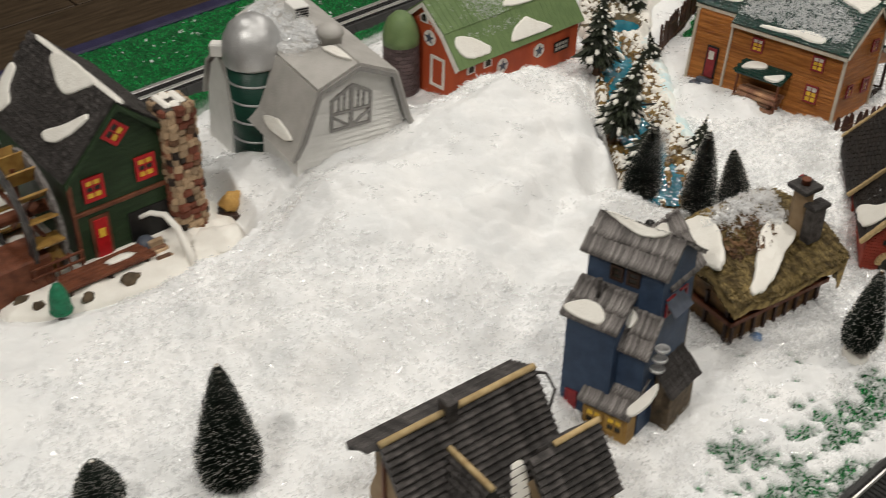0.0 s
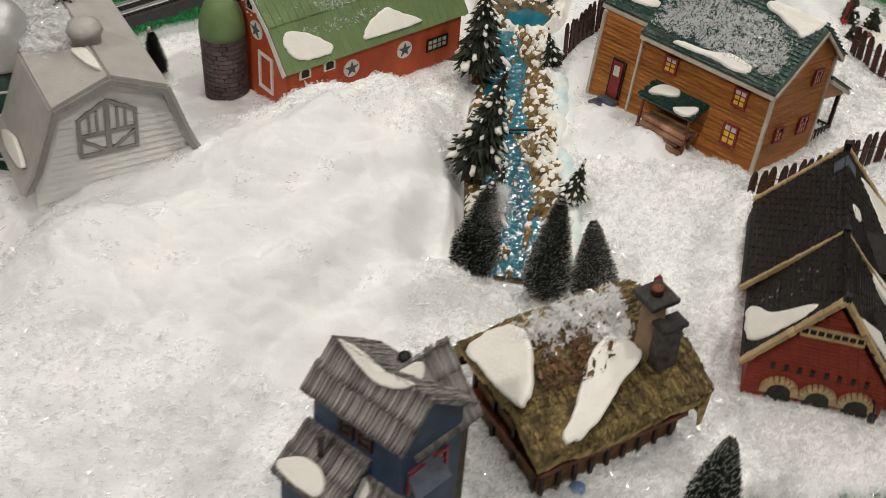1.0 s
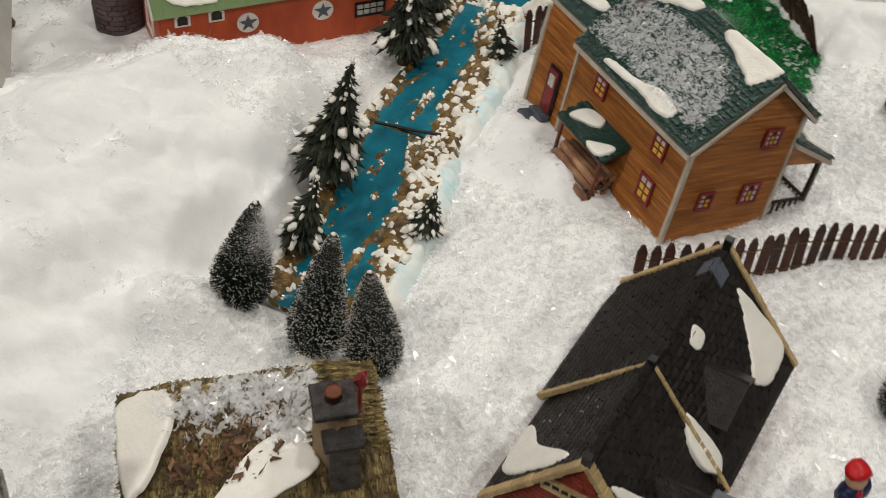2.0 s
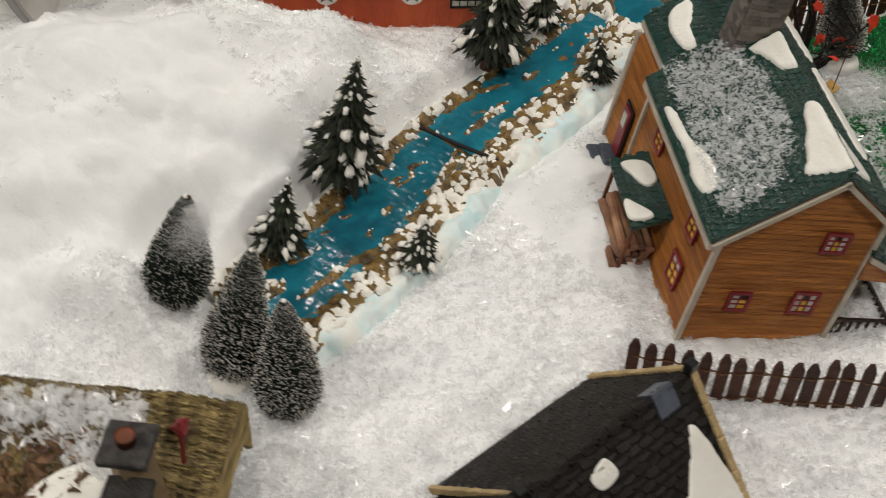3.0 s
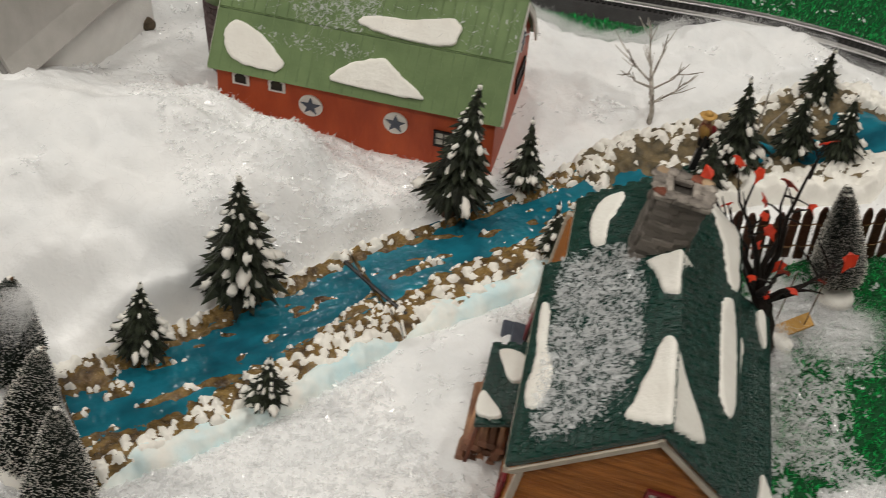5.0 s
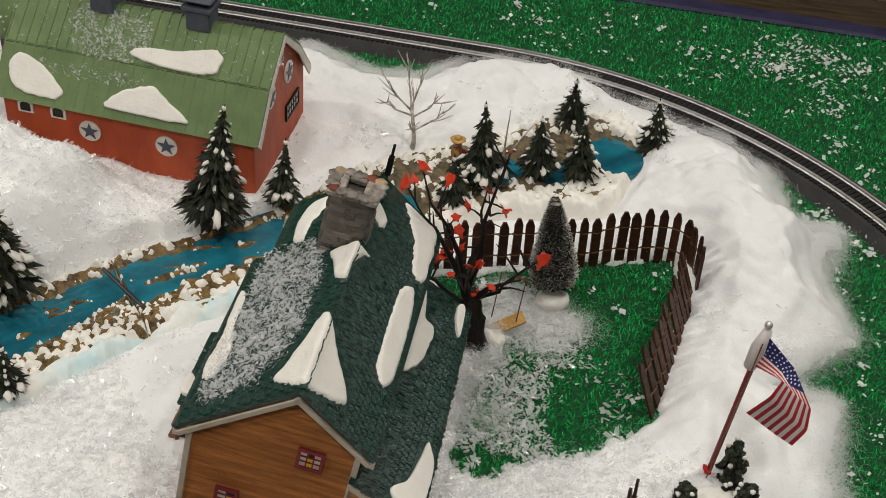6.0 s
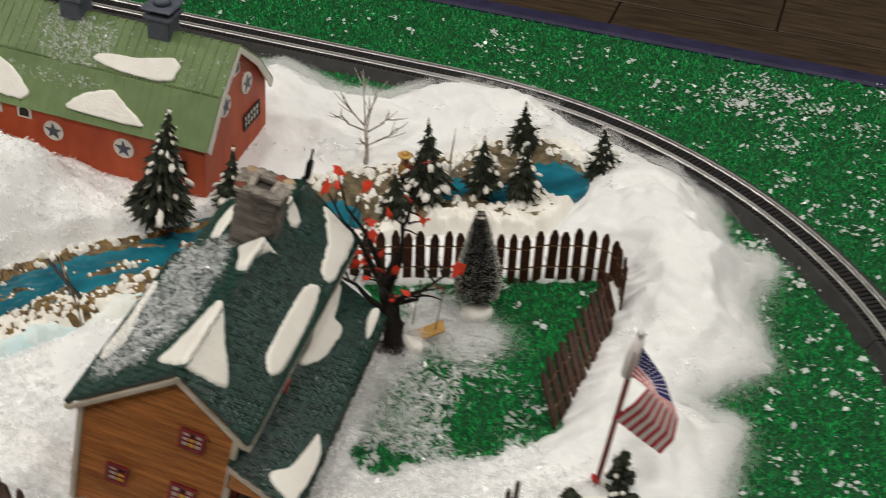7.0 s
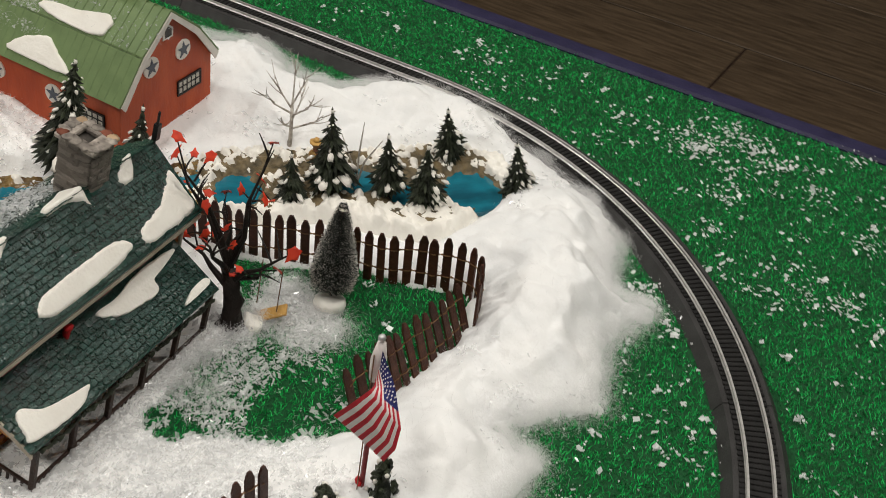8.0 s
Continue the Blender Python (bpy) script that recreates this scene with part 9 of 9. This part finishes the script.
# clumps of larger flakes by the table edge
for cx, cy, n in ((.276, 1.866, 34), (.259, 1.913, 14), (.283, 1.92, 26), (.318, 1.878, 14), (.316, 1.918, 20), (.355, 1.939, 12), (.353, 1.857, 8), (.311, 1.998, 14), (.482, 1.868, 16), (.497, 1.897, 22), (.427, 1.954, 20), (.453, 1.88, 8), (.399, 1.829, 7), (.461, 1.753, 16), (.224, 1.815, 9), (.255, 1.778, 6)):
    for _ in range(n * 4):
        add_flake(verts, faces, Vector((cx + rng.gauss(0, .009), cy + rng.gauss(0, .009), rng.uniform(.003, .0065))), rng, rng.uniform(.0018, .0040), None, (.4, .95))
for _ in range(480):
    c = ab(rng.uniform(.75, 1.86), rng.uniform(.30, 1.15))
    if min(math.hypot(c.x * E1.x + c.y * E1.y - p.x, c.x * N1.x + c.y * N1.y - p.y) for p in TL[::3]) < .034 or hz(c.x, c.y) > 0:
        continue
    if c.x * E1.x + c.y * E1.y < 1.1 and rng.random() < .4:
        continue
    r = rng.uniform(.001, .0032)
    for _ in range(rng.randrange(3, 14)):
        add_flake(verts, faces, Vector((c.x + rng.gauss(0, r), c.y + rng.gauss(0, r), rng.uniform(.002, .006))), rng, rng.uniform(.0018, .0042), None, (.4, .95))
ob = new("grass_flakes", big_mesh("grass_flakes", verts, faces, CHUNK))
tagged(ob, "plastic snow flakes scattered over the green mat", "snow", kind="stuff")

# cotton fibres
N_F = 90000
fx, fy = np.random.uniform(-.45, .82, N_F), np.random.uniform(.42, 1.78, N_F)
fc = snow_cover(fx, fy)
fz = np.maximum(snow_height(fx, fy), 0.0)
fs = edge_distance(fx, fy, STREAM)
near = np.exp(-np.abs(fc - .004) / .012)
ok = (fc > -.016) & (fs < -.003) & (np.random.uniform(0, 1, N_F) < .30 + .7 * near)
verts, faces = [], []
for x, y, z, e in zip(fx[ok], fy[ok], fz[ok], fc[ok]):
    add_fibre(verts, faces, Vector((x, y, z + rng.uniform(.0003, .0035))), rng, rng.uniform(.005, .014))
ex, ey = [], []
for (ax, ay), (bx_, by_) in zip(SNOW_EDGE, np.roll(SNOW_EDGE, -1, 0)):
    n = int(80000 * math.hypot(bx_ - ax, by_ - ay) / 5.0)
    f = np.random.uniform(0, 1, n)
    ex.append(ax + (bx_ - ax) * f + np.random.normal(0, .008, n))
    ey.append(ay + (by_ - ay) * f + np.random.normal(0, .008, n))
ex, ey = np.concatenate(ex), np.concatenate(ey)
ez, ed = np.maximum(snow_height(ex, ey), 0), edge_distance(ex, ey, YARD)
for x, y, z, d in zip(ex, ey, ez, ed):
    if d < .003:
        add_fibre(verts, faces, Vector((x, y, z + rng.uniform(.0005, .006))), rng, rng.uniform(.004, .012))
# wisps of cotton over the yard
for cx, cy, n in ((.435, 1.494, 1500), (.463, 1.507, 1500), (.482, 1.519, 1000), (.459, 1.475, 1800), (.473, 1.453, 1800), (.49, 1.43, 1600), (.509, 1.408, 1600), (.487, 1.493, 700), (.53, 1.43, 600)):
    for _ in range(n):
        add_fibre(verts, faces, Vector((cx + rng.gauss(0, .009), cy + rng.gauss(0, .009), abs(rng.gauss(.003, .003)) + .001)), rng, rng.uniform(.005, .014))
# loose halo of strands along the far edge of the batting
for (ax, ay), (bx_, by_) in zip(SNOW_EDGE, np.roll(SNOW_EDGE, -1, 0)):
    if min(ay, by_) < 1.3:
        continue
    n = int(34000 * math.hypot(bx_ - ax, by_ - ay))
    f = np.random.uniform(0, 1, n)
    hx, hy = ax + (bx_ - ax) * f + np.random.normal(0, .006, n), ay + (by_ - ay) * f + np.random.normal(0, .006, n)
    for x, y, z, c in zip(hx, hy, np.maximum(snow_height(hx, hy), 0), snow_cover(hx, hy)):
        if c < -.007 or min(math.hypot(x * E1.x + y * E1.y - p.x, x * N1.x + y * N1.y - p.y) for p in TL[::4]) < .028:
            continue
        add_fibre(verts, faces, Vector((x, y, z + rng.uniform(.001, .010))), rng, rng.uniform(.004, .011), None, .000045)
ob = new("cotton_fibres", big_mesh("cotton_fibres", verts, faces, FIBRE))
tagged(ob, "fine loose cotton fibres over the snow", "snow", kind="stuff")

# grass blades where the mat shows
N_B = 380000
ba, bb_ = np.random.uniform(.55, A1, N_B), np.random.uniform(.10, B1, N_B)
bx, by = ba * E1.x + bb_ * N1.x, ba * E1.y + bb_ * N1.y
bc = snow_cover(bx, by)
tr_in = np.array([(p.x, p.y) for p in TL[::3]])
dist_t = np.full(N_B, 9.0)
for a, b in tr_in:
    dist_t = np.minimum(dist_t, np.hypot(ba - a, bb_ - b))
ok = (bc < .004) & (dist_t > .026) & (by + .9 * bx > .95)
verts, faces = [], []
for x, y in zip(bx[ok], by[ok]):
    w = rng.uniform(0, math.tau)
    lean_ = rng.uniform(.3, 1.8)
    ln = rng.uniform(.0020, .0040)
    d = Vector((math.cos(w) * lean_, math.sin(w) * lean_, 1)).normalized() * ln
    s = Vector((-math.sin(w), math.cos(w), 0)) * .00036
    c = Vector((x, y, -.0002))
    i = len(verts)
    verts += [tuple(c - s), tuple(c + s), tuple(c + d + s * .5), tuple(c + d - s * .5)]
    faces.append((i, i + 1, i + 2, i + 3))
ob = new("grass_blades", big_mesh("grass_blades", verts, faces, BLADE))
tagged(ob, "short green plastic grass blades of the mat", "grass", kind="stuff")
